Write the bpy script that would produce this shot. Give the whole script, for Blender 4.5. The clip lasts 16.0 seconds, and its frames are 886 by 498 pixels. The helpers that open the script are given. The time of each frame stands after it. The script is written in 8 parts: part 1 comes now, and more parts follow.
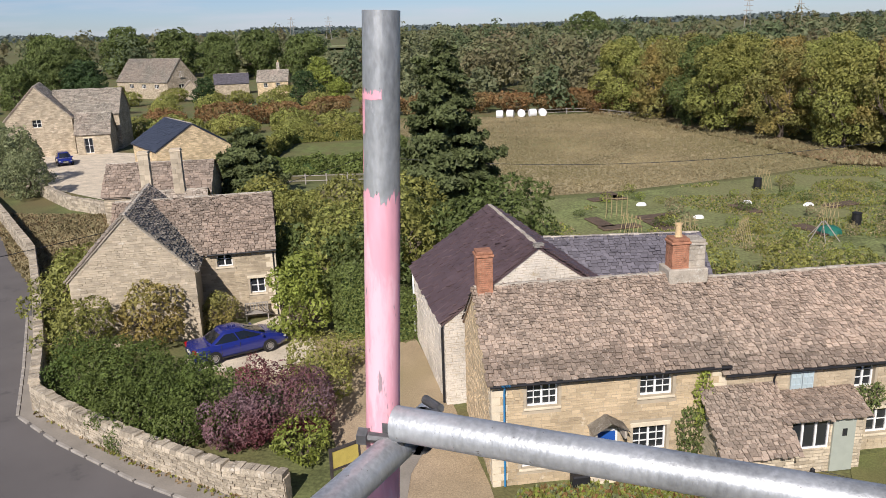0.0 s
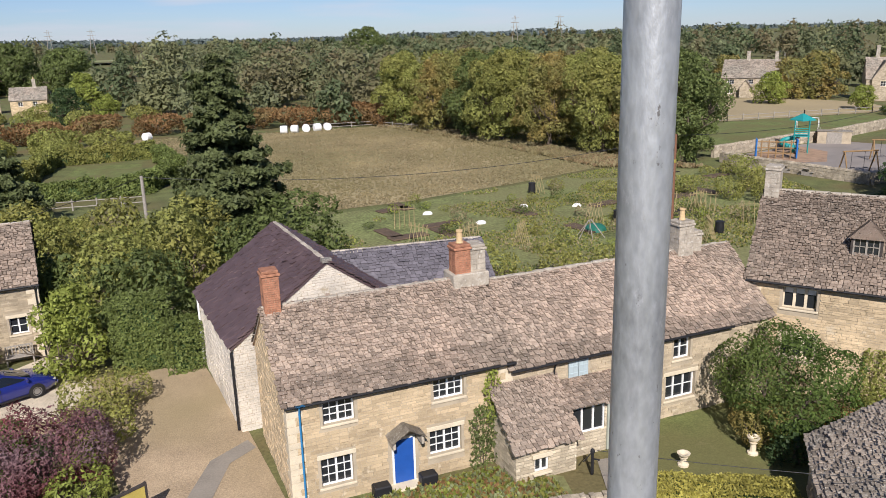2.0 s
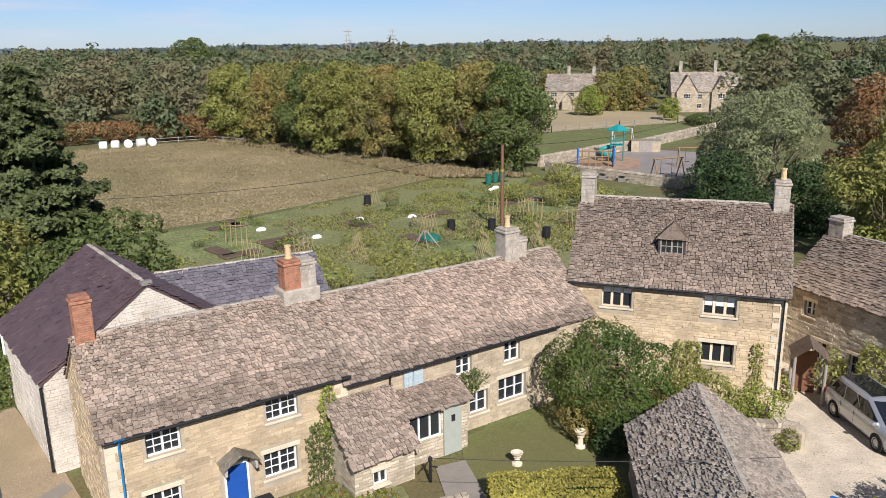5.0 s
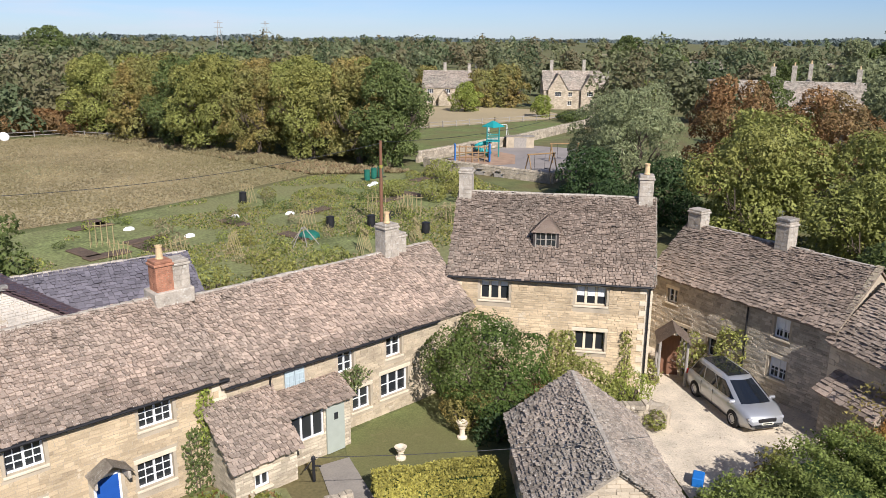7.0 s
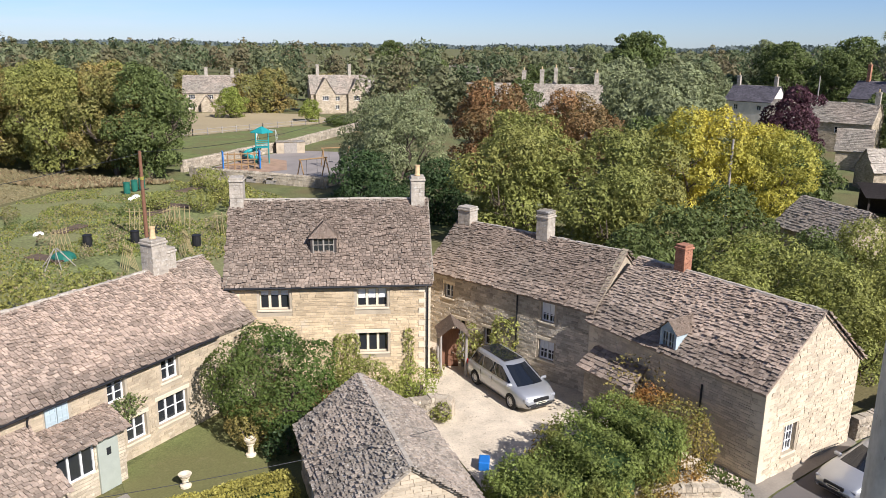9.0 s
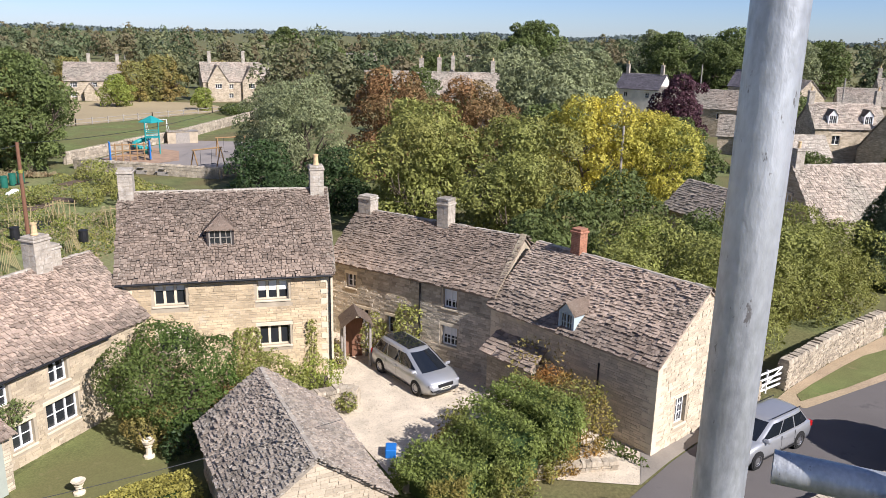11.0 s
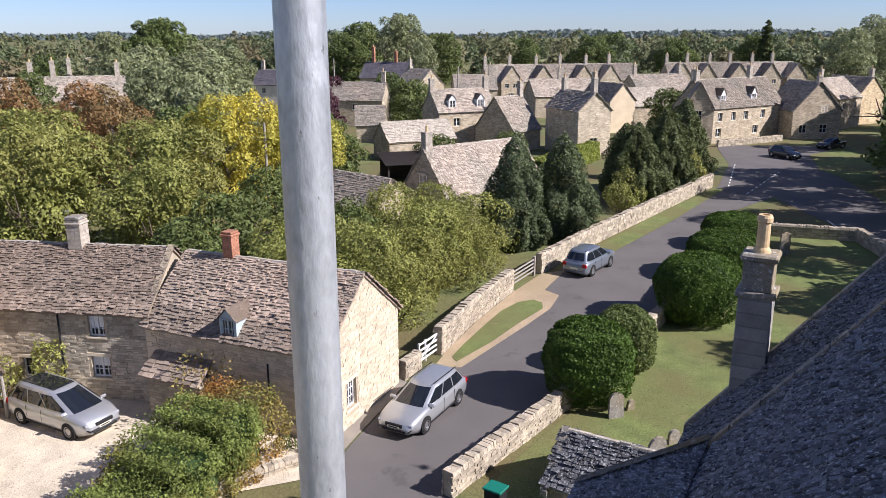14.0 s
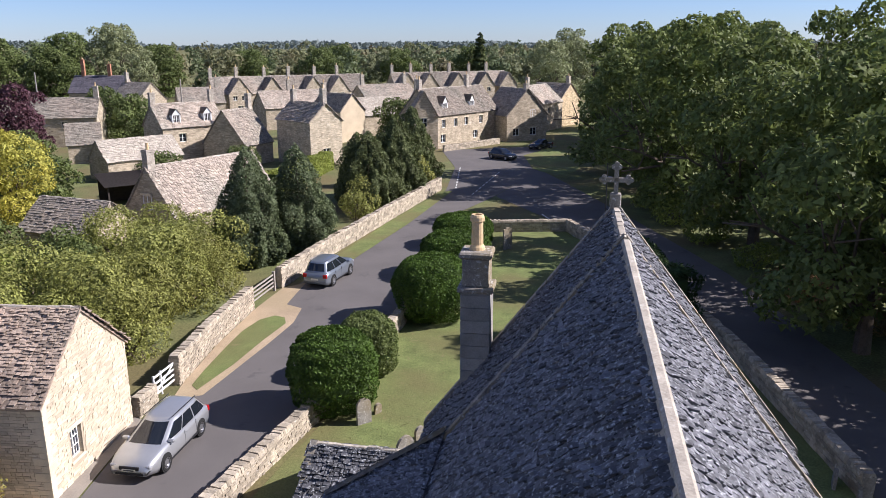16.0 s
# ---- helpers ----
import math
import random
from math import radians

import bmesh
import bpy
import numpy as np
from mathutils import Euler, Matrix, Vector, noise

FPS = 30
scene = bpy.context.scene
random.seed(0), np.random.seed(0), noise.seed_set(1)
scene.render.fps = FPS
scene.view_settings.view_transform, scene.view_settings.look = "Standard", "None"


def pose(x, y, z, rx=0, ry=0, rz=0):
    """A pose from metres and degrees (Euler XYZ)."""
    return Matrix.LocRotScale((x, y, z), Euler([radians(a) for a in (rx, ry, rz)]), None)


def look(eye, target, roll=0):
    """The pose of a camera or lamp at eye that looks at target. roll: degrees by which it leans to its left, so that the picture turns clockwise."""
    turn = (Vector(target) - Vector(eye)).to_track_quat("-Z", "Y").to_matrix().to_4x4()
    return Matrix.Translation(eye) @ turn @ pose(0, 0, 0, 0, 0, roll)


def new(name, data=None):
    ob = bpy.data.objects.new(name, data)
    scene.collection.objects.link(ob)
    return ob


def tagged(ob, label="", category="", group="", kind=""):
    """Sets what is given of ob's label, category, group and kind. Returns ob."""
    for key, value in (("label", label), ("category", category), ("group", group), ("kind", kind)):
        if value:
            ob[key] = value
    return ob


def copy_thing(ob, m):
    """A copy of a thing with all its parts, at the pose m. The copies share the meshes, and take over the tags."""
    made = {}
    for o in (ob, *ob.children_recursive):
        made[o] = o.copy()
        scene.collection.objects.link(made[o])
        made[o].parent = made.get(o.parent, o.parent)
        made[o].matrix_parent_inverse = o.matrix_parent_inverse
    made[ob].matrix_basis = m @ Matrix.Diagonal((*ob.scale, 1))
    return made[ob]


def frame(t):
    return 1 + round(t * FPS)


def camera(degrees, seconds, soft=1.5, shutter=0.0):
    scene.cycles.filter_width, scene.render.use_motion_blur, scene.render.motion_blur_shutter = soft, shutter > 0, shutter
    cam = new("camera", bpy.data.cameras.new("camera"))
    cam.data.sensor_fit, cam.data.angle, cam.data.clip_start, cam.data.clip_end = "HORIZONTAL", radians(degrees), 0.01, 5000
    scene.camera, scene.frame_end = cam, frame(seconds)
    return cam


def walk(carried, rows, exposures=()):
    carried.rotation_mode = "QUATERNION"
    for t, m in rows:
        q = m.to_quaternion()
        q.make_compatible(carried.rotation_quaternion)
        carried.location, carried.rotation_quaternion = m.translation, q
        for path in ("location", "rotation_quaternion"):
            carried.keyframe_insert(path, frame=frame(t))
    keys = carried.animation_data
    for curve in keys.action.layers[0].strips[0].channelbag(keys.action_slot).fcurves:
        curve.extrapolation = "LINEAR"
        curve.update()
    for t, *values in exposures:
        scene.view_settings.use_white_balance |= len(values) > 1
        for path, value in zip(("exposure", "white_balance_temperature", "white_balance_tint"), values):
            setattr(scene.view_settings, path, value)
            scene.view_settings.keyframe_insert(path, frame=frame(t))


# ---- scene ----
# The camera: seconds, eye, then yaw, pitch and roll in degrees.
cam = camera(59.32, 16.0, soft=0.8)
ROWS = [
    (0.0, -0.039, 0.004, 14.997, -0.00, -15.89, -1.85),
    (0.5, 0.053, -0.007, 14.989, -1.27, -14.59, -1.75),
    (1.0, 0.198, 0.042, 14.983, -2.89, -14.96, -1.14),
    (1.5, 0.289, 0.079, 14.983, -7.18, -15.36, -0.16),
    (2.0, 0.300, 0.064, 14.978, -15.56, -15.33, -1.57),
    (2.5, 0.427, 0.151, 14.973, -16.99, -15.16, -1.34),
    (3.0, 0.521, 0.089, 14.969, -17.12, -14.99, -0.98),
    (3.5, 0.590, 0.110, 14.964, -20.75, -15.54, -1.10),
    (4.0, 0.644, 0.034, 14.961, -26.92, -15.09, -2.20),
    (4.5, 0.743, 0.014, 14.957, -26.94, -14.78, -1.25),
    (5.0, 0.750, -0.023, 14.951, -27.54, -14.65, -0.87),
    (5.2, 0.780, -0.014, 14.950, -28.81, -15.14, -1.27),
    (7.3, 0.721, -0.102, 14.988, -38.34, -15.28, 0.31),
    (7.5, 0.727, -0.109, 14.991, -39.94, -15.68, -0.02),
    (8.0, 0.744, -0.057, 14.997, -46.85, -15.80, -0.51),
    (8.2, 0.755, -0.038, 15.000, -49.36, -15.37, -0.11),
    (10.3, 0.764, -0.078, 15.015, -60.00, -15.02, 0.02),
    (10.5, 0.741, -0.040, 15.016, -62.21, -15.15, -0.09),
    (11.0, 0.756, -0.097, 15.021, -60.87, -15.30, 1.18),
    (11.5, 0.781, -0.185, 15.031, -61.83, -15.57, 0.88),
    (12.0, 0.893, -0.189, 15.037, -69.45, -15.38, 0.44),
    (12.5, 0.955, -0.232, 15.042, -75.22, -15.09, -0.20),
    (13.0, 1.044, -0.315, 15.036, -75.56, -15.10, 1.33),
    (13.5, 1.064, -0.378, 15.026, -77.78, -15.52, 0.98),
    (14.0, 1.104, -0.398, 15.025, -86.20, -15.33, -0.18),
    (14.5, 1.104, -0.479, 15.035, -91.27, -14.93, -0.36),
    (15.0, 1.003, -0.641, 15.045, -91.88, -14.50, 0.69),
    (15.5, 1.096, -0.846, 15.043, -98.12, -15.04, 0.50),
    (16.0, 1.181, -0.900, 15.045, -105.36, -14.62, -0.21),
]
walk(cam, [(t, pose(x, y, z, 90 + pitch, 0, yaw) @ pose(0, 0, 0, 0, 0, roll)) for t, x, y, z, yaw, pitch, roll in ROWS],
     [(0.0, 0.02, 6400, 15), (3.0, 0.12, 6300, 15), (5.0, 0.16, 6230, 15), (8.0, 0.36, 6180, 15), (12.0, 0.5, 6120, 18), (16.0, 0.58, 6080, 20)])

# ---- world, sun, exposure ----
SUN = Vector((-0.25, -0.97, 0.78)).normalized()
world = bpy.data.worlds.new("sky")
scene.world = world
world.use_nodes = True
wn = world.node_tree.nodes
sky = wn.new("ShaderNodeTexSky")
sky.sky_type, sky.sun_disc = "NISHITA", False
sky.sun_elevation, sky.sun_rotation = math.asin(SUN.z), math.atan2(SUN.x, SUN.y)
sky.air_density, sky.dust_density, sky.ozone_density = 1.0, 0.15, 3.0
# thin broken cloud low over the horizon
wl = world.node_tree.links
tc = wn.new("ShaderNodeTexCoord")
mp = wn.new("ShaderNodeMapping")
mp.inputs["Scale"].default_value = (3.0, 3.0, 26.0)
cn = wn.new("ShaderNodeTexNoise")
cn.inputs["Scale"].default_value, cn.inputs["Detail"].default_value = 2.2, 7.0
cr = wn.new("ShaderNodeValToRGB")
cr.color_ramp.elements[0].position, cr.color_ramp.elements[1].position = 0.47, 0.8
cm = wn.new("ShaderNodeMix")
cm.data_type = "RGBA"
cm.inputs[7].default_value = (14.0, 14.6, 16.0, 1)
wl.new(tc.outputs["Generated"], mp.inputs["Vector"])
wl.new(mp.outputs["Vector"], cn.inputs["Vector"])
wl.new(cn.outputs["Fac"], cr.inputs["Fac"])
# the cloud thins out toward the east
xyz = wn.new("ShaderNodeSeparateXYZ")
wl.new(tc.outputs["Generated"], xyz.inputs[0])
thin = wn.new("ShaderNodeMapRange")
thin.inputs["From Min"].default_value, thin.inputs["From Max"].default_value = 0.2, 0.75
thin.inputs["To Min"].default_value, thin.inputs["To Max"].default_value = 0.75, 0.0
wl.new(xyz.outputs[0], thin.inputs["Value"])
veil = wn.new("ShaderNodeMath")
veil.operation = "MULTIPLY"
wl.new(cr.outputs["Color"], veil.inputs[0])
wl.new(thin.outputs["Result"], veil.inputs[1])
wl.new(veil.outputs[0], cm.inputs[0])
tint = wn.new("ShaderNodeMix")
tint.data_type, tint.blend_type = "RGBA", "MULTIPLY"
tint.inputs[0].default_value = 1.0
# clear air: brighter low down, deeper blue above
air = wn.new("ShaderNodeValToRGB")
air.color_ramp.elements[0].position, air.color_ramp.elements[0].color = 0.0, (1.24, 1.53, 2.18, 1)
air.color_ramp.elements[1].position, air.color_ramp.elements[1].color = 0.35, (0.86, 1.02, 1.38, 1)
wl.new(xyz.outputs[2], air.inputs["Fac"])
wl.new(air.outputs["Color"], tint.inputs[7])
wl.new(sky.outputs["Color"], tint.inputs[6])
wl.new(tint.outputs[2], cm.inputs[6])
wl.new(cm.outputs[2], wn["Background"].inputs["Color"])
wn["Background"].inputs["Strength"].default_value = 0.044
sun_data = bpy.data.lights.new("sun", "SUN")
sun_data.energy, sun_data.angle, sun_data.color = 5.4, radians(0.5), (1.0, 0.955, 0.88)
sun_ob = new("sun", sun_data)
sun_ob.matrix_world = look(SUN * 100, (0, 0, 0))


# ---- materials ----
def material(name, base, rough=0.8, var=0.25, scale=4.0, bump=0.0, fine=40.0, spots=None, spot_scale=6.0, spot_at=0.62,
             metal=0.0, island=0.0, obj=0.0, hue=None, coat=0.0, stretch=(1, 1, 1), spec=0.3, through_light=0.0, specks=None, speck_scale=8.0, speck_at=0.64):
    """Colour with coarse and fine variation, optional spots of a second colour, and fine relief; metres."""
    m = bpy.data.materials.new(name)
    m.use_nodes = True
    nt = m.node_tree
    n, l = nt.nodes, nt.links
    b = n["Principled BSDF"]
    b.inputs["Roughness"].default_value, b.inputs["Metallic"].default_value = rough, metal
    b.inputs["Coat Weight"].default_value = coat
    b.inputs["Specular IOR Level"].default_value = spec
    geo, tex, mapping = n.new("ShaderNodeNewGeometry"), n.new("ShaderNodeTexCoord"), n.new("ShaderNodeMapping")
    mapping.inputs["Scale"].default_value = stretch
    l.new(geo.outputs["Position"], mapping.inputs["Vector"])
    big, small = n.new("ShaderNodeTexNoise"), n.new("ShaderNodeTexNoise")
    for node, s, d in ((big, scale, 5), (small, fine, 3)):
        node.inputs["Scale"].default_value, node.inputs["Detail"].default_value = s, d
        l.new(mapping.outputs["Vector"], node.inputs["Vector"])

    def mix(fac, a, c, mode="MIX"):
        x = n.new("ShaderNodeMix")
        x.data_type, x.blend_type = "RGBA", mode
        for socket, value in ((0, fac), (6, a), (7, c)):
            if isinstance(value, bpy.types.NodeSocket):
                l.new(value, x.inputs[socket])
            else:
                x.inputs[socket].default_value = value
        return x.outputs[2]

    def ramp(source, lo, hi):
        r = n.new("ShaderNodeMapRange")
        r.inputs["From Min"].default_value, r.inputs["From Max"].default_value = lo, hi
        l.new(source, r.inputs["Value"])
        return r.outputs["Result"]

    dark = (*(c * (1 - var) for c in base), 1)
    light = (*(min(1, c * (1 + var)) for c in base), 1)
    col = mix(ramp(big.outputs["Fac"], 0.3, 0.7), dark, light)
    col = mix(ramp(small.outputs["Fac"], 0.25, 0.75), col, mix(0.5, col, (*base, 1)), "MIX")
    grain = mix(ramp(small.outputs["Fac"], 0.2, 0.8), (1 - var * 0.8,) * 3 + (1,), (1 + var * 0.6,) * 3 + (1,))
    col = mix(1.0, col, grain, "MULTIPLY")
    if hue:
        h = n.new("ShaderNodeTexNoise")
        h.inputs["Scale"].default_value = scale * 0.23
        l.new(mapping.outputs["Vector"], h.inputs["Vector"])
        col = mix(ramp(h.outputs["Fac"], 0.42, 0.62), col, (*hue, 1))
        col = mix(1.0, col, grain, "MULTIPLY")
    for amount, source in ((island, geo.outputs["Random Per Island"]), (obj, None)):
        if amount:
            if source is None:
                source = n.new("ShaderNodeObjectInfo").outputs["Random"]
            r = n.new("ShaderNodeMapRange")
            r.inputs["To Min"].default_value, r.inputs["To Max"].default_value = 1 - amount, 1 + amount
            l.new(source, r.inputs["Value"])
            comb = n.new("ShaderNodeCombineColor")
            for k in range(3):
                l.new(r.outputs["Result"], comb.inputs[k])
            col = mix(1.0, col, comb.outputs[0], "MULTIPLY")
    if spots:
        sp = n.new("ShaderNodeTexNoise")
        sp.inputs["Scale"].default_value, sp.inputs["Detail"].default_value = spot_scale, 6
        sp.inputs["Roughness"].default_value = 0.7
        l.new(mapping.outputs["Vector"], sp.inputs["Vector"])
        col = mix(ramp(sp.outputs["Fac"], spot_at, spot_at + 0.08), col, (*spots, 1))
    if specks:
        dk = n.new("ShaderNodeTexNoise")
        dk.inputs["Scale"].default_value, dk.inputs["Detail"].default_value = speck_scale, 4
        dk.inputs["Roughness"].default_value = 0.75
        shifted = n.new("ShaderNodeVectorMath")
        shifted.inputs[1].default_value = (31.7, 12.9, 5.3)
        l.new(mapping.outputs["Vector"], shifted.inputs[0])
        l.new(shifted.outputs[0], dk.inputs["Vector"])
        col = mix(ramp(dk.outputs["Fac"], speck_at, speck_at + 0.05), col, (*specks, 1))
    l.new(col, b.inputs["Base Color"])
    if bump:
        bp = n.new("ShaderNodeBump")
        bp.inputs["Strength"].default_value, bp.inputs["Distance"].default_value = 0.6, bump
        l.new(small.outputs["Fac"], bp.inputs["Height"])
        l.new(bp.outputs["Normal"], b.inputs["Normal"])
    if through_light:
        tr = n.new("ShaderNodeBsdfTranslucent")
        l.new(col, tr.inputs["Color"])
        ms = n.new("ShaderNodeMixShader")
        ms.inputs[0].default_value = through_light
        l.new(b.outputs["BSDF"], ms.inputs[1])
        l.new(tr.outputs["BSDF"], ms.inputs[2])
        l.new(ms.outputs["Shader"], n["Material Output"].inputs["Surface"])
    return m


def stone_material(name, base, mortar, spots=None, scale=1.0):
    """Coursed rubble: uneven rows of stones with recessed joints, worked from the wall's own length and height."""
    m = material(name, base, rough=0.9, var=0.28, scale=1.3, bump=0.01, fine=22, spots=spots, spot_scale=1.1, spot_at=0.6)
    n, l = m.node_tree.nodes, m.node_tree.links
    b = n["Principled BSDF"]
    col = b.inputs["Base Color"].links[0].from_socket
    uv = n.new("ShaderNodeUVMap")
    wob = n.new("ShaderNodeTexNoise")
    wob.inputs["Scale"].default_value = 1.6
    l.new(uv.outputs["UV"], wob.inputs["Vector"])
    add = n.new("ShaderNodeVectorMath")
    add.operation = "MULTIPLY_ADD"
    add.inputs[1].default_value = (0.12, 0.07, 0)
    l.new(wob.outputs["Color"], add.inputs[0])
    l.new(uv.outputs["UV"], add.inputs[2])
    br = n.new("ShaderNodeTexBrick")
    br.inputs["Scale"].default_value = scale
    br.inputs["Brick Width"].default_value, br.inputs["Row Height"].default_value = 0.36, 0.125
    br.inputs["Mortar Size"].default_value, br.inputs["Mortar Smooth"].default_value = 0.013, 0.5
    br.inputs["Color1"].default_value = (0.66, 0.62, 0.56, 1)
    br.inputs["Color2"].default_value = (1.25, 1.22, 1.15, 1)
    br.inputs["Mortar"].default_value = (*mortar, 1)
    br.inputs["Bias"].default_value = 0.05
    br.offset, br.squash, br.squash_frequency = 0.37, 1.6, 3
    l.new(add.outputs[0], br.inputs["Vector"])
    x = n.new("ShaderNodeMix")
    x.data_type, x.blend_type = "RGBA", "MULTIPLY"
    x.inputs[0].default_value = 0.85
    l.new(col, x.inputs[6])
    l.new(br.outputs["Color"], x.inputs[7])
    l.new(x.outputs[2], b.inputs["Base Color"])
    bp = n.new("ShaderNodeBump")
    bp.inputs["Strength"].default_value, bp.inputs["Distance"].default_value = 0.9, 0.03
    bp.invert = True
    l.new(br.outputs["Fac"], bp.inputs["Height"])
    if b.inputs["Normal"].links:
        l.new(b.inputs["Normal"].links[0].from_socket, bp.inputs["Normal"])
    l.new(bp.outputs["Normal"], b.inputs["Normal"])
    return m


MORTAR = material("lime mortar", (0.44, 0.37, 0.27), rough=0.95, var=0.15, scale=2, bump=0.006, fine=40)
BLOCK = material("walling stone", (0.50, 0.41, 0.285), rough=0.92, var=0.2, scale=1.2, bump=0.012, fine=24, island=0.17, obj=0.17, spots=(0.58, 0.5, 0.38), spot_scale=2.2, spot_at=0.6)
BLOCK_WARM = material("honey walling stone", (0.55, 0.43, 0.275), rough=0.92, var=0.2, scale=1.2, bump=0.012, fine=24, island=0.17, obj=0.17, spots=(0.62, 0.52, 0.37), spot_scale=2.2, spot_at=0.6)
BLOCK_PALE = material("pale walling stone", (0.54, 0.455, 0.335), rough=0.92, var=0.18, scale=1.2, bump=0.012, fine=24, island=0.17, obj=0.17, spots=(0.63, 0.56, 0.45), spot_scale=2.2, spot_at=0.6)
BLOCK_GREY = material("grey walling stone", (0.44, 0.385, 0.30), rough=0.92, var=0.25, scale=1.2, bump=0.012, fine=24, island=0.28, obj=0.28, spots=(0.56, 0.51, 0.42), spot_scale=2.2, spot_at=0.6)
STONE = stone_material("limestone", (0.50, 0.43, 0.33), (0.78, 0.74, 0.66), spots=(0.62, 0.56, 0.46))
STONE_WARM = stone_material("honey limestone", (0.66, 0.53, 0.35), (0.85, 0.8, 0.7), spots=(0.6, 0.5, 0.36))
STONE_PALE = stone_material("pale limestone", (0.56, 0.49, 0.38), (0.85, 0.82, 0.76), spots=(0.74, 0.68, 0.57))
STONE_GREY = stone_material("grey limestone", (0.42, 0.37, 0.30), (0.7, 0.68, 0.62), spots=(0.3, 0.27, 0.22))
DRYSTONE = material("wall stone", (0.40, 0.34, 0.255), rough=0.95, var=0.35, scale=2, bump=0.025, fine=14, island=0.28, spots=(0.56, 0.51, 0.42), spot_scale=5, spot_at=0.58, specks=(0.14, 0.12, 0.09), speck_scale=7, speck_at=0.63)
DRESSED = material("dressed limestone", (0.66, 0.57, 0.42), rough=0.85, var=0.15, scale=2, bump=0.004, fine=30, island=0.12)
CREAM = material("cream render", (0.62, 0.51, 0.35), rough=0.9, var=0.12, scale=0.8, bump=0.004, fine=14, spots=(0.5, 0.42, 0.3), spot_scale=0.9, spot_at=0.66)
RENDER = material("limewashed render", (0.74, 0.68, 0.60), rough=0.9, var=0.18, scale=0.8, bump=0.006, fine=14, spots=(0.5, 0.44, 0.36), spot_scale=0.9, spot_at=0.64)
SLATE = material("stone slate", (0.305, 0.234, 0.18), rough=0.92, var=0.22, scale=1.1, bump=0.02, fine=26, island=0.34, obj=0.34,
                 spots=(0.56, 0.51, 0.44), spot_scale=15, spot_at=0.59, hue=(0.262, 0.208, 0.162), specks=(0.075, 0.062, 0.045), speck_scale=7, speck_at=0.625)
SLATE_GREY = material("grey stone slate", (0.32, 0.265, 0.21), rough=0.92, var=0.22, scale=1.1, bump=0.02, fine=26, island=0.34, obj=0.34,
                      spots=(0.56, 0.52, 0.45), spot_scale=12, spot_at=0.56, hue=(0.26, 0.23, 0.185), specks=(0.07, 0.062, 0.05), speck_scale=6, speck_at=0.625)
SLATE_CHURCH = material("lichened church slate", (0.10, 0.10, 0.108), rough=0.85, var=0.35, scale=1.5, bump=0.012, fine=30, island=0.5, obj=0.5,
                        spots=(0.46, 0.47, 0.47), spot_scale=13, spot_at=0.545, specks=(0.03, 0.03, 0.032), speck_scale=9, speck_at=0.6)
SLATE_BLUE = material("blue slate", (0.13, 0.12, 0.135), rough=0.6, var=0.2, scale=1, bump=0.004, fine=20, island=0.22, obj=0.2, spots=(0.3, 0.29, 0.28), spot_scale=5, spot_at=0.68)
SLATE_PURPLE = material("purple slate", (0.105, 0.07, 0.072), rough=0.55, var=0.2, scale=0.8, bump=0.003, fine=20, island=0.1, spots=(0.2, 0.17, 0.16), spot_scale=2.5, spot_at=0.7)
SLATE_NAVY = material("new blue slate", (0.05, 0.06, 0.085), rough=0.5, var=0.15, scale=1, island=0.15)
RIDGE = material("ridge stone", (0.42, 0.37, 0.30), rough=0.9, var=0.3, scale=3, bump=0.01, fine=25, island=0.2, spots=(0.55, 0.52, 0.45), spot_scale=7, spot_at=0.56)
COPING = material("lichened coping", (0.25, 0.23, 0.20), rough=0.9, var=0.3, scale=3, bump=0.01, fine=25, spots=(0.5, 0.48, 0.43), spot_scale=9, spot_at=0.56, hue=(0.27, 0.22, 0.14))
BRICK = material("orange brick", (0.40, 0.19, 0.115), rough=0.9, var=0.4, scale=5, bump=0.006, fine=40, island=0.3, spots=(0.5, 0.38, 0.28), spot_scale=7, spot_at=0.66)
POT = material("clay pot", (0.62, 0.45, 0.25), rough=0.85, var=0.2, scale=8)
WHITE = material("white paint", (0.8, 0.8, 0.78), rough=0.45, var=0.05)
GREYGREEN = material("grey green paint", (0.38, 0.41, 0.35), rough=0.5, var=0.07)
PALEBLUE = material("pale blue painted shutter", (0.42, 0.50, 0.52), rough=0.6, var=0.1, scale=3)
BLUE = material("blue door paint", (0.02, 0.09, 0.36), rough=0.4, var=0.08)
BLUEPIPE = material("blue pipe paint", (0.03, 0.2, 0.42), rough=0.4, var=0.1)
BLACK = material("black iron", (0.02, 0.02, 0.022), rough=0.5, var=0.2)
OAK = material("weathered oak", (0.25, 0.19, 0.13), rough=0.85, var=0.3, scale=5, bump=0.004, stretch=(6, 6, 0.6))
OLDWOOD = material("silvered timber", (0.33, 0.30, 0.26), rough=0.9, var=0.3, scale=5, bump=0.004, stretch=(4, 4, 0.7))
DARKWOOD = material("dark boarding", (0.06, 0.05, 0.045), rough=0.85, var=0.3, scale=5)
CREOSOTE = material("creosoted pole", (0.20, 0.10, 0.06), rough=0.85, var=0.3, scale=5, stretch=(6, 6, 0.6))
GLASS = material("window glass", (0.025, 0.028, 0.032), rough=0.06, var=0.1, scale=1.0, spec=0.8)
CARGLASS = material("car glass", (0.012, 0.015, 0.02), rough=0.04, var=0.05, spec=0.8)
SILVER = material("silver car paint", (0.48, 0.49, 0.50), rough=0.32, var=0.03, metal=0.6, coat=0.6, spec=0.5)
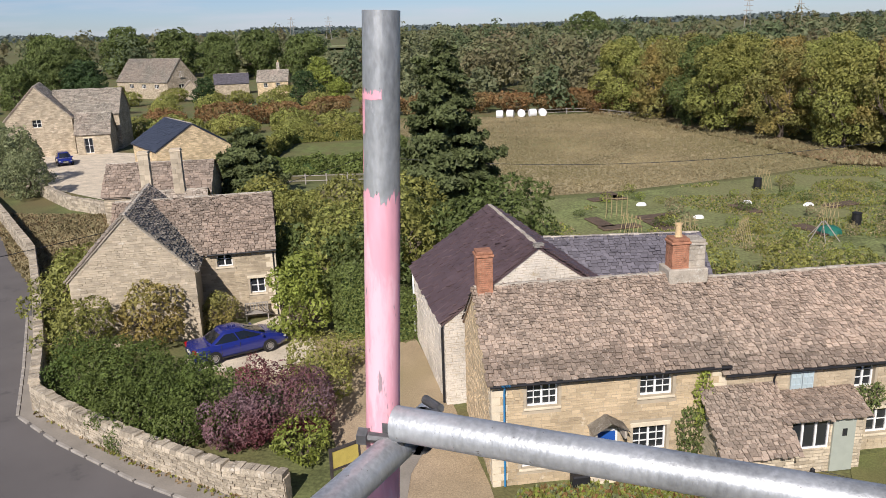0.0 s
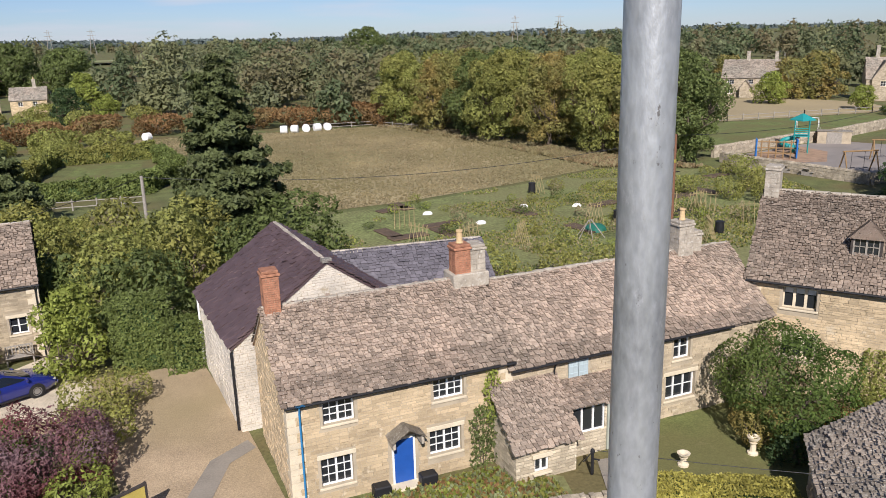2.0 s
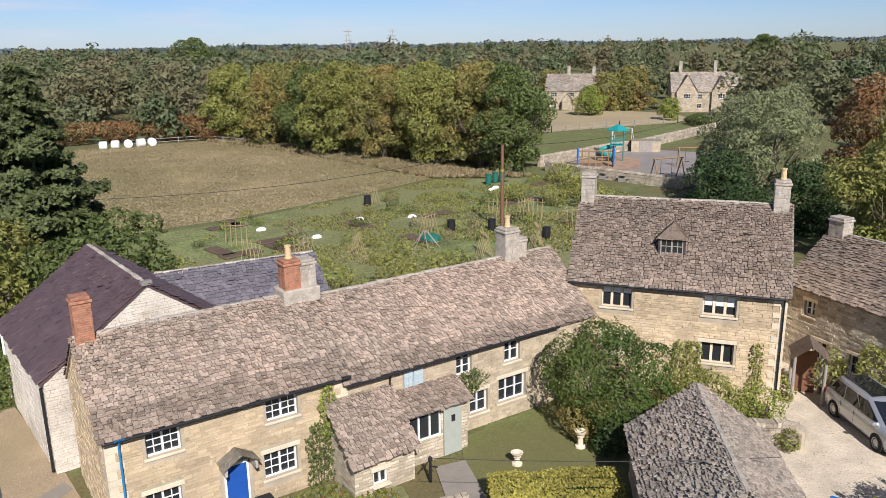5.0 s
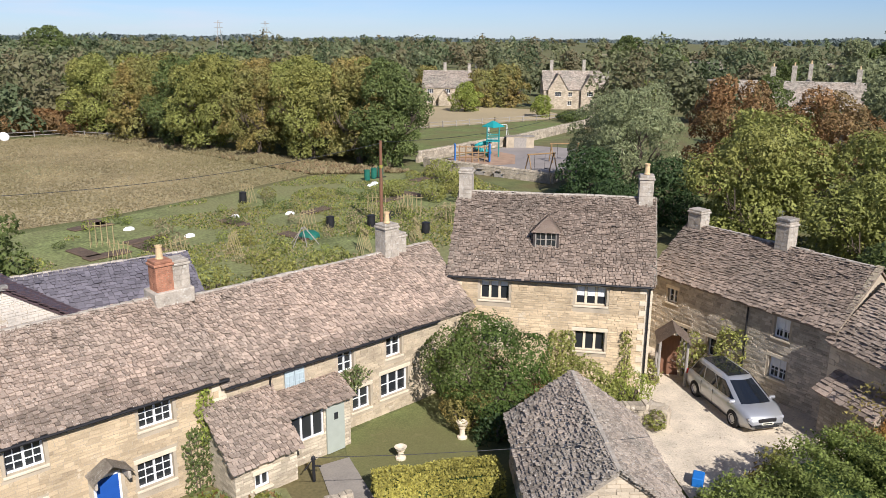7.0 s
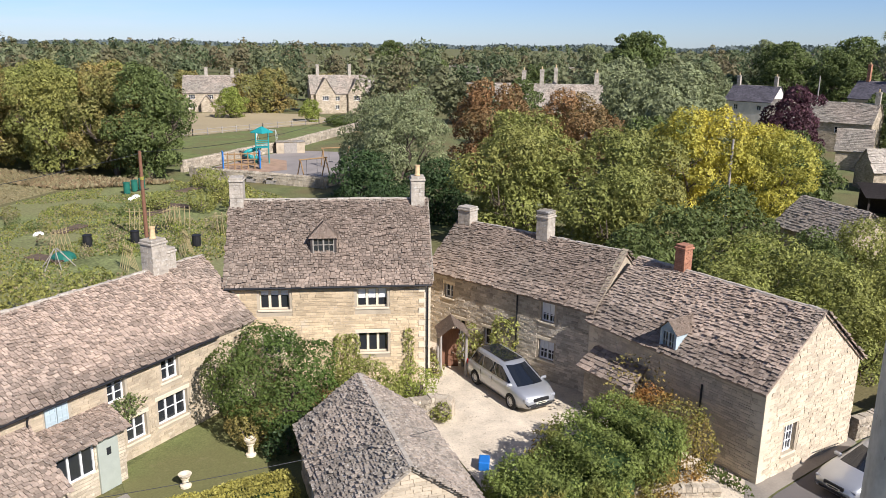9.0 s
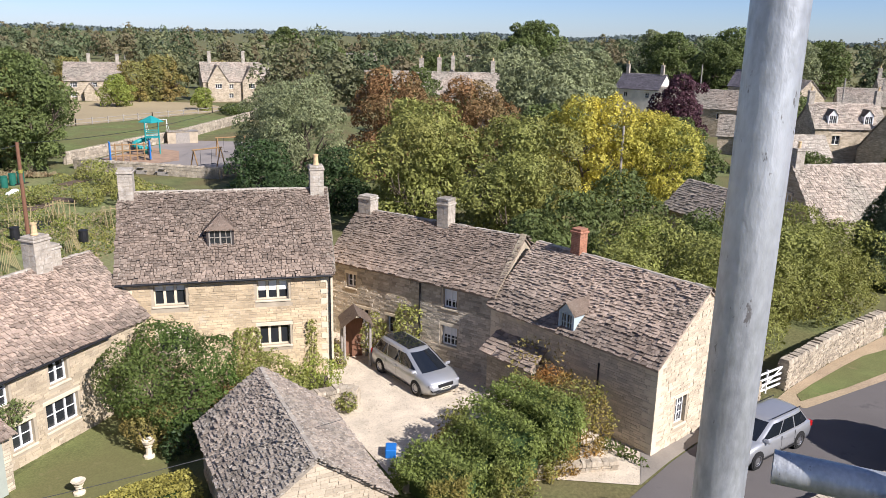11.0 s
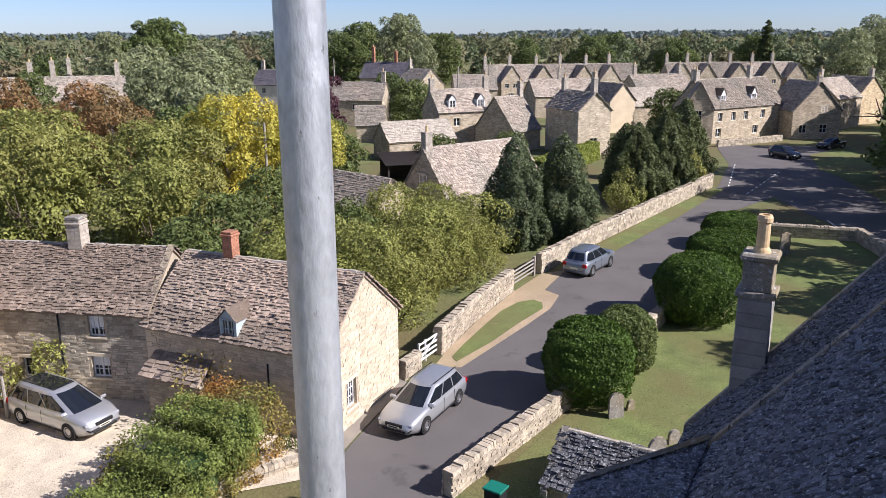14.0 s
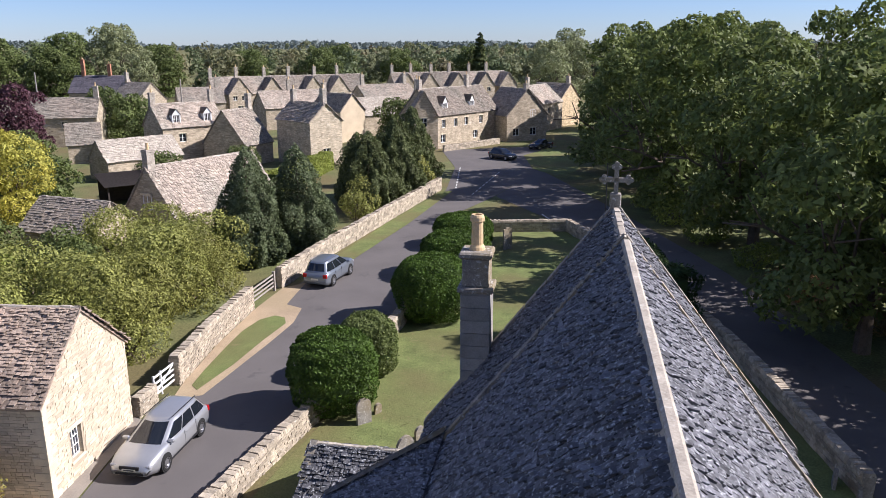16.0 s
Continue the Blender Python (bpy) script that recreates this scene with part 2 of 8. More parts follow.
GREYPAINT = material("steel blue car paint", (0.25, 0.28, 0.32), rough=0.32, var=0.03, metal=0.6, coat=0.6, spec=0.5)
NAVYPAINT = material("blue car paint", (0.012, 0.02, 0.16), rough=0.25, var=0.03, coat=0.8, spec=0.5)
DARKPAINT = material("dark car paint", (0.02, 0.023, 0.03), rough=0.25, var=0.03, coat=0.8, spec=0.5)
TYRE = material("tyre rubber", (0.02, 0.02, 0.02), rough=0.85, var=0.2)
ALLOY = material("alloy wheel", (0.45, 0.45, 0.46), rough=0.35, var=0.05, metal=0.9)
REDLAMP = material("red lamp lens", (0.4, 0.01, 0.01), rough=0.2, var=0.1)
LAMP = material("clear lamp lens", (0.34, 0.35, 0.37), rough=0.1, var=0.1, spec=0.8)
PLATE = material("number plate", (0.75, 0.73, 0.6), rough=0.5, var=0.05)
GALV = material("galvanised tube", (0.47, 0.485, 0.49), rough=0.46, var=0.3, scale=9, bump=0.0015, fine=140, metal=0.55, spots=(0.58, 0.59, 0.60), spot_scale=26, spot_at=0.6, stretch=(1, 1, 0.45), spec=0.5, specks=(0.22, 0.21, 0.20), speck_scale=80, speck_at=0.645)
PINK = material("pink marker paint", (0.82, 0.40, 0.47), rough=0.6, var=0.2, scale=9, fine=60, spots=(0.86, 0.52, 0.58), spot_scale=18, spot_at=0.55, stretch=(1, 1, 0.2), specks=(0.36, 0.27, 0.29), speck_scale=45, speck_at=0.61)
COUPLER = material("dull steel coupler", (0.36, 0.36, 0.36), rough=0.6, var=0.3, scale=30, metal=0.8, spots=(0.25, 0.14, 0.08), spot_scale=30, spot_at=0.62)

GRASS = material("rough grass", (0.135, 0.15, 0.055), rough=0.95, var=0.35, scale=0.6, bump=0.05, fine=7, hue=(0.15, 0.125, 0.055))
LAWN = material("mown lawn", (0.15, 0.18, 0.058), rough=0.95, var=0.3, scale=0.9, bump=0.03, fine=16, hue=(0.15, 0.145, 0.055), spots=(0.19, 0.17, 0.075), spot_scale=1.3, spot_at=0.6)
MEADOW = material("dry meadow", (0.34, 0.28, 0.155), rough=0.95, var=0.25, scale=0.12, bump=0.12, fine=2.5, hue=(0.25, 0.225, 0.105))
STUBBLE = material("pale stubble field", (0.36, 0.29, 0.17), rough=0.95, var=0.15, scale=0.05, bump=0.05, fine=2)
PASTURE = material("far pasture", (0.23, 0.24, 0.11), rough=0.95, var=0.2, scale=0.02, bump=0.05, fine=1)
ALLOT = material("allotment ground", (0.185, 0.21, 0.078), rough=0.95, var=0.45, scale=0.45, bump=0.08, fine=4, hue=(0.20, 0.20, 0.085))
SOIL = material("dug soil", (0.12, 0.085, 0.06), rough=0.95, var=0.3, scale=2, bump=0.05, fine=9)
GRAVEL = material("pale limestone gravel", (0.62, 0.53, 0.40), rough=0.95, var=0.26, scale=0.9, bump=0.05, fine=17, specks=(0.30, 0.24, 0.17), speck_scale=11, speck_at=0.6)
DRIVE = material("dusty gravel drive", (0.42, 0.32, 0.21), rough=0.95, var=0.25, scale=0.5, bump=0.03, fine=20, hue=(0.33, 0.26, 0.15))
PATH = material("concrete path", (0.27, 0.24, 0.20), rough=0.9, var=0.18, scale=0.8, bump=0.008, fine=15)
ROAD = material("worn asphalt", (0.132, 0.12, 0.113), rough=0.9, var=0.14, scale=0.35, bump=0.006, fine=45, spots=(0.10, 0.092, 0.088), spot_scale=0.5, spot_at=0.58)
KERB = material("kerb stone", (0.33, 0.30, 0.26), rough=0.9, var=0.25, scale=2, island=0.15)
ROADPAINT = material("road paint", (0.66, 0.66, 0.62), rough=0.8, var=0.2, scale=6)
PLAYPAD = material("bark pit surface", (0.36, 0.24, 0.16), rough=0.95, var=0.25, scale=1)
TARMAC = material("playground tarmac", (0.27, 0.24, 0.215), rough=0.9, var=0.15, scale=0.3)


def leaf_material(name, base, island=0.34, hue=None, scale=0.5):
    return material(name, base, rough=0.6, var=0.3, scale=scale, fine=6, island=island, obj=0.08, hue=hue, through_light=0.32, spec=0.25)


LEAF = leaf_material("green leaf", (0.135, 0.17, 0.052))
LEAF_TALL = leaf_material("lime tree leaf", (0.175, 0.215, 0.06), hue=(0.15, 0.185, 0.055))
LEAF_RICH = leaf_material("rich green leaf", (0.105, 0.165, 0.036), hue=(0.125, 0.16, 0.04))
LEAF_BLOCK = leaf_material("clipped hedge leaf", (0.165, 0.205, 0.058))
LEAF_MID = leaf_material("mid green leaf", (0.275, 0.29, 0.078), hue=(0.295, 0.285, 0.078))
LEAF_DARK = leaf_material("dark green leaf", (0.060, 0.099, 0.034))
LEAF_AUTUMN = leaf_material("turning leaf", (0.27, 0.26, 0.08), hue=(0.31, 0.235, 0.075), scale=0.9)
LEAF_RUST = leaf_material("rust leaf", (0.29, 0.165, 0.07), hue=(0.24, 0.175, 0.075))
LEAF_YELLOW = leaf_material("yellow leaf", (0.54, 0.46, 0.07), hue=(0.42, 0.40, 0.08))
LEAF_LIME = leaf_material("lime leaf", (0.25, 0.29, 0.06))
LEAF_WILLOW = leaf_material("grey willow leaf", (0.25, 0.275, 0.135))
LEAF_PURPLE = leaf_material("purple leaf", (0.11, 0.05, 0.06))
LEAF_CRIMSON = leaf_material("crimson leaf", (0.19, 0.055, 0.06), hue=(0.26, 0.17, 0.18), scale=1.2)
LEAF_CONIFER = leaf_material("conifer needle", (0.13, 0.155, 0.06))
LEAF_CEDAR = leaf_material("grey conifer needle", (0.12, 0.15, 0.07))
LEAF_YEW = leaf_material("clipped yew", (0.076, 0.133, 0.020), island=0.35)
LEAF_HEDGE = leaf_material("hedge leaf", (0.20, 0.245, 0.062), hue=(0.340, 0.170, 0.051), scale=0.9)
LEAF_GOLD = leaf_material("golden hedge leaf", (0.40, 0.36, 0.085))
# Bluish base colour: the haze of distance is put into the skyline leaves.
LEAF_HAZE = leaf_material("far wooded hill with haze in colour", (0.15, 0.185, 0.175), island=0.12)
# Distant leaf tones, greyed and paled: some haze is put into the colour.
LEAF_FAR = leaf_material("distant haze-paled leaf", (0.175, 0.20, 0.10), island=0.2, hue=(0.19, 0.185, 0.09), scale=0.03)
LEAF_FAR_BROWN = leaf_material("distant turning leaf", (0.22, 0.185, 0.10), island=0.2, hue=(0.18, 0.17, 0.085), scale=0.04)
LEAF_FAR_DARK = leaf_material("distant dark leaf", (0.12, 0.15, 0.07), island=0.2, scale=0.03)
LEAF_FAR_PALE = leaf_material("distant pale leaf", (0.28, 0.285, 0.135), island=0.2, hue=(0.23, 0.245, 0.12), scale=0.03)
BARK = material("bark", (0.13, 0.10, 0.075), rough=0.95, var=0.3, scale=3, bump=0.02, fine=12)
STRAW = material("dry stem", (0.36, 0.29, 0.15), rough=0.9, var=0.2, scale=3, island=0.3)
LIMEWASH = material("limewashed stone", (0.66, 0.60, 0.51), rough=0.92, var=0.25, scale=0.6, bump=0.02, fine=14, island=0.05, obj=0.05, spots=(0.46, 0.39, 0.29), spot_scale=2.2, spot_at=0.6)


# ---- builders ----
def link_mesh(name, verts, faces, mat, parent=None, label="", uv=False):
    me = bpy.data.meshes.new(name)
    me.from_pydata([tuple(v) for v in verts], [], [tuple(f) for f in faces])
    me.materials.append(mat)
    me.update()
    ob = new(name, me)
    if parent:
        ob.parent = parent
    if label:
        ob["label"] = label
    return ob


def part(name, bm, mat, parent=None, label="", smooth=False):
    me = bpy.data.meshes.new(name)
    bm.to_mesh(me)
    bm.free()
    me.materials.append(mat)
    if smooth:
        me.shade_smooth()
    ob = new(name, me)
    if parent:
        ob.parent = parent
    if label:
        ob["label"] = label
    return ob


def thing(name, m, label, category, group="", kind=""):
    ob = new(name)
    ob.empty_display_size = 0.2
    ob.matrix_world = m
    return tagged(ob, label, category, group, kind)


def box(bm, x0, y0, z0, x1, y1, z1, m=None, bevel=0.0):
    made = bmesh.ops.create_cube(bm, size=1.0)["verts"]
    bmesh.ops.transform(bm, verts=made, matrix=Matrix.LocRotScale(((x0 + x1) / 2, (y0 + y1) / 2, (z0 + z1) / 2), None, (abs(x1 - x0), abs(y1 - y0), abs(z1 - z0))))
    if bevel:
        edges = {e for v in made for e in v.link_edges}
        made = list({v for f in bmesh.ops.bevel(bm, geom=list(edges), offset=bevel, segments=1, affect="EDGES")["faces"] for v in f.verts} | {v for v in made if v.is_valid})
    if m is not None:
        bmesh.ops.transform(bm, verts=[v for v in made if v.is_valid], matrix=m)


def cube(*a, m=None, bevel=0.0):
    bm = bmesh.new()
    box(bm, *a, m=m, bevel=bevel)
    return bm


def tube(bm, p, q, r0, r1=None, seg=10, caps=True):
    p, q = Vector(p), Vector(q)
    made = bmesh.ops.create_cone(bm, cap_ends=caps, segments=seg, radius1=r0, radius2=r0 if r1 is None else r1, depth=(q - p).length)["verts"]
    turn = (q - p).to_track_quat("Z", "Y").to_matrix().to_4x4()
    bmesh.ops.transform(bm, verts=made, matrix=Matrix.Translation((p + q) / 2) @ turn)


def rod(p, q, r0, r1=None, seg=10):
    bm = bmesh.new()
    tube(bm, p, q, r0, r1, seg)
    return bm


def lathe(profile, seg=14):
    """A turned shape from (radius, height) pairs."""
    bm = bmesh.new()
    rings = [[bm.verts.new((r * math.cos(a), r * math.sin(a), z)) for a in np.linspace(0, 2 * math.pi, seg, endpoint=False)] for r, z in profile]
    for a, b in zip(rings, rings[1:]):
        for k in range(seg):
            bm.faces.new((a[k], a[(k + 1) % seg], b[(k + 1) % seg], b[k]))
    bm.faces.new(rings[0][::-1])
    bm.faces.new(rings[-1])
    return bm


def sheet(name, points, z, mat, label, category, kind="structure"):
    """A flat piece of ground with an outline of plan points."""
    bm = bmesh.new()
    bm.faces.new([bm.verts.new((x, y, z)) for x, y in points])
    bmesh.ops.recalc_face_normals(bm, faces=bm.faces)
    if bm.faces and next(iter(bm.faces)).normal.z < 0:
        bmesh.ops.reverse_faces(bm, faces=list(bm.faces))
    bmesh.ops.triangulate(bm, faces=list(bm.faces))
    return tagged(part(name, bm, mat), label, category, kind=kind)


# walls: faces with openings, reveals and uv in metres
def wall_mesh(bm, uv, at, length, height, holes, depth=0.22):
    """A wall face on the plane that at(s, z, inward) gives, with rectangular holes (s0, z0, s1, z1) and their reveals."""
    ss = sorted({0.0, length, *(h[0] for h in holes), *(h[2] for h in holes)})
    zs = sorted({0.0, height, *(h[1] for h in holes), *(h[3] for h in holes)})

    def quad(points, uvs):
        f = bm.faces.new([bm.verts.new(at(*p)) for p in points])
        for loop, c in zip(f.loops, uvs):
            loop[uv].uv = c

    for a, b in zip(ss, ss[1:]):
        for c, d in zip(zs, zs[1:]):
            if any(h[0] - 1e-4 <= a and b <= h[2] + 1e-4 and h[1] - 1e-4 <= c and d <= h[3] + 1e-4 for h in holes):
                continue
            quad([(a, c, 0), (b, c, 0), (b, d, 0), (a, d, 0)], [(a, c), (b, c), (b, d), (a, d)])
    for a, c, b, d in holes:
        for (p, q) in (((a, c), (a, d)), ((b, d), (b, c)), ((a, d), (b, d)), ((b, c), (a, c))):
            quad([(*p, 0), (*q, 0), (*q, depth), (*p, depth)], [(p[0], p[1]), (q[0], q[1]), (q[0] + depth, q[1]), (p[0] + depth, p[1])])


def window(parent, m, w, h, nx=3, ny=3, mat=None, lights=2, sill=True, name="window", dressed=None, lintel=True, blind=0.0):
    """A casement: outer frame, glazing bars and panes; m puts its lower left corner, x along the wall, y inward."""
    mat = mat or WHITE
    bm = bmesh.new()
    fr = 0.055
    bars = []
    rings = [[bm.verts.new((x, y, z)) for x, z in ((a, a), (w - a, a), (w - a, h - a), (a, h - a))] for a, y in ((0, 0), (0, 0.07), (fr, 0.07), (fr, 0))]
    for a, b in zip(rings, rings[1:] + rings[:1]):
        for k in range(4):
            bm.faces.new((a[k], a[(k + 1) % 4], b[(k + 1) % 4], b[k]))
    bmesh.ops.recalc_face_normals(bm, faces=bm.faces)
    half = 0.055 if mat is DRESSED else 0.035
    mullions = [(w * k / lights - half, 0.002, fr, w * k / lights + half, 0.065, h - fr) for k in range(1, lights)]
    for j in range(lights):
        x0, x1 = w * j / lights + 0.04, w * (j + 1) / lights - 0.04
        for k in range(1, nx):
            x = x0 + (x1 - x0) * k / nx
            bars.append((x - 0.014, 0.015, fr, x + 0.014, 0.05, h - fr))
        for k in range(1, ny):
            z = fr + (h - 2 * fr) * k / ny
            bars.append((x0, 0.015, z - 0.014, x1, 0.048, z + 0.014))
    win = part(name, bm, mat, parent)
    win.matrix_local = m
    for a in mullions:
        part("mullion", cube(*a), mat, win)
    for a in bars:
        part("glazing_bar", cube(*a), mat, win)
    if blind:
        for k in range(lights):
            part("blind", cube(w * k / lights + half + 0.01, 0.03, h * (1 - blind), w * (k + 1) / lights - half - 0.01, 0.045, h - fr), WHITE, win, "white blind half drawn")
    part("pane", cube(0.01, 0.05, 0.01, w - 0.01, 0.062, h - 0.01), GLASS, win, "dark reflecting glass")
    if sill:
        part("sill", cube(-0.09, -0.2, -0.09, w + 0.09, 0.03, -0.005, bevel=0.012), DRESSED if dressed is None else dressed, win)
        lintel and part("lintel", cube(-0.12, -0.165, h + 0.005, w + 0.12, 0.0, h + 0.17, bevel=0.01), DRESSED if dressed is None else dressed, win)
    return win


def slates(corner, along, up, length, slope, row=0.2, wide=0.3, seed=0, lift=0.066, thick=0.045, rough_edge=0.04):
    """Boxes of stone slates, course over course, as (n, 8, 3) corners. Courses shrink toward the ridge."""
    rng = np.random.default_rng(seed)
    corner, along, up = (np.array(v, float) for v in (corner, along, up))
    nrm = np.cross(along, up)
    out, v, total = [], -0.07, slope
    while v < total - 0.04:
        f = 1.15 - 0.4 * v / total
        r = row * f
        u = -0.06 - rng.random() * 0.1
        while u < length + 0.02:
            w = wide * f * rng.uniform(0.6, 1.45)
            e = min(u + w, length + 0.06)
            if e - u > 0.06:
                j = rng.normal(0, rough_edge * 0.5)
                v1 = min(v + r * 1.5, total)
                h0, h1 = lift + rng.normal(0, 0.02) + (rng.random() < 0.03) * 0.05, 0.012
                pts = []
                for hh in (0, thick):
                    for a, b, k in ((u + 0.011, v + j, h0), (e - 0.011 - rng.random() * 0.025, v + j + rng.normal(0, 0.012), h0 + rng.normal(0, 0.007)), (e - 0.009, v1, h1), (u + 0.009, v1, h1)):
                        pts.append(corner + along * a + up * b + nrm * (k + hh))
                out.append(pts)
            u = e
        v += r
    return np.array(out).reshape(-1, 8, 3)


BOXFACES = np.array([(4, 5, 6, 7), (0, 1, 5, 4), (1, 2, 6, 5), (3, 0, 4, 7)])


def boxes_mesh(name, b, mat, parent=None, label=""):
    """Many small boxes of eight corners as one mesh."""
    n = len(b)
    faces = (np.arange(n)[:, None, None] * 8 + BOXFACES[None]).reshape(-1, 4)
    me = bpy.data.meshes.new(name)
    me.vertices.add(n * 8)
    me.vertices.foreach_set("co", np.asarray(b, np.float32).ravel())
    me.loops.add(faces.size)
    me.loops.foreach_set("vertex_index", faces.ravel().astype(np.int32))
    me.polygons.add(len(faces))
    me.polygons.foreach_set("loop_start", (np.arange(len(faces)) * 4).astype(np.int32))
    me.update(calc_edges=True)
    me.validate()
    me.shade_flat()
    me.materials.append(mat)
    ob = new(name, me)
    if parent:
        ob.parent = parent
    if label:
        ob["label"] = label
    return ob


UNIT = {}


def pieces(name, items, mat, parent):
    """Blocks (x0, y0, z0, x1, y1, z1) as objects of their own on one shared mesh."""
    if mat.name not in UNIT:
        bm = cube(-0.5, -0.5, -0.5, 0.5, 0.5, 0.5, bevel=0.02)
        me = bpy.data.meshes.new(name)
        bm.to_mesh(me)
        bm.free()
        me.materials.append(mat)
        UNIT[mat.name] = me
    for a in items:
        ob = new(name, UNIT[mat.name])
        ob.parent = parent
        ob.location = ((a[0] + a[3]) / 2, (a[1] + a[4]) / 2, (a[2] + a[5]) / 2)
        ob.scale = (abs(a[3] - a[0]), abs(a[4] - a[1]), abs(a[5] - a[2]))


STONES = []  # (wall, stones, material) whose first stones become parts, last in the file


def stonework(parent, at, length, top, holes, mat, seed, gable=None, row=0.108, wide=0.29, count=0):
    """Proud uneven stones in courses over a wall face, left out at openings. gable: the height where it starts to narrow, and the peak."""
    rng = np.random.default_rng(seed)
    out, z = [], 0.0
    peak = gable[1] - 0.1 if gable else top
    while z < peak - 0.04:
        r = min(row * rng.uniform(0.7, 1.35), peak - z)
        lo, hi = 0.0, length
        if gable and z + r > gable[0]:
            f = (z + r - gable[0]) / (gable[1] - gable[0])
            lo, hi = length / 2 * f, length * (1 - f / 2)
        u = lo
        while u < hi - 0.05:
            e = min(u + wide * rng.uniform(0.45, 1.6), hi)
            a, b = u, e
            for h in holes:
                if h[1] - 0.2 < z + r and z < h[3] + 0.2 and a < h[2] + 0.1 and b > h[0] - 0.1:
                    if h[0] - 0.1 - a > 0.07:
                        b = h[0] - 0.1
                    elif b - h[2] - 0.1 > 0.07:
                        a = h[2] + 0.1
                    else:
                        b = a
            if b - a > 0.05:
                g = 0.008
                p = rng.uniform(0.004, 0.03)
                j = rng.normal(0, 0.006, (4, 2))
                q = [(a + g, z + g), (b - g, z + g), (b - g, z + r - g), (a + g, z + r - g)]
                back = [at(s, zz, 0.02) for s, zz in q]
                front = [at(s + ds, zz + dz, -p) for (s, zz), (ds, dz) in zip(q, j)]
                out.append(back + front)
            u = e
        z += r
    b = np.array(out, float).reshape(-1, 8, 3)
    if count:
        STONES.append((parent, b[-count:], mat))
        b = b[:-count]
    if len(b):
        n = len(b)
        f5 = np.array([(4, 5, 6, 7), (0, 1, 5, 4), (1, 2, 6, 5), (2, 3, 7, 6), (3, 0, 4, 7)])
        st = link_mesh("stonework", b.reshape(-1, 3), (np.arange(n)[:, None, None] * 8 + f5[None]).reshape(-1, 4), mat, parent)
        tagged(st, kind="stuff")


SEPARATE = []  # (roof, slates, material) whose nearest slates become parts, last in the file


def roof(parent, L, D, eave, ridge, mat, over=0.18, gable_over=0.08, row=0.2, wide=0.3, seed=0, detail=True, nearest=0, side=(1, 1)):
    """A gabled roof with the ridge along x: deck, slates, ridge stones."""
    run, rise = D / 2, ridge - eave
    slope = math.hypot(run, rise)
    c, s = run / slope, rise / slope
    x0, x1 = -gable_over, L + gable_over
    t = 0.1
    ov = over
    v = [(x, y, z) for x in (x0, x1) for y, z in ((-ov * c, eave - ov * s), (run, ridge), (D + ov * c, eave - ov * s), (-ov * c, eave - ov * s - t), (run, ridge - t), (D + ov * c, eave - ov * s - t))]
    f = [(0, 6, 7, 1), (1, 7, 8, 2), (0, 1, 4, 3), (1, 2, 5, 4), (6, 9, 10, 7), (7, 10, 11, 8), (0, 3, 9, 6), (2, 8, 11, 5), (3, 4, 10, 9), (4, 5, 11, 10)]
    deck = link_mesh("roof", v, f, mat, parent)
    if detail:
        parts = []
        for k, (corner, along, up) in enumerate((((x0, -ov * c, eave - ov * s), (1, 0, 0), (0, c, s)), ((x1, D + ov * c, eave - ov * s), (-1, 0, 0), (0, -c, s)))):
            if side[k]:
                parts.append(slates(corner, along, up, x1 - x0, slope + ov, row, wide, seed * 7 + k))
        b = np.concatenate(parts)
        if nearest:
            SEPARATE.append((deck, b[:nearest], mat))
            b = b[nearest:]
        tagged(boxes_mesh("slates", b, mat, deck), kind="stuff")
    rng = np.random.default_rng(seed + 5)
    bb, x = [], x0
    while x < x1 - 0.05:
        e = min(x + rng.uniform(0.35, 0.6), x1)
        h = ridge + 0.07 + rng.normal(0, 0.012)
        q = [(x + 0.01, run - 0.16, ridge - 0.1), (e - 0.01, run - 0.16, ridge - 0.1), (e - 0.01, run + 0.16, ridge - 0.1), (x + 0.01, run + 0.16, ridge - 0.1)]
        q += [(x + 0.01, run - 0.06, h), (e - 0.01, run - 0.06, h), (e - 0.01, run + 0.06, h), (x + 0.01, run + 0.06, h)]
        bb.append(q)
        x = e
    if nearest:
        for q in bb:
            c = np.array(q).mean(0)
            link_mesh("ridge_stone", np.array(q) - c, [(4, 5, 6, 7), (0, 1, 5, 4), (1, 2, 6, 5), (2, 3, 7, 6), (3, 0, 4, 7)], RIDGE, deck).location = c
        return deck
    v = np.array(bb).reshape(-1, 3)
    f = [tuple(8 * k + i for i in g) for k in range(len(bb)) for g in ((4, 5, 6, 7), (0, 1, 5, 4), (1, 2, 6, 5), (2, 3, 7, 6), (3, 0, 4, 7))]
    tagged(link_mesh("ridge", v, f, RIDGE, deck), kind="stuff")
    return deck


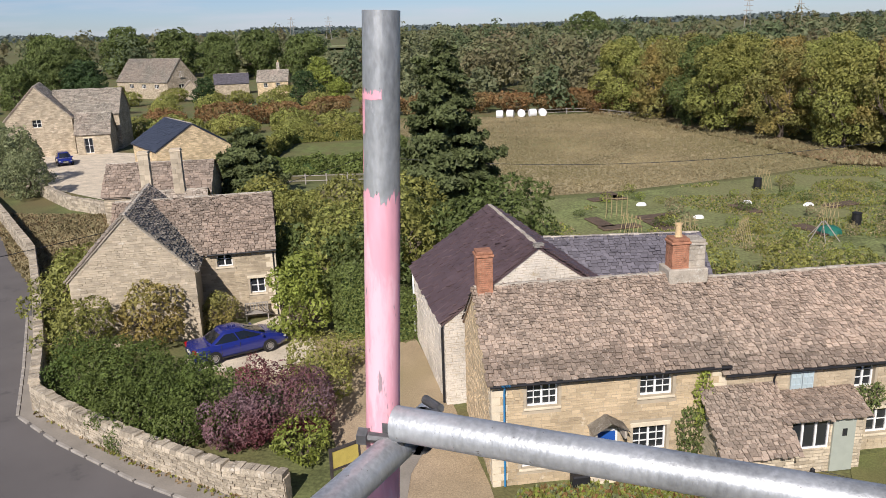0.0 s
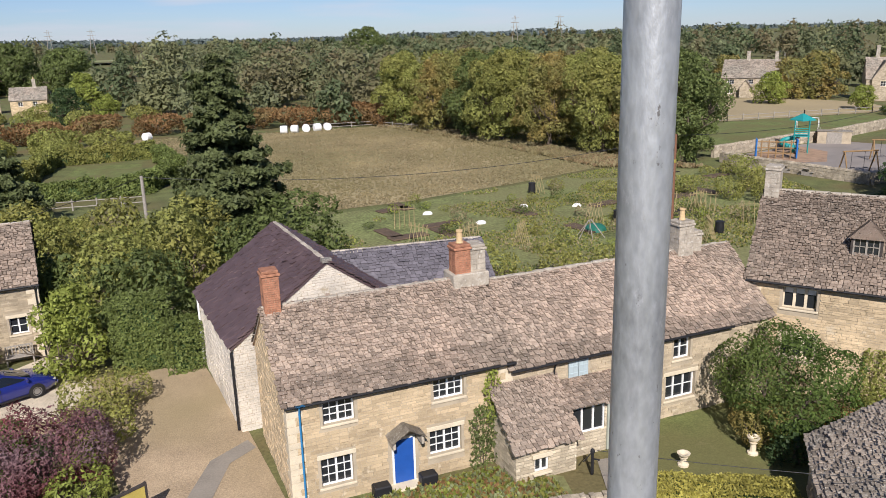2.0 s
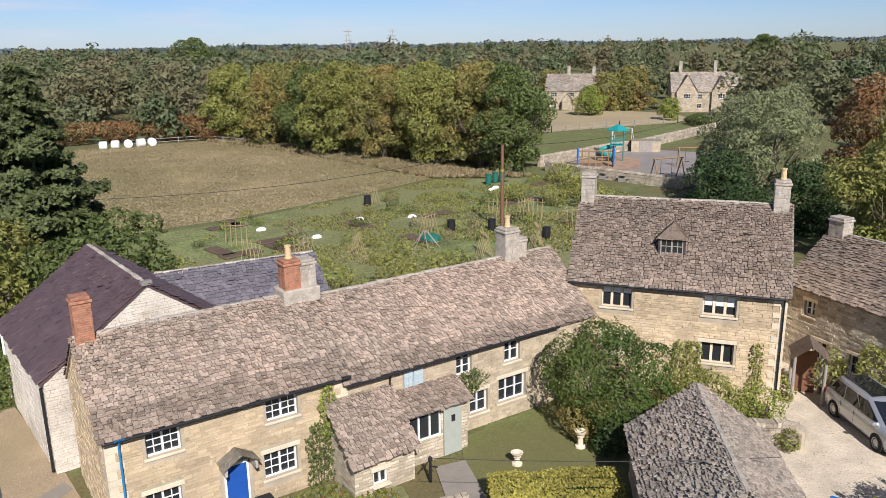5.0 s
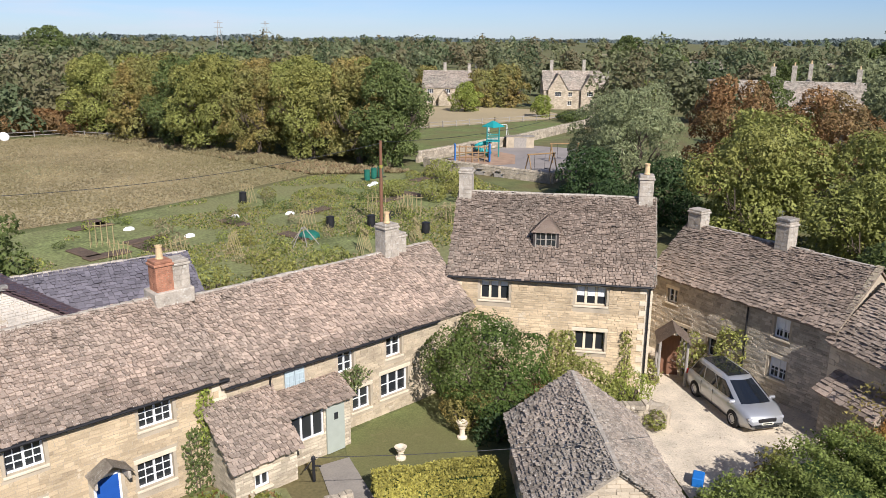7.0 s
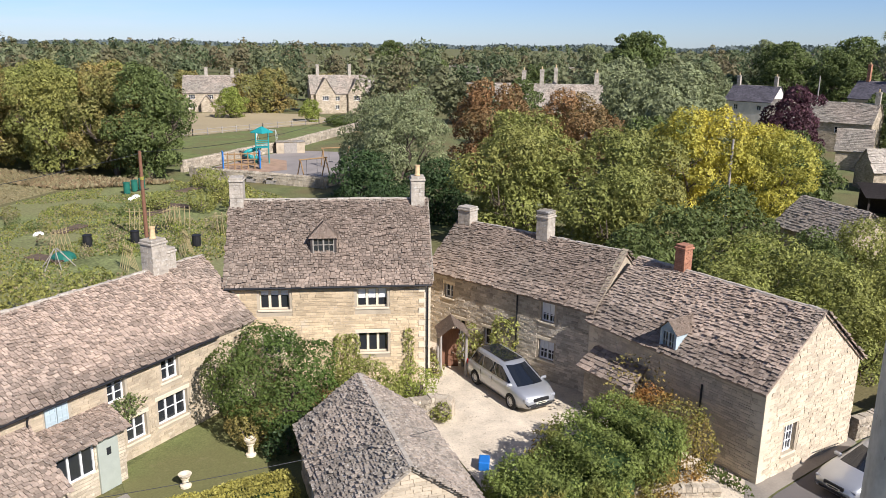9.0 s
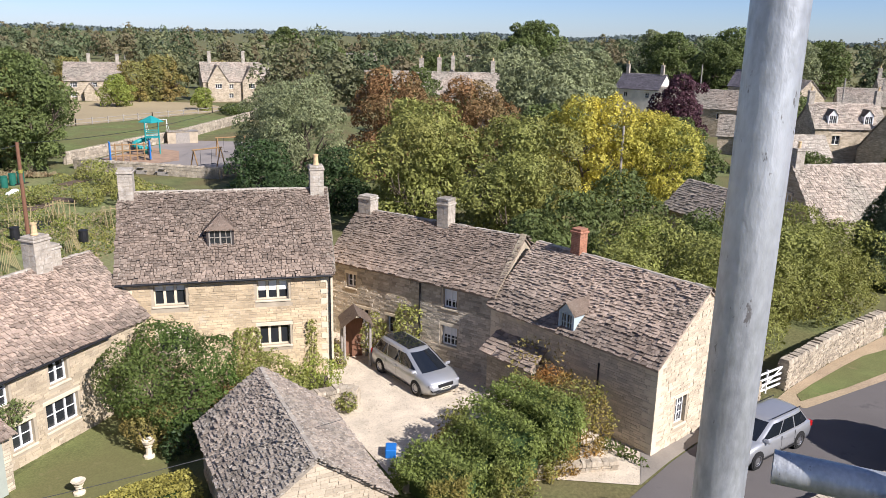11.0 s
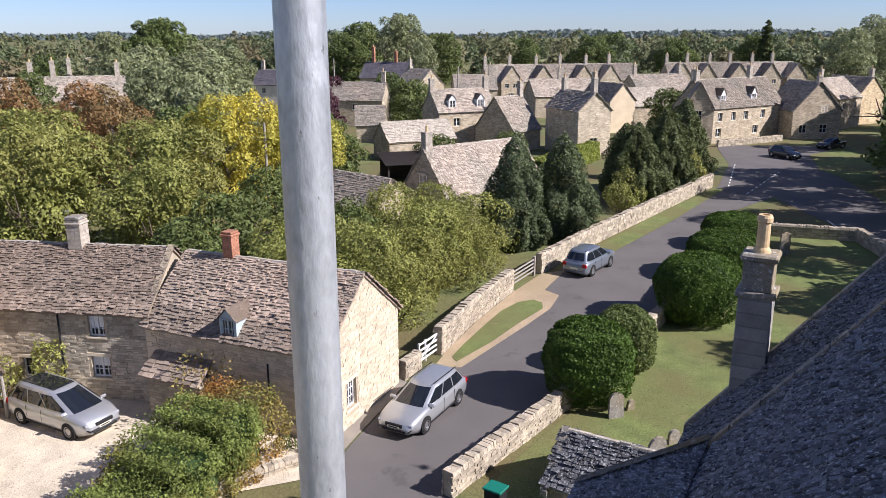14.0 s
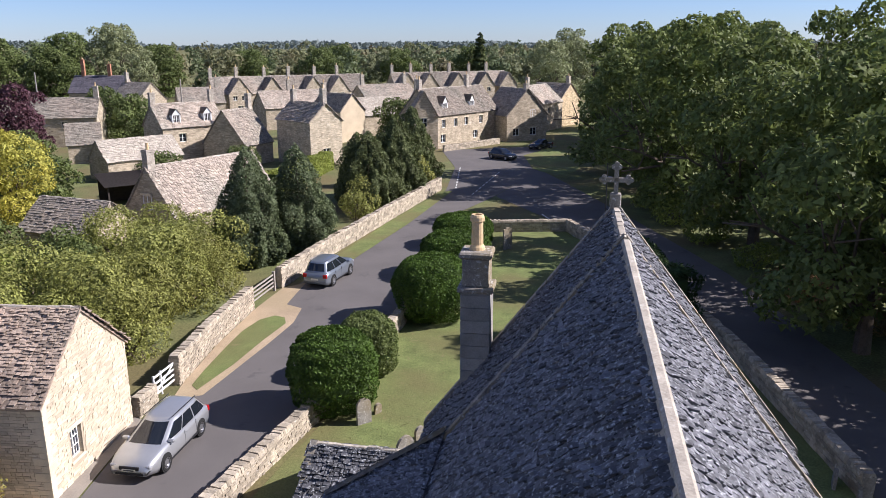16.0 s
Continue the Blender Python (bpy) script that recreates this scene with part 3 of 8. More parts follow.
def chimney(parent, x, y, z0, z1, wx=0.6, wy=0.6, mat=None, pots=1, courses=None, pot_mat=None):
    """A stack of single stones or bricks with a drip course, cap and clay pots."""
    mat = mat or RIDGE
    rng = random.Random(int(x * 100 + y * 10 + z0))
    step = courses or 0.2
    brick = step < 0.1
    bm = bmesh.new()
    box(bm, x - wx / 2 + 0.015, y - wy / 2 + 0.015, z0, x + wx / 2 - 0.015, y + wy / 2 - 0.015, z1 - 0.15)
    ob = part("chimney", bm, MORTAR, parent)
    items, z, k = [], z0, 0
    while z < z1 - 0.21:
        e = min(z + step, z1 - 0.2)
        for axis, length, depth in ((0, wx, wy), (1, wy, wx)):
            u = -length / 2 - (0.11 if brick and (k + axis) % 2 else 0.0)
            while u < length / 2 - 0.03:
                w = 0.225 if brick else length * rng.uniform(0.35, 0.65)
                a, b = max(u, -length / 2), min(u + w, length / 2)
                if length / 2 - b < 0.06:
                    b = length / 2
                if b - a > 0.04:
                    for g in (-1, 1):
                        t0, t1 = sorted((g * (depth / 2 - 0.06), g * (depth / 2 + rng.uniform(0.0, 0.008))))
                        if axis == 0:
                            items.append((x + a + 0.005, y + t0, z + 0.005, x + b - 0.005, y + t1, e - 0.005))
                        else:
                            items.append((x + t0, y + a + 0.005, z + 0.005, x + t1, y + b - 0.005, e - 0.005))
                u = b if b == length / 2 else u + w
        z, k = e, k + 1
    if step > 0.3:
        b = np.array([[(i[0], i[1], i[2]), (i[3], i[1], i[2]), (i[3], i[4], i[2]), (i[0], i[4], i[2]), (i[0], i[1], i[5]), (i[3], i[1], i[5]), (i[3], i[4], i[5]), (i[0], i[4], i[5])] for i in items])
        f5 = np.array([(4, 5, 6, 7), (0, 1, 5, 4), (1, 2, 6, 5), (2, 3, 7, 6), (3, 0, 4, 7)])
        tagged(link_mesh("stonework", b.reshape(-1, 3), (np.arange(len(b))[:, None, None] * 8 + f5[None]).reshape(-1, 4), mat, ob), kind="stuff")
    else:
        pieces("brick" if brick else "stone", items, mat, ob)
    bm = bmesh.new()
    box(bm, x - wx / 2 - 0.05, y - wy / 2 - 0.05, z1 - 0.2, x + wx / 2 + 0.05, y + wy / 2 + 0.05, z1 - 0.11, bevel=0.015)
    box(bm, x - wx / 2 - 0.01, y - wy / 2 - 0.01, z1 - 0.11, x + wx / 2 + 0.01, y + wy / 2 + 0.01, z1, bevel=0.02)
    part("chimney_cap", bm, mat, ob)
    for i in range(pots):
        px = x + (i - (pots - 1) / 2) * 0.32
        p = part("chimney_pot", lathe([(0.13, 0), (0.15, 0.03), (0.12, 0.08), (0.105, 0.42), (0.13, 0.44), (0.13, 0.5), (0.09, 0.5), (0.09, 0.4)], 12), pot_mat or POT, ob, smooth=False)
        p.location = (px, y, z1)
    return ob


def gutter(parent, L, y, z, x0=0.0, mat=None, drops=()):
    bm = bmesh.new()
    tube(bm, (x0, y, z), (x0 + L, y, z), 0.055, seg=8)
    part("gutter", bm, mat or BLACK, parent)
    for x in drops:
        bm = bmesh.new()
        tube(bm, (x, y + 0.02, z), (x, y + 0.13, z - 0.3), 0.035, seg=8)
        tube(bm, (x, y + 0.13, z - 0.3), (x, y + 0.13, 0.05), 0.035, seg=8)
        part("downpipe", bm, mat or BLACK, parent)


def house(name, label, O, angle, L, D, eave, ridge, stone, slate, front=(), back=(), left=(), right=(), detail=True, row=0.2, wide=0.3, seed=1, nearest=0,
          group="", over=0.18, quoins=True, base=0.0, frame_mat=None, dressed=None, blocks=None, faces="flr", count=0):
    """A gabled house. O: its front left corner; the front looks along its own -y. Openings: (s, z, w, h, nx, ny, lights)."""
    ob = thing(name, pose(O[0], O[1], base, 0, 0, angle), label, "house", group)
    bm = bmesh.new()
    uv = bm.loops.layers.uv.new("uv")
    sides = ((lambda s, z, i: (s, i, z), L, front), (lambda s, z, i: (L - i, s, z), D, right), (lambda s, z, i: (L - s, D - i, z), L, back), (lambda s, z, i: (i, D - s, z), D, left))
    for at, length, holes in sides:
        wall_mesh(bm, uv, at, length, eave, [(h[0], h[1], h[0] + h[2], h[1] + h[3]) for h in holes if h[1] + h[3] < eave])
    for at in (sides[1][0], sides[3][0]):
        f = bm.faces.new([bm.verts.new(at(s, z, 0)) for s, z in ((0, eave), (D, eave), (D / 2, ridge - 0.06))])
        for loop, c in zip(f.loops, ((0, eave), (D, eave), (D / 2, ridge))):
            loop[uv].uv = c
    wall_part = part("wall", bm, MORTAR if blocks else stone, ob)
    if blocks:
        for key, (at, length, holes) in zip("frbl", sides):
            if key in faces:
                hs = [(h[0], h[1], h[0] + h[2], h[1] + h[3]) for h in holes]
                if key == "f":
                    hs += DOORS.get(name + str(seed), [])
                stonework(wall_part, at, length, eave, hs, blocks, seed + ord(key), (eave, ridge) if key in "rl" else None, count=count if key == "f" else 0)
    turns = (pose(0, 0, 0), pose(L, 0, 0, 0, 0, 90), pose(L, D, 0, 0, 0, 180), pose(0, D, 0, 0, 0, 270))
    for (at, length, holes), turn in zip(sides, turns):
        for h in holes:
            window(ob, turn @ pose(h[0], 0.15 if h[1] + h[3] < eave else -0.02, h[1]), h[2], h[3], *(h[4:] or (3, 3)), mat=frame_mat, dressed=dressed, lintel=h[1] + h[3] < eave - 0.2) if len(h) < 7 else \
                window(ob, turn @ pose(h[0], 0.15 if h[1] + h[3] < eave else -0.02, h[1]), h[2], h[3], h[4], h[5], frame_mat, h[6], dressed=dressed, lintel=h[1] + h[3] < eave - 0.2, blind=h[7] if len(h) > 7 else 0.0)
    if quoins:
        rng = random.Random(seed)
        for x, y, sx, sy in ((0, 0, 1, 1), (L, 0, -1, 1)):
            qs, z, k = [], 0.0, 0
            while z < eave - 0.1:
                h = rng.uniform(0.2, 0.32)
                a, b = (0.5, 0.26) if k % 2 else (0.26, 0.5)
                e = min(z + h, eave - 0.02)
                qs.append((x - sx * 0.034, y - sy * 0.034, z + 0.006, x + sx * a, y + sy * b, e - 0.006))
                z, k = z + h, k + 1
            pieces("quoin", qs, DRESSED if dressed is None else dressed, wall_part)
    roof(ob, L, D, eave, ridge, slate, row=row, wide=wide, seed=seed, detail=detail, nearest=nearest, over=over)
    return ob


DOORS = {}


# plants
def leaf_quads(centres, normals, size, rng, spread=0.62):
    """Small pointed leaves, three corners each."""
    n = len(centres)
    d = normals + rng.normal(0, spread, (n, 3))
    d /= np.linalg.norm(d, axis=1, keepdims=True) + 1e-9
    a = np.cross(d, rng.normal(0, 1, (n, 3)))
    a /= np.linalg.norm(a, axis=1, keepdims=True) + 1e-9
    b = np.cross(d, a)
    s = size * rng.uniform(0.55, 1.4, (n, 1))
    w = s * rng.uniform(0.45, 0.8, (n, 1))
    return np.stack([centres - a * s - b * w, centres - a * s * 0.7 + b * w - d * s * 0.2, centres + a * s], 1)


def quads_mesh(name, q, mat, parent=None):
    """Loose faces of three or four corners as one mesh."""
    n, c = q.shape[:2]
    me = bpy.data.meshes.new(name)
    me.vertices.add(n * c)
    me.vertices.foreach_set("co", np.asarray(q, np.float32).ravel())
    me.loops.add(n * c)
    me.loops.foreach_set("vertex_index", np.arange(n * c, dtype=np.int32))
    me.polygons.add(n)
    me.polygons.foreach_set("loop_start", (np.arange(n) * c).astype(np.int32))
    me.update(calc_edges=True)
    me.shade_flat()
    me.materials.append(mat)
    ob = new(name, me)
    if parent:
        ob.parent = parent
    return ob


def ball_points(n, rng):
    v = rng.normal(0, 1, (n, 3))
    return v / np.linalg.norm(v, axis=1, keepdims=True)


def clumps(p, size, seed):
    """A soft uneven field over points, about -1 to 1, with swells of the given size."""
    rng = np.random.default_rng(seed)
    f = np.zeros(len(p))
    for k in range(6):
        w = rng.normal(0, 1, 3)
        w *= rng.uniform(0.8, 2.2) * 3.0 / size / np.linalg.norm(w)
        f += np.sin(p @ w + rng.uniform(0, 6.28))
    return f / 3.0


def crown_points(lobes, per, rng, shell=0.25, low=-0.5):
    """Points near the skins of lobes (centre, radii), those deep inside other lobes left out."""
    C, N = [], []
    for k, (c, r) in enumerate(lobes):
        n = int(per * np.mean(r) ** 2)
        d = ball_points(n, rng)
        d = d[d[:, 2] > low]
        p = np.array(c) + d * np.array(r) * (1 - shell * rng.random((len(d), 1)) ** 2) * (1 + 0.12 * np.sin(d[:, :1] * 9 + k) * np.cos(d[:, 1:2] * 8 + 2 * k))
        keep = np.ones(len(p), bool)
        for j, (c2, r2) in enumerate(lobes):
            if j != k:
                keep &= (((p - np.array(c2)) / (np.array(r2) * 0.8)) ** 2).sum(1) > 1
        C.append(p[keep])
        N.append(d[keep])
    C, N = np.concatenate(C), np.concatenate(N)
    # sprays stand out and hollows fall back between them
    r = float(np.mean([np.mean(v[1]) for v in lobes]))
    swell = clumps(C, r * 0.85, int(per) + len(lobes))
    C = C + N * (swell * r * 0.17)[:, None]
    keep = swell + rng.normal(0, 0.35, len(C)) > -0.75
    return C[keep], N[keep]


def branch(bm, p, d, length, r, rng, depth):
    p, d = Vector(p), Vector(d).normalized()
    q = p + d * length
    tube(bm, p, q, r, r * 0.62, seg=6, caps=False)
    if depth:
        for _ in range(3):
            e = (d + Vector(rng.normal(0, 0.55, 3)) + Vector((0, 0, 0.15))).normalized()
            branch(bm, p + d * length * rng.uniform(0.6, 1.0), e, length * rng.uniform(0.55, 0.8), r * 0.55, rng, depth - 1)


def tree(name, x, y, h, r, mat, label, seed=1, leaf=0.22, dens=260, lobes=24, trunk=0.22, low=0.22, group="", base=0.0):
    """Trunk with limbs and a lobed crown of small leaves."""
    rng = np.random.default_rng(seed)
    ob = thing(name, pose(x, y, base, 0, 0, seed * 47 % 360), label, "tree", group)
    bm = bmesh.new()
    tube(bm, (0, 0, -0.1), (0, 0, h * (low + 0.12)), r * 0.06 + 0.08, r * 0.04 + 0.05, seg=8)
    for k in range(5):
        a = k * 1.257 + rng.random()
        branch(bm, (0, 0, h * (low + 0.02 * k)), (math.cos(a), math.sin(a), 1.1), h * 0.28, r * 0.025 + 0.03, rng, 2)
    part("trunk", bm, BARK, ob)
    L = []
    for k in range(lobes):
        f = (k + 0.5) / lobes
        z = h * (low + (0.93 - low) * f)
        w = math.sin(math.pi * min(1, 0.2 + 0.72 * f)) ** 0.7
        a = k * 2.4 + rng.normal(0, 0.3)
        o = r * 0.74 * w * rng.uniform(0.35, 1.12)
        lr = r * rng.uniform(0.22, 0.42) * (0.65 + 0.5 * w)
        L.append(((o * math.cos(a), o * math.sin(a), min(z, h - lr * 0.8)), (lr, lr, lr * rng.uniform(0.7, 0.95))))
    C, N = crown_points(L, dens * 1.9, rng)
    N[:, 2] += 0.25
    quads_mesh("crown", leaf_quads(C, N, leaf * 0.74, rng), mat, ob)
    return ob


def conifer(name, x, y, h, r, mat, label, seed=1, leaf=0.28, dens=1.0, group="", droop=0.35):
    """Layered boughs round one leading stem, ragged at the edge."""
    rng = np.random.default_rng(seed)
    ob = thing(name, pose(x, y, 0, 0, 0, seed * 31 % 360), label, "tree", group)
    part("trunk", rod((0, 0, -0.1), (0, 0, h * 0.95), r * 0.07 + 0.06, 0.03, 8), BARK, ob)
    C, N = [], []
    z = h * 0.06
    while z < h * 0.98:
        f = z / h
        reach = r * (1 - f) ** 0.55 * (0.75 + 0.4 * min(1, f * 5))
        for k in range(max(5, int(9 * (1 - f) + 5))):
            a = rng.random() * 6.283
            b = reach * rng.uniform(0.45, 1.0) * (0.95 + 0.5 * noise.noise((2.2 * math.cos(a), 2.2 * math.sin(a), z * 0.7 + seed))) + 0.2
            n = int((16 + 44 * b) * dens * 1.5)
            z_off = rng.normal(0, 0.035 * h)
            u = rng.random(n) ** 0.6
            w = rng.normal(0, 0.16, n) * b * (1.1 - 0.6 * u)
            px = math.cos(a) * u * b - math.sin(a) * w
            py = math.sin(a) * u * b + math.cos(a) * w
            pz = z + z_off - droop * b * u + rng.normal(0, 0.09, n) * (0.5 + b * 0.3) + 0.25 * b * u * u
            C.append(np.stack([px, py, pz], 1))
            N.append(np.stack([0.7 * np.cos(a) + 0 * px, 0.7 * np.sin(a) + 0 * px, 0.9 + 0 * px], 1))
        z += h * 0.022 + 0.09
    C, N = np.concatenate(C), np.concatenate(N)
    quads_mesh("crown", leaf_quads(C, N, leaf * 0.8, rng, 0.7), mat, ob)
    return ob


def cypress(name, x, y, h, r, mat, label, seed=1, leaf=0.1, group="", rough=0.3, per=420):
    """A dense cone of upright sprays with a broken outline."""
    rng = np.random.default_rng(seed)
    ob = thing(name, pose(x, y, 0, 0, 0, seed * 31 % 360), label, "tree", group)
    part("trunk", rod((0, 0, -0.1), (0, 0, h * 0.9), r * 0.08 + 0.05, 0.03, 8), BARK, ob)
    n = int(per * r * h * 3.2)
    f = 1 - np.sqrt(rng.random(n))
    a = rng.uniform(0, 2 * math.pi, n)
    reach = r * np.minimum(1, 1.35 * (1 - f) ** 0.75) * (0.8 + 0.2 * np.minimum(1, f * 8))
    d = np.stack([np.cos(a), np.sin(a), np.full(n, 0.35)], 1)
    p = np.stack([reach * np.cos(a), reach * np.sin(a), f * h], 1)
    q = p * np.array((1, 1, 0.45))
    swell = clumps(q, r * 0.6, seed) * 0.7 + clumps(q, r * 0.25, seed + 1) * 0.45
    out = 1 - 0.3 * rng.random(n) ** 2 + rough * swell
    p[:, :2] *= out[:, None]
    p[:, 2] += 0.35 * swell * rough * r
    keep = swell + rng.normal(0, 0.3, n) > -0.85
    d[:, 2] += 0.3
    quads_mesh("crown", leaf_quads(p[keep], d[keep], leaf, rng, 0.8), mat, ob)
    return ob


def shrub(name, x, y, h, r, mat, label, seed=1, leaf=0.13, dens=420, lobes=7, category="shrub", group="", z=0.0, ry=None):
    rng = np.random.default_rng(seed)
    ob = thing(name, pose(x, y, z, 0, 0, 0 if ry else seed * 61 % 360), label, category, group)
    if category != "plant":
        bm = bmesh.new()
        for k in range(4):
            a = k * 1.6 + rng.random()
            branch(bm, (0.1 * math.cos(a), 0.1 * math.sin(a), -0.05), (math.cos(a) * 0.6, math.sin(a) * 0.6, 1), h * 0.4, 0.03 + 0.01 * h, rng, 1)
        part("stems", bm, BARK, ob)
    L = [((0, 0, h * 0.5), (r * 0.7, (ry or r) * 0.7, h * 0.48))]
    for k in range(lobes):
        a = k * 2.4 + rng.normal(0, 0.3)
        lr = rng.uniform(0.34, 0.5)
        L.append(((r * 0.6 * math.cos(a), (ry or r) * 0.6 * math.sin(a), h * rng.uniform(0.25, 0.72)), (r * lr, r * lr, h * rng.uniform(0.25, 0.34))))
    C, N = crown_points(L, dens * 1.9, rng, low=-0.9)
    C[:, 2] = np.maximum(C[:, 2], 0.03)
    N[:, 2] += 0.2
    quads_mesh("leaves", leaf_quads(C, N, leaf * 0.74, rng), mat, ob)
    return ob


def hedge(name, points, h, w, mat, label, seed=1, leaf=0.11, dens=140, rough=0.12, category="hedge", flat=True):
    """A clipped hedge along plan points, leaves over a dark core."""
    rng = np.random.default_rng(seed)
    ob = thing(name, pose(points[0][0], points[0][1], 0), label, category)
    o = np.array(points[0], float)
    Q, core = [], bmesh.new()
    for (ax, ay), (bx, by) in zip(points, points[1:]):
        a, b = np.array((ax, ay)) - o, np.array((bx, by)) - o
        length = np.linalg.norm(b - a)
        t = (b - a) / length
        s = np.array((-t[1], t[0]))
        n = int(dens * 2.0 * length * (2 * h + w))
        u = rng.uniform(-w * 0.3, length + w * 0.3, n)
        k = rng.random(n) * (2 * h + w)
        side = np.where(k < h, -w / 2, np.where(k < h + w, k - h - w / 2, w / 2))
        z = np.where(k < h, k, np.where(k < h + w, h, 2 * h + w - k))
        nx, nz = np.where(k < h, -1.0, np.where(k < h + w, 0.0, 1.0)), np.where((k >= h) & (k < h + w), 1.0, 0.15)
        bulge = 1.2 * rough * (np.sin(u * 2.1 + 3 * np.sin(u * 0.7)) + np.cos(z * 3 + u)) * 0.5 + rng.normal(0, rough * 0.35, n)
        side2, z2 = side + nx * bulge, np.maximum(0.02, z + nz * bulge)
        C = np.stack([a[0] + t[0] * u + s[0] * side2, a[1] + t[1] * u + s[1] * side2, z2], 1)
        N = np.stack([s[0] * nx, s[1] * nx, nz], 1)
        Q.append(leaf_quads(C, N, leaf * 0.75, rng, 0.75))
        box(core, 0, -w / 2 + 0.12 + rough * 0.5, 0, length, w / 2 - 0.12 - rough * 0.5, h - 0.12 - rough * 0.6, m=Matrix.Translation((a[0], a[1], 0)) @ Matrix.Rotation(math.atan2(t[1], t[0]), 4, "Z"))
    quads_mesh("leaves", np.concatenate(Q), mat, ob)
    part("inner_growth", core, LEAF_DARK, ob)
    return ob


def stone_wall(name, points, h, w, label, mat=None, seed=1, stone=(0.26, 0.095), cope=True, z0=0.0):
    """A drystone wall of single stones round a core, with upright coping stones."""
    rng = np.random.default_rng(seed)
    ob = tagged(new(name), label, "wall", kind="structure")
    mat = mat or DRYSTONE
    core, B = bmesh.new(), []
    for (ax, ay), (bx, by) in zip(points, points[1:]):
        a, b = np.array((ax, ay, z0), float), np.array((bx, by, z0), float)
        length = np.linalg.norm(b - a)
        t = (b - a) / length
        s = np.array((-t[1], t[0], 0))
        up = np.array((0, 0, 1.0))
        box(core, 0, -w / 2 + 0.05, 0, length, w / 2 - 0.05, h - 0.04, m=Matrix.Translation(a) @ Matrix.Rotation(math.atan2(t[1], t[0]), 4, "Z"))
        for sg in (-1, 1):
            z = 0.0
            while z < h - 0.05:
                r = stone[1] * rng.uniform(0.75, 1.3)
                u = -rng.random() * 0.1
                while u < length:
                    e = min(u + stone[0] * rng.uniform(0.5, 1.5), length)
                    if e - u > 0.05:
                        g, p = 0.008, w / 2 + rng.uniform(-0.02, 0.025)
                        q = [(u + g, z + g), (e - g, z + g), (e - g, min(z + r, h) - g), (u + g, min(z + r, h) - g)]
                        if sg > 0:
                            q = q[::-1]
                        inner = [a + t * x + s * sg * (w / 2 - 0.06) + up * y for x, y in q]
                        outer = [a + t * (x + rng.normal(0, 0.006)) + s * sg * p + up * (y + rng.normal(0, 0.006)) for x, y in q]
                        B.append(inner + outer)
                    u = e
                z += r
        if cope:
            u = 0.0
            while u < length - 0.04:
                e = min(u + rng.uniform(0.12, 0.3), length)
                p, zz = w / 2 + 0.03, h + rng.uniform(0.08, 0.16)
                lo = [a + t * x + s * y + up * (h - 0.05) for x, y in ((u, -p), (e - 0.015, -p), (e - 0.015, p), (u, p))]
                hi = [a + t * x + s * y * 0.8 + up * (zz + rng.normal(0, 0.012)) for x, y in ((u, -p), (e - 0.015, -p), (e - 0.015, p), (u, p))]
                B.append(lo + hi)
                u = e
    part("core", core, mat, ob)
    b = np.array(B).reshape(-1, 8, 3)
    n = len(b)
    f6 = np.array([(4, 5, 6, 7), (0, 1, 5, 4), (1, 2, 6, 5), (2, 3, 7, 6), (3, 0, 4, 7)])
    st = link_mesh("stones", b.reshape(-1, 3), (np.arange(n)[:, None, None] * 8 + f6[None]).reshape(-1, 4), mat, ob)
    tagged(st, kind="stuff")
    return ob


# ---- ground ----
def ground():
    rings, seg = [0, 20, 60, 140, 300, 450, 650, 900, 1300, 1900, 2600, 3400, 4600], 120
    bm = bmesh.new()
    rows = []
    for r in rings:
        row = []
        for k in range(seg):
            a = 2 * math.pi * k / seg
            rise = max(0.0, min(1.0, (r - 420) / 2300))
            z = rise * (14 + 9 * noise.noise((math.cos(a) * 2.2, math.sin(a) * 2.2, r * 0.0006)))
            row.append(bm.verts.new((r * math.cos(a), r * math.sin(a), z if r else 0)))
        rows.append(row)
    for a, b in zip(rows[1:], rows[2:]):
        for k in range(seg):
            bm.faces.new((a[k], b[k], b[(k + 1) % seg], a[(k + 1) % seg]))
    bm.faces.new(rows[1])
    for v in rows[0]:
        bm.verts.remove(v)
    bmesh.ops.recalc_face_normals(bm, faces=bm.faces)
    return tagged(part("ground", bm, GRASS, smooth=True), "rough grassland reaching to low far hills", "ground", kind="structure")


ground()
sheet("meadow", [(3, 68), (16, 70), (30, 75), (41, 80), (37, 100), (30, 125), (26, 134), (12, 134), (-14, 134), (-20, 122), (-4, 112), (1, 90)], 0.03, MEADOW, "dry uncut meadow with pale seed heads", "field")
sheet("allotment_ground", [(6, 46), (18, 40), (36, 40), (52, 52), (56, 72), (41, 79), (30, 74), (16, 69), (3, 66)], 0.025, ALLOT, "weedy allotment ground between the meadow and the cottages", "ground")
sheet("garden_lawn_far", [(-19, 88), (-8.6, 88), (-10, 107), (-17.5, 108)], 0.03, LAWN, "green garden lawn beyond the hedges", "lawn")
sheet("farm_yard", [(-60, 96), (-28, 70), (-25, 78), (-40, 104), (-58, 112)], 0.03, GRAVEL, "pale gravel yard in front of the barns", "yard")
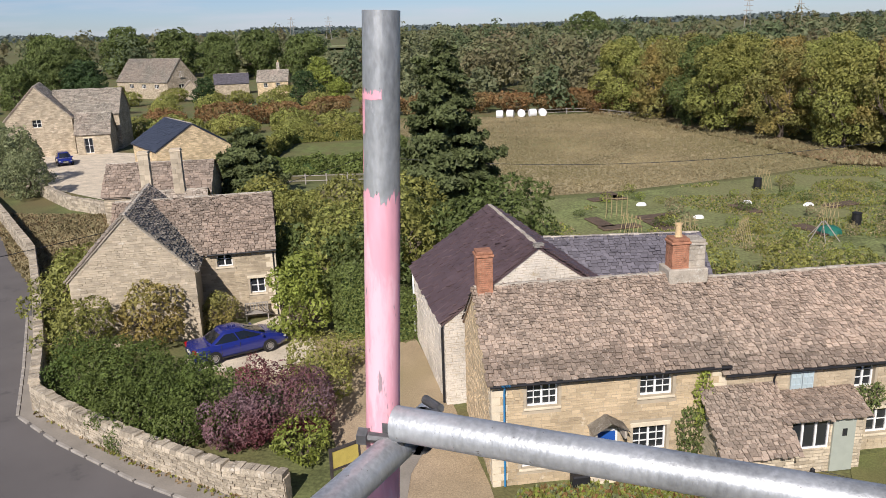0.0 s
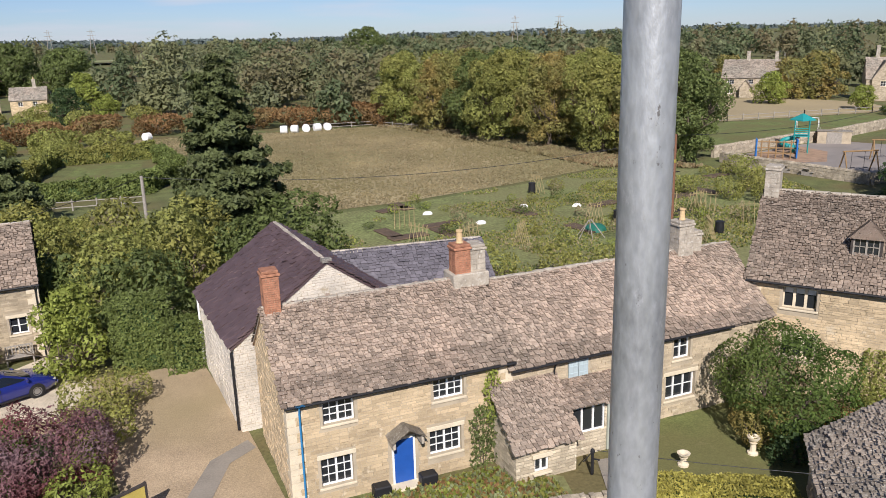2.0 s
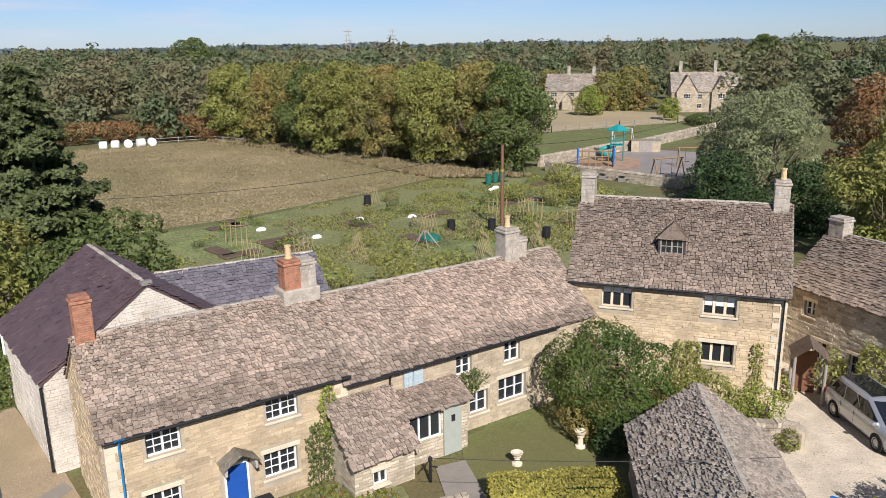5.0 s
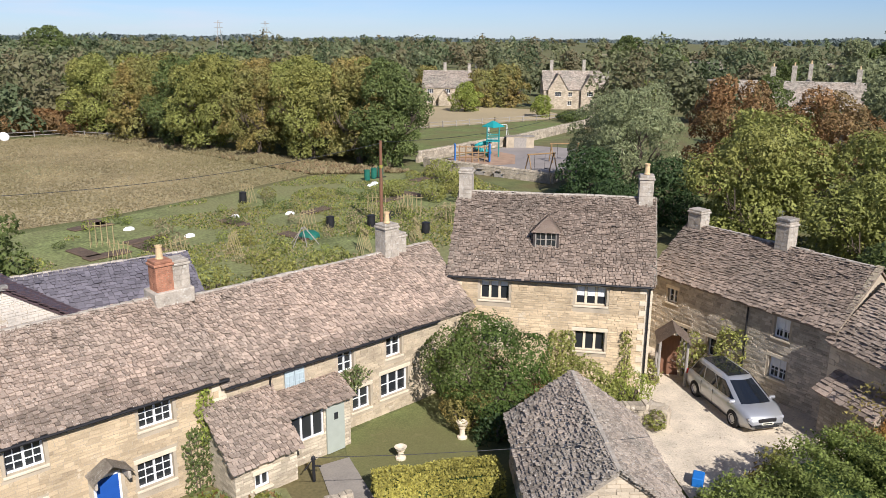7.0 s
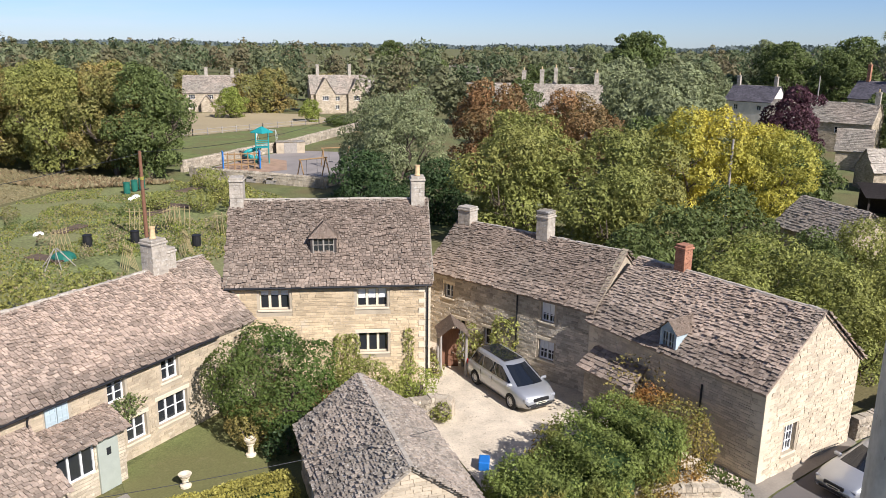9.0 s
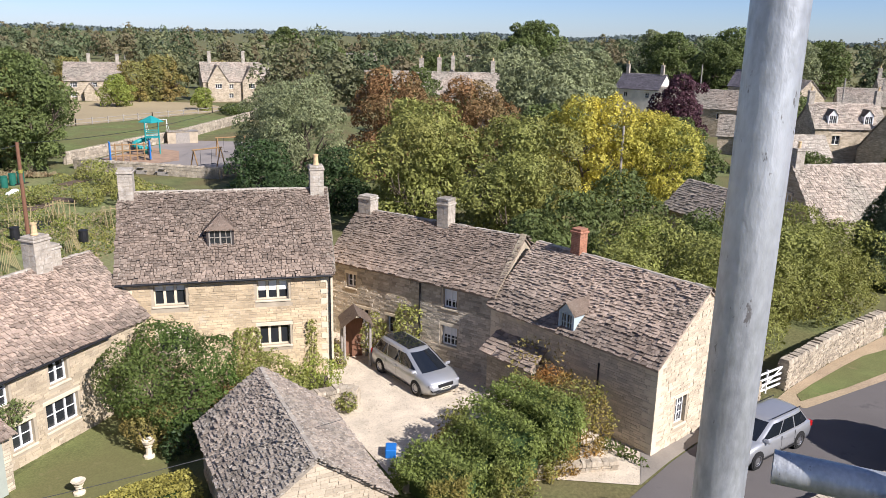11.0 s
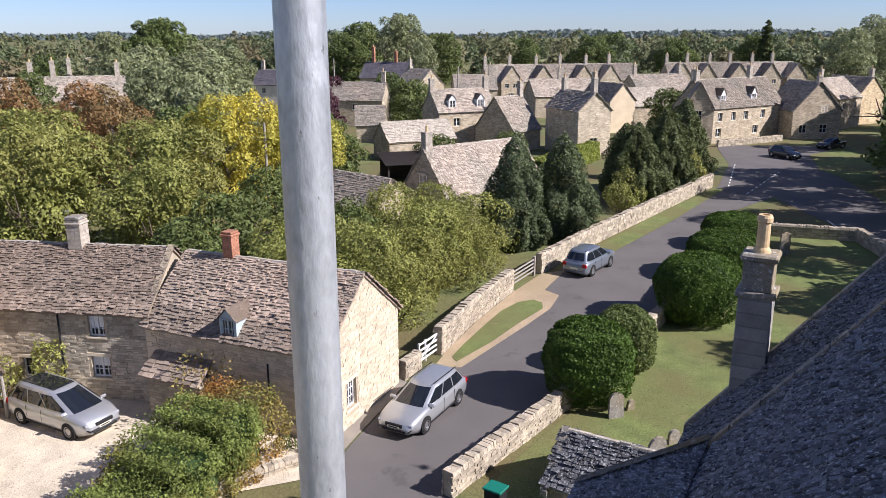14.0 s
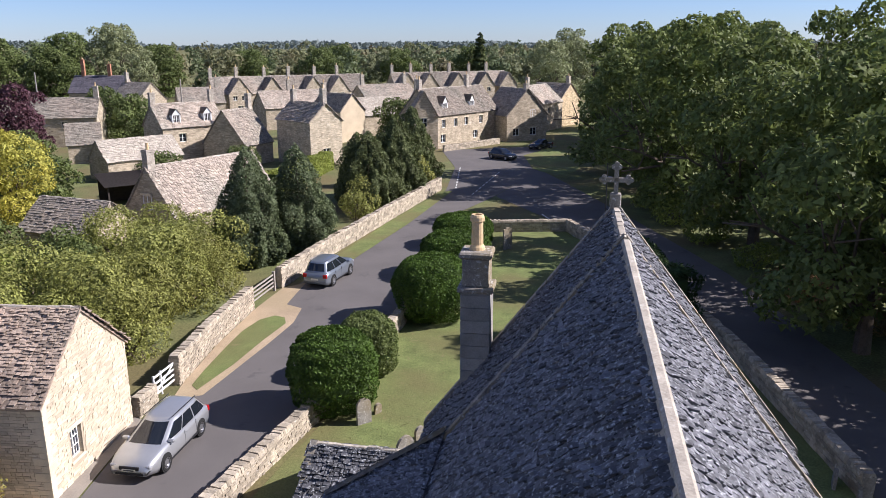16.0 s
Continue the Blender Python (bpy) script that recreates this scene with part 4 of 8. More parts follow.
sheet("road", [(-60, 100), (-38.9, 66.4), (-28.8, 51.8), (-23.4, 41.5), (-19.9, 34.2), (-17.6, 29.6), (-10.8, 24.5), (-7.6, 22.6), (-2, 20.2), (6, 16.6), (14, 10.6), (24, 5.6), (27.4, 4.9),
               (33, 3.3), (36.2, 1.2), (43.8, -3.2), (47, -2.6), (50, -4.3), (68.6, -15.8), (81, -23.2), (96, -28.6), (113, -31.5), (113, -50), (92, -38.5), (76, -27), (65.5, -17.8), (58, -16.4),
               (46, -10.6), (41.5, -9.2), (36, -6.2), (31, -3.5), (26.3, -0.3), (22, 2), (12, 7), (0, 13.5), (-9, 18), (-16, 23), (-23, 30), (-28, 41), (-34, 52), (-45, 67), (-66, 98)], 0.02, ROAD, "grey worn asphalt village road", "road")
sheet("side_road", [(92, -38.4), (76, -27.1), (60, -28.5), (45, -27.6), (31.3, -24.6), (20, -21.4), (-6, -18), (-6, -23), (20, -26.5), (31, -29.5), (45, -33), (60, -35), (78, -37)], 0.02, ROAD, "shaded asphalt lane under tall trees", "road")
sheet("churchyard", [(20, 1.2), (26, -0.9), (31, -4), (36, -6.7), (41.5, -9.7), (46, -11.2), (58, -17), (62, -20), (60, -27.6), (45, -27), (31, -24), (20, -20.8), (-6, -17.4), (-10, 4), (5, 6)], 0.025, LAWN, "churchyard lawn browned by the dry summer", "lawn")
sheet("grass_verge", [(35.4, 1.25), (38, -0.4), (41, -2.0), (43.2, -3.3), (44.2, -3.3), (44.7, -2.8), (44.2, -1.9), (42.6, -0.9), (40.6, -0.1), (37.6, 1.0), (36.0, 1.5)], 0.05, LAWN, "worn grass verge beside the lane", "verge")
sheet("lane_edge", [(34.7, 2.3), (36.4, 1.9), (41, 0.4), (46.4, -1.8), (50, -3.6), (50.8, -5.2), (46.6, -3.6), (45.6, -4.4), (43.2, -3.7), (40.4, -2.2), (37.6, -0.6), (34.8, 1.0)], 0.03, DRIVE, "trodden dusty edge between lane and wall", "verge")
sheet("grass_verge", [(51, -6.2), (66, -15.6), (80, -23.6), (80, -22.6), (66.4, -13.6), (52, -5.2)], 0.05, LAWN, "worn grass verge below the stone wall", "verge")
sheet("green_verge", [(84, -38.5), (92, -37.6), (104, -41), (112, -49), (96, -47)], 0.05, LAWN, "grass verge under the trees at the junction", "verge")
sheet("pavement", [(25.2, 5.45), (27.4, 4.95), (33.0, 3.35), (33.5, 3.9), (27.6, 6.1)], 0.045, PATH, "narrow worn pavement below the sunlit gable", "pavement")
sheet("gravel_court", [(21.4, 13.6), (24.2, 18.2), (26.8, 20.4), (31.6, 23.6), (31.6, 16), (30.4, 13.8), (27.5, 5.4), (25.2, 5.5), (24, 8.2), (20.5, 12.2)], 0.03, GRAVEL, "pale gravel court between the stone houses", "yard")
sheet("cottage_lawn", [(13.3, 22.6), (14, 24.2), (19, 25.2), (21.4, 25.6), (22.4, 22.4), (18.2, 19.1), (14.0, 14.4), (11.4, 17.2)], 0.035, LAWN, "small cottage lawn in sun", "lawn")
sheet("drive", [(-11.5, 33.2), (-12.6, 36.8), (-9, 40.2), (-7.2, 40.6), (-7.2, 36.5), (-3.4, 37), (-1.6, 36.6), (0.2, 29), (1.3, 23.2), (1.8, 18.8), (-3, 21), (-4, 25), (-5.4, 30)], 0.03, DRIVE, "dusty gravel drive between hedge and barn", "drive")
sheet("parking_gravel", [(-12.6, 33.4), (-12.4, 36.9), (-9.2, 40.3), (-7.5, 39.4), (-6.4, 35.4), (-7.4, 32.6)], 0.04, GRAVEL, "pale gravel parking place", "drive")
sheet("path", [(-2.6, 21), (-2.3, 24.2), (-1.3, 27.2), (0.1, 28.4), (0.4, 27.7), (-0.6, 26.8), (-1.4, 24), (-1.6, 20.6)], 0.045, PATH, "narrow concrete garden path", "path")
sheet("path_cottage", [(10.6, 17.6), (12.2, 22.8), (13.4, 22.7), (12.1, 17.0)], 0.045, PATH, "grey paved path to the porch", "path")
sheet("front_garden", [(1.8, 19.5), (2.2, 22.9), (8.4, 23.6), (10.6, 22.2), (10, 17.5)], 0.035, ALLOT, "planted cottage front garden", "garden")
sheet("playground_tarmac", [(57.6, 75), (60.8, 61.2), (72, 65), (86, 73.5), (79, 86), (73.4, 85.2), (60, 80.8)], 0.03, TARMAC, "grey playground tarmac", "playground")
sheet("playground_pit", [(58.2, 79.6), (59.4, 74), (66, 72.6), (71.4, 78.6), (71.6, 83.8)], 0.045, PLAYPAD, "reddish bark play surface", "playground")
sheet("playing_field", [(58.6, 82), (73.2, 86.6), (78, 87.2), (106.6, 99.6), (119, 109.5), (110, 111.6), (96, 111.8), (81, 112), (70, 103)], 0.03, LAWN, "mown playing field behind the playground", "field")
sheet("stubble_field", [(81, 112.4), (96, 112.2), (110, 112), (119, 117), (124, 128), (118, 146), (104, 150), (76, 128)], 0.035, STUBBLE, "pale stubble paddock", "field")
for k, (x, y, w, h, a, m) in enumerate(((-30, 640, 170, 60, 8, PASTURE), (190, 760, 200, 60, -12, PASTURE), (-150, 380, 90, 26, 10, PASTURE), (640, -250, 240, 60, 60, STUBBLE), (-20, 330, 110, 26, 3, PASTURE), (560, 420, 160, 50, -40, STUBBLE), (420, -60, 110, 40, 80, PASTURE))):
    t = pose(x, y, 0, 0, 0, a)
    zz = 0.05 + max(0.0, (math.hypot(x, y) - 420) / 2300) * 16 + (2.2 if math.hypot(x, y) > 400 else 0)
    sheet("far_field", [tuple((t @ Vector(p))[:2]) for p in ((-w / 2, -h / 2, 0), (w / 2, -h / 2 * 1.2, 0), (w / 2 * 0.8, h / 2, 0), (-w / 2 * 1.1, h / 2 * 0.8, 0))], zz, m, "pale field among the distant woods", "field")


# ---- the row of cottages ----
FRONT = 6.9
P0, DX = Vector((5.22, 23.55, 0)), Vector((math.cos(radians(FRONT)), math.sin(radians(FRONT)), 0))


def on_front(s):
    return P0 + DX * s


o = on_front(-3.84)
DOORS["cottage3"] = [(3.4, 0, 4.3, 1.85)]
cottage = house("cottage", "honey stone cottage with white windows and a blue door", o, FRONT, 8.04, 5.6, 3.95, 6.2, STONE_WARM, SLATE,
                front=[(1.15, 2.83, 1.07, 1.06, 2, 4, 2), (0.97, 0.58, 1.1, 1.04, 2, 3, 2), (5.03, 2.86, 1.14, 1.05, 2, 4, 2), (4.84, 0.8, 1.2, 0.94, 2, 3, 2)],
                seed=3, nearest=300, row=0.125, wide=0.175, blocks=BLOCK_WARM, count=300)
chimney(cottage, 0.28, 2.8, 5.6, 7.55, 0.55, 0.6, BRICK, pots=0, courses=0.075)
chimney(cottage, 7.35, 2.8, 5.9, 7.55, 0.62, 0.6, BRICK, pots=1, courses=0.075)
chimney(cottage, 8.0, 2.95, 5.7, 7.45, 0.62, 0.7, RIDGE, pots=0)
part("plinth", cube(6.9, 2.35, 5.9, 8.35, 3.35, 6.45, bevel=0.03), RIDGE, cottage)
gutter(cottage, 8.2, -0.24, 3.8, -0.1, BLACK)
gutter(cottage, 0.3, -0.24, 3.8, 0.25, BLUEPIPE, drops=(0.38,))
door = part("door", cube(3.49, -0.03, 0.03, 4.2, 0.03, 1.74), BLUE, cottage, "blue painted plank door")
bm = bmesh.new()
for x in (3.43, 4.2):
    box(bm, x, -0.05, 0, x + 0.07, 0.02, 1.8)
box(bm, 3.43, -0.05, 1.74, 4.27, 0.02, 1.82)
part("door_frame", bm, WHITE, cottage)
bm = bmesh.new()
for x0, x1 in ((3.22, 3.85), (4.48, 3.85)):
    bm.faces.new([bm.verts.new(p) for p in ((x0, -0.75, 2.0), (x1, -0.75, 2.38), (x1, 0, 2.38), (x0, 0, 2.0))])
bmesh.ops.solidify(bm, geom=list(bm.faces), thickness=0.07)
for x in (3.3, 4.32):
    box(bm, x, -0.6, 1.72, x + 0.09, 0, 2.0)
part("door_hood", bm, RIDGE, cottage, "small stone gabled hood")
part("step", cube(3.3, -0.5, 0, 4.4, 0, 0.1, bevel=0.02), DRESSED, cottage)

o = on_front(4.2)
cottage2 = house("cottage", "honey stone cottage with grey green windows and shutters", o + Vector((0, 0, 0)), FRONT, 12.0, 5.6, 3.62, 5.95, STONE, SLATE,
                 front=[(2.4, 2.45, 0.8, 0.95, 2, 3, 2), (4.75, 2.45, 0.75, 0.98, 1, 3, 2), (7.15, 2.42, 0.82, 0.95, 1, 2, 2), (6.85, 0.72, 1.45, 1.05, 1, 2, 3), (5.4, 0.62, 0.9, 0.95, 1, 2, 2)],
                 seed=4, nearest=300, row=0.125, wide=0.175, quoins=False, frame_mat=WHITE, blocks=BLOCK, faces="f", count=300)
for x in (2.34, 2.77):
    leaf = part("shutter", cube(x, -0.05, 2.5, x + 0.4, -0.02, 3.42), PALEBLUE, cottage2, "pale blue closed shutter")
    for z in (2.5, 2.78, 3.06, 3.36):
        part("rail", cube(x, -0.075, z, x + 0.4, -0.05, z + 0.055), PALEBLUE, leaf)
    for dx in (0.0, 0.18, 0.355):
        part("stile", cube(x + dx, -0.073, 2.5, x + dx + 0.045, -0.05, 3.42), PALEBLUE, leaf)
chimney(cottage2, 9.55, 2.8, 5.5, 7.25, 0.75, 0.7, RIDGE, pots=1)
chimney(cottage2, 10.2, 2.85, 5.4, 6.75, 0.5, 0.6, RIDGE, pots=0)
gutter(cottage2, 10.0, -0.24, 3.46, -0.1, BLACK, drops=(1.7,))


def lean_to(name, label, s, w, proj, top, low, stone, slate, seed, glazed=False):
    """A mono-pitch outshot on the cottage fronts."""
    ob = thing(name, pose(*on_front(s), 0, 0, FRONT), label, "outbuilding")
    bm = bmesh.new()
    uv = bm.loops.layers.uv.new("uv")
    if glazed:
        holes = [(0.12, 0.9, w - 1.2, low - 0.12)]
    else:
        holes = [(w * 0.3, 0.3, w * 0.3 + 0.55, 0.85)]
    wall_mesh(bm, uv, lambda q, z, i: (q, -proj + i, z), w, low, holes, 0.12)
    for x, g in ((0, 1), (w, -1)):
        f = bm.faces.new([bm.verts.new(p) for p in ((x, -proj, 0), (x, 0, 0), (x, 0, top), (x, -proj, low))])
        for loop, c in zip(f.loops, ((0, 0), (proj, 0), (proj, top), (0, low))):
            loop[uv].uv = c
    part("wall", bm, stone, ob)
    length = math.hypot(proj + 0.2, top - low)
    cy, sz = (proj + 0.2) / length, (top - low) / length
    bm = bmesh.new()
    bm.faces.new([bm.verts.new(p) for p in ((-0.1, -proj - 0.2, low), (w + 0.1, -proj - 0.2, low), (w + 0.1, 0, top), (-0.1, 0, top))])
    bmesh.ops.solidify(bm, geom=list(bm.faces), thickness=0.08)
    deck = part("roof", bm, slate, ob)
    tagged(boxes_mesh("slates", slates((-0.1, -proj - 0.2, low), (1, 0, 0), (0, cy, sz), w + 0.2, length, 0.125, 0.18, seed), slate, deck), kind="stuff")
    for h in holes:
        window(ob, pose(h[0], -proj + 0.06, h[1]), h[2] - h[0], h[3] - h[1], 1, 1, WHITE, 3 if glazed else 2, sill=not glazed)
    return ob


lean_to("outshot", "stone outshot with a lichened stone slate roof", 3.45, 2.4, 1.75, 3.0, 1.3, STONE_PALE, SLATE, 21)
porch = lean_to("glazed_porch", "pale green glazed porch with a stone slate roof", 5.95, 2.75, 1.05, 2.62, 2.05, STONE_PALE, SLATE, 22, True)
part("door", cube(1.62, -1.13, 0.03, 2.42, -1.06, 2.0), GREYGREEN, porch, "pale green boarded door")
part("door_pane", cube(1.95, -1.145, 1.35, 2.12, -1.12, 1.62), GLASS, porch)
part("side_light", cube(2.74, -0.8, 0.95, 2.79, -0.2, 1.95), WHITE, porch, "white framed side window")
part("side_pane", cube(2.78, -0.74, 1.0, 2.8, -0.26, 1.9), GLASS, porch)
part("curtain", cube(0.5, -0.9, 0.95, 0.68, -0.86, 1.75, bevel=0.015), material("red cloth", (0.5, 0.03, 0.05), rough=0.8, var=0.15), porch, "red cloth hung inside the glazing")
part("blind", cube(0.72, -0.9, 1.0, 0.98, -0.86, 1.8), WHITE, porch, "white cloth hung inside the glazing")

# ---- barn and slate wing behind ----
barn = house("barn", "long barn with a purple slate roof and limewashed walls", (-1.5, 36.7), -79.3, 7.7, 7.8, 3.72, 6.5, STONE_PALE, SLATE_PURPLE, seed=5, row=0.24, wide=0.3, quoins=False, blocks=LIMEWASH, faces="fr")
part("downpipe", rod((0.1, -0.08, 0.1), (0.1, -0.08, 3.7), 0.05), WHITE, barn)
part("downpipe", rod((7.6, -0.1, 0.1), (7.6, -0.1, 3.4), 0.05), BLACK, barn)
part("coping", cube(7.6, 3.7, 6.46, 7.85, 4.1, 6.62), COPING, barn)
house("slate_wing", "low wing with a grey blue slate roof behind the cottages", (4.9, 33.7), 0.6, 7.4, 5.0, 3.2, 5.1, STONE, SLATE_BLUE, seed=6, row=0.2, wide=0.26, quoins=False)

# ---- big house ----
big = house("farmhouse", "tall stone farmhouse with mullioned windows and a stone slate roof", (21.1, 26.7), -47.0, 8.85, 6.0, 4.9, 8.05, STONE_PALE, SLATE,
            front=[(1.35, 3.7, 1.3, 0.9, 1, 1, 3, 0.3), (5.6, 3.72, 1.35, 0.88, 1, 1, 3, 0.55), (5.62, 1.58, 1.35, 0.92, 1, 1, 3), (1.4, 1.55, 1.3, 0.92, 1, 1, 3)],
            seed=8, nearest=300, row=0.125, wide=0.175, frame_mat=DRESSED, blocks=BLOCK_WARM, faces="fr", count=300)
chimney(big, 0.2, 3.0, 7.4, 9.15, 0.6, 0.75, RIDGE, pots=0)
chimney(big, 8.5, 3.0, 7.4, 9.15, 0.62, 0.75, RIDGE, pots=1)
gutter(big, 9.0, -0.24, 4.76, -0.1, BLACK, drops=(8.75,))
for x in (-0.02, 8.87):
    bm = bmesh.new()
    for y0, y1, z0, z1 in ((-0.1, 3.0, 4.9, 8.1), (6.1, 3.0, 4.9, 8.1)):
        bm.faces.new([bm.verts.new(p) for p in ((x - 0.16, y0, z0), (x + 0.16, y0, z0), (x + 0.16, y1, z1), (x - 0.16, y1, z1))])
    bmesh.ops.solidify(bm, geom=list(bm.faces), thickness=-0.1)
    part("coping", bm, RIDGE, big)


def dormer(parent, x, w, y, z, h, top, slate, frame_mat, back, cheek=None, hip=0.0):
    """A gabled dormer: cheeks, window and two small slopes."""
    bm = bmesh.new()
    box(bm, x - w / 2, y, z, x - w / 2 + 0.09, y + back, z + h)
    box(bm, x + w / 2 - 0.09, y, z, x + w / 2, y + back, z + h)
    if not hip:
        bm.faces.new([bm.verts.new(p) for p in ((x - w / 2, y + 0.01, z + h), (x + w / 2, y + 0.01, z + h), (x, y + 0.01, top - 0.03))])
    d = part("dormer", bm, cheek or frame_mat, parent)
    bm = bmesh.new()
    for g in (-1, 1):
        bm.faces.new([bm.verts.new(p) for p in ((x + g * (w / 2 + 0.1), y - 0.1, z + h - 0.06), (x, y - 0.1 + hip, top), (x, y + back + 0.9, top), (x + g * (w / 2 + 0.1), y + back, z + h - 0.06))])
    if hip:
        bm.faces.new([bm.verts.new(p) for p in ((x - w / 2 - 0.1, y - 0.1, z + h - 0.06), (x + w / 2 + 0.1, y - 0.1, z + h - 0.06), (x, y - 0.1 + hip, top))])
    bmesh.ops.solidify(bm, geom=list(bm.faces), thickness=0.06)
    part("dormer_roof", bm, slate, d)
    win = window(d, pose(x - w / 2 + 0.09, y + 0.02, z + 0.02), w - 0.18, h - 0.04, 2, 2, frame_mat, 2, sill=False)
    return d


dormer(big, 4.15, 1.15, 0.95, 5.98, 0.78, 7.3, SLATE, OLDWOOD, 0.75, DARKWOOD, 0.8)

# ---- range of cottages along the court ----
rng_near = house("cottage", "stone cottage end with a sunlit gable and a stone slate roof", (30.28, 13.8), -109.6, 8.6, 5.9, 3.66, 6.0, STONE_PALE, SLATE,
                 right=[(1.4, 0.75, 0.75, 1.15, 2, 3, 2)], left=[], seed=11, nearest=300, row=0.14, wide=0.2, blocks=BLOCK_PALE, faces="fr")
chimney(rng_near, 2.2, 3.0, 5.6, 7.1, 0.5, 0.5, BRICK, pots=0, courses=0.075)
dormer(rng_near, 4.2, 0.8, 0.0, 3.6, 0.85, 4.9, SLATE, PALEBLUE, 1.1)
part("downpipe", rod((6.0, -0.06, 0.3), (6.0, -0.06, 2.9), 0.04), BLACK, rng_near)
bm = bmesh.new()
for y0, y1 in ((-0.15, 2.95), (6.05, 2.95)):
    bm.faces.new([bm.verts.new(p) for p in ((8.5, y0, 3.62), (8.72, y0, 3.62), (8.72, y1, 6.1), (8.5, y1, 6.1))])
bmesh.ops.solidify(bm, geom=list(bm.faces), thickness=-0.07)
part("verge", bm, RIDGE, rng_near)
rng_far = house("cottage", "long stone cottage with small white casements and a stone slate roof", (31.25, 23.4), -94.6, 9.65, 5.0, 4.05, 6.15, STONE_GREY, SLATE,
                front=[(6.9, 2.85, 0.75, 0.95, 2, 3, 2, 0.6), (6.85, 1.0, 0.85, 0.95, 2, 3, 2, 0.5), (1.0, 2.7, 0.6, 0.7, 1, 2, 2), (1.6, 0.8, 0.8, 0.9, 1, 2, 2), (3.6, 0.8, 0.8, 0.9, 1, 2, 2)],
                seed=12, nearest=300, row=0.135, wide=0.195, quoins=False, blocks=BLOCK_GREY, faces="f", count=300)
chimney(rng_far, 5.3, 2.5, 5.8, 7.3, 0.65, 0.65, RIDGE, pots=0)
part("cap", cube(4.95, 2.15, 7.3, 5.65, 2.85, 7.45, bevel=0.03), COPING, rng_far)
chimney(rng_far, 0.4, 2.5, 5.6, 6.95, 0.8, 0.65, RIDGE, pots=0)
bm = bmesh.new()
for y0, y1 in ((-0.15, 2.5),):
    bm.faces.new([bm.verts.new(p) for p in ((9.5, y0, 4.0), (9.8, y0, 4.0), (9.8, y1, 6.3), (9.5, y1, 6.3))])
bmesh.ops.solidify(bm, geom=list(bm.faces), thickness=-0.14)
part("coping", bm, DRESSED, rng_far)
part("downpipe", rod((5.6, -0.06, 0.1), (5.6, -0.06, 3.9), 0.04), BLACK, rng_far)
out = thing("outshot", pose(29.32, 13.5, 0, 0, 0, -109.6), "low stone outshot with a stone slate roof in shade", "outbuilding")
bm = bmesh.new()
uv = bm.loops.layers.uv.new("uv")
wall_mesh(bm, uv, lambda q, z, i: (q, i, z), 2.6, 1.9, [])
wall_mesh(bm, uv, lambda q, z, i: (2.6 - i, q, z), 1.4, 1.9, [])
wall_mesh(bm, uv, lambda q, z, i: (i, 1.4 - q, z), 1.4, 1.9, [])
part("wall", bm, STONE_GREY, out)
length = math.hypot(1.7, 1.1)
deck = link_mesh("roof", [(-0.1, -0.2, 1.85), (2.7, -0.2, 1.85), (2.7, 1.5, 2.95), (-0.1, 1.5, 2.95), (-0.1, -0.2, 1.77), (2.7, -0.2, 1.77), (2.7, 1.5, 2.87), (-0.1, 1.5, 2.87)],
                 [(0, 1, 2, 3), (4, 7, 6, 5), (0, 4, 5, 1), (1, 5, 6, 2), (0, 3, 7, 4)], SLATE, out)
tagged(boxes_mesh("slates", slates((-0.1, -0.2, 1.85), (1, 0, 0), (0, 1.7 / length, 1.1 / length), 2.8, length, 0.2, 0.32, 31), SLATE, deck), kind="stuff")

# ---- shed with a stone slate roof, nearest the lane ----
shed = house("shed", "small stone outbuilding with a steep stone slate roof", (17.93, 18.87), -124.5, 6.5, 4.3, 2.0, 3.6, STONE_PALE, SLATE_GREY, seed=14, nearest=300, row=0.12, wide=0.17, quoins=False, blocks=BLOCK_PALE, faces="fr")
bm = bmesh.new()
for y0, y1 in ((-0.15, 2.15), (4.45, 2.15)):
    bm.faces.new([bm.verts.new(p) for p in ((6.42, y0, 1.95), (6.62, y0, 1.95), (6.62, y1, 3.66), (6.42, y1, 3.66))])
bmesh.ops.solidify(bm, geom=list(bm.faces), thickness=-0.06)
part("verge", bm, RIDGE, shed)

# ---- house across the drive ----
wing = house("house_wing", "stone gabled wing with a stone slate roof", (-19.9, 44.0), -78.5, 8.0, 5.9, 3.75, 6.75, STONE, SLATE_GREY, seed=15, row=0.15, wide=0.22, quoins=False, blocks=BLOCK_PALE, faces="fr")
main_l = house("house", "two storey stone house with white casements and a stone slate roof", (-17.2, 38.95), 11.5, 8.2, 5.4, 3.9, 6.35, STONE, SLATE,
               front=[(5.15, 3.0, 0.8, 0.82, 1, 2, 2), (6.75, 1.35, 0.8, 0.85, 1, 2, 2)], seed=16, row=0.15, wide=0.22, blocks=BLOCK, faces="fr")
gutter(main_l, 3.6, -0.22, 3.75, 4.7, BLACK, drops=(8.1,))


# ---- other houses of the village ----
def small_house(O, angle, L, D, eave, ridge, label, seed, chims=(), front=(), right=(), left=(), stone=None, slate=None, pots=1, group="village houses", stack=None, row=0.26, wide=0.36):
    ob = house("house", label, O, angle, L, D, eave, ridge, stone or STONE, slate or SLATE_GREY, front=front, right=right, left=left, seed=seed, row=row, wide=wide, quoins=False, group=group)
    for x, top in chims:
        chimney(ob, x, D / 2, ridge - 0.5, top, 0.7, 0.6, stack or RIDGE, pots=pots, courses=0.35)
    return ob


def w2(xs, z, w=0.9, h=1.0, lights=2):
    return [(x, z, w, h, 1, 2, lights) for x in xs]


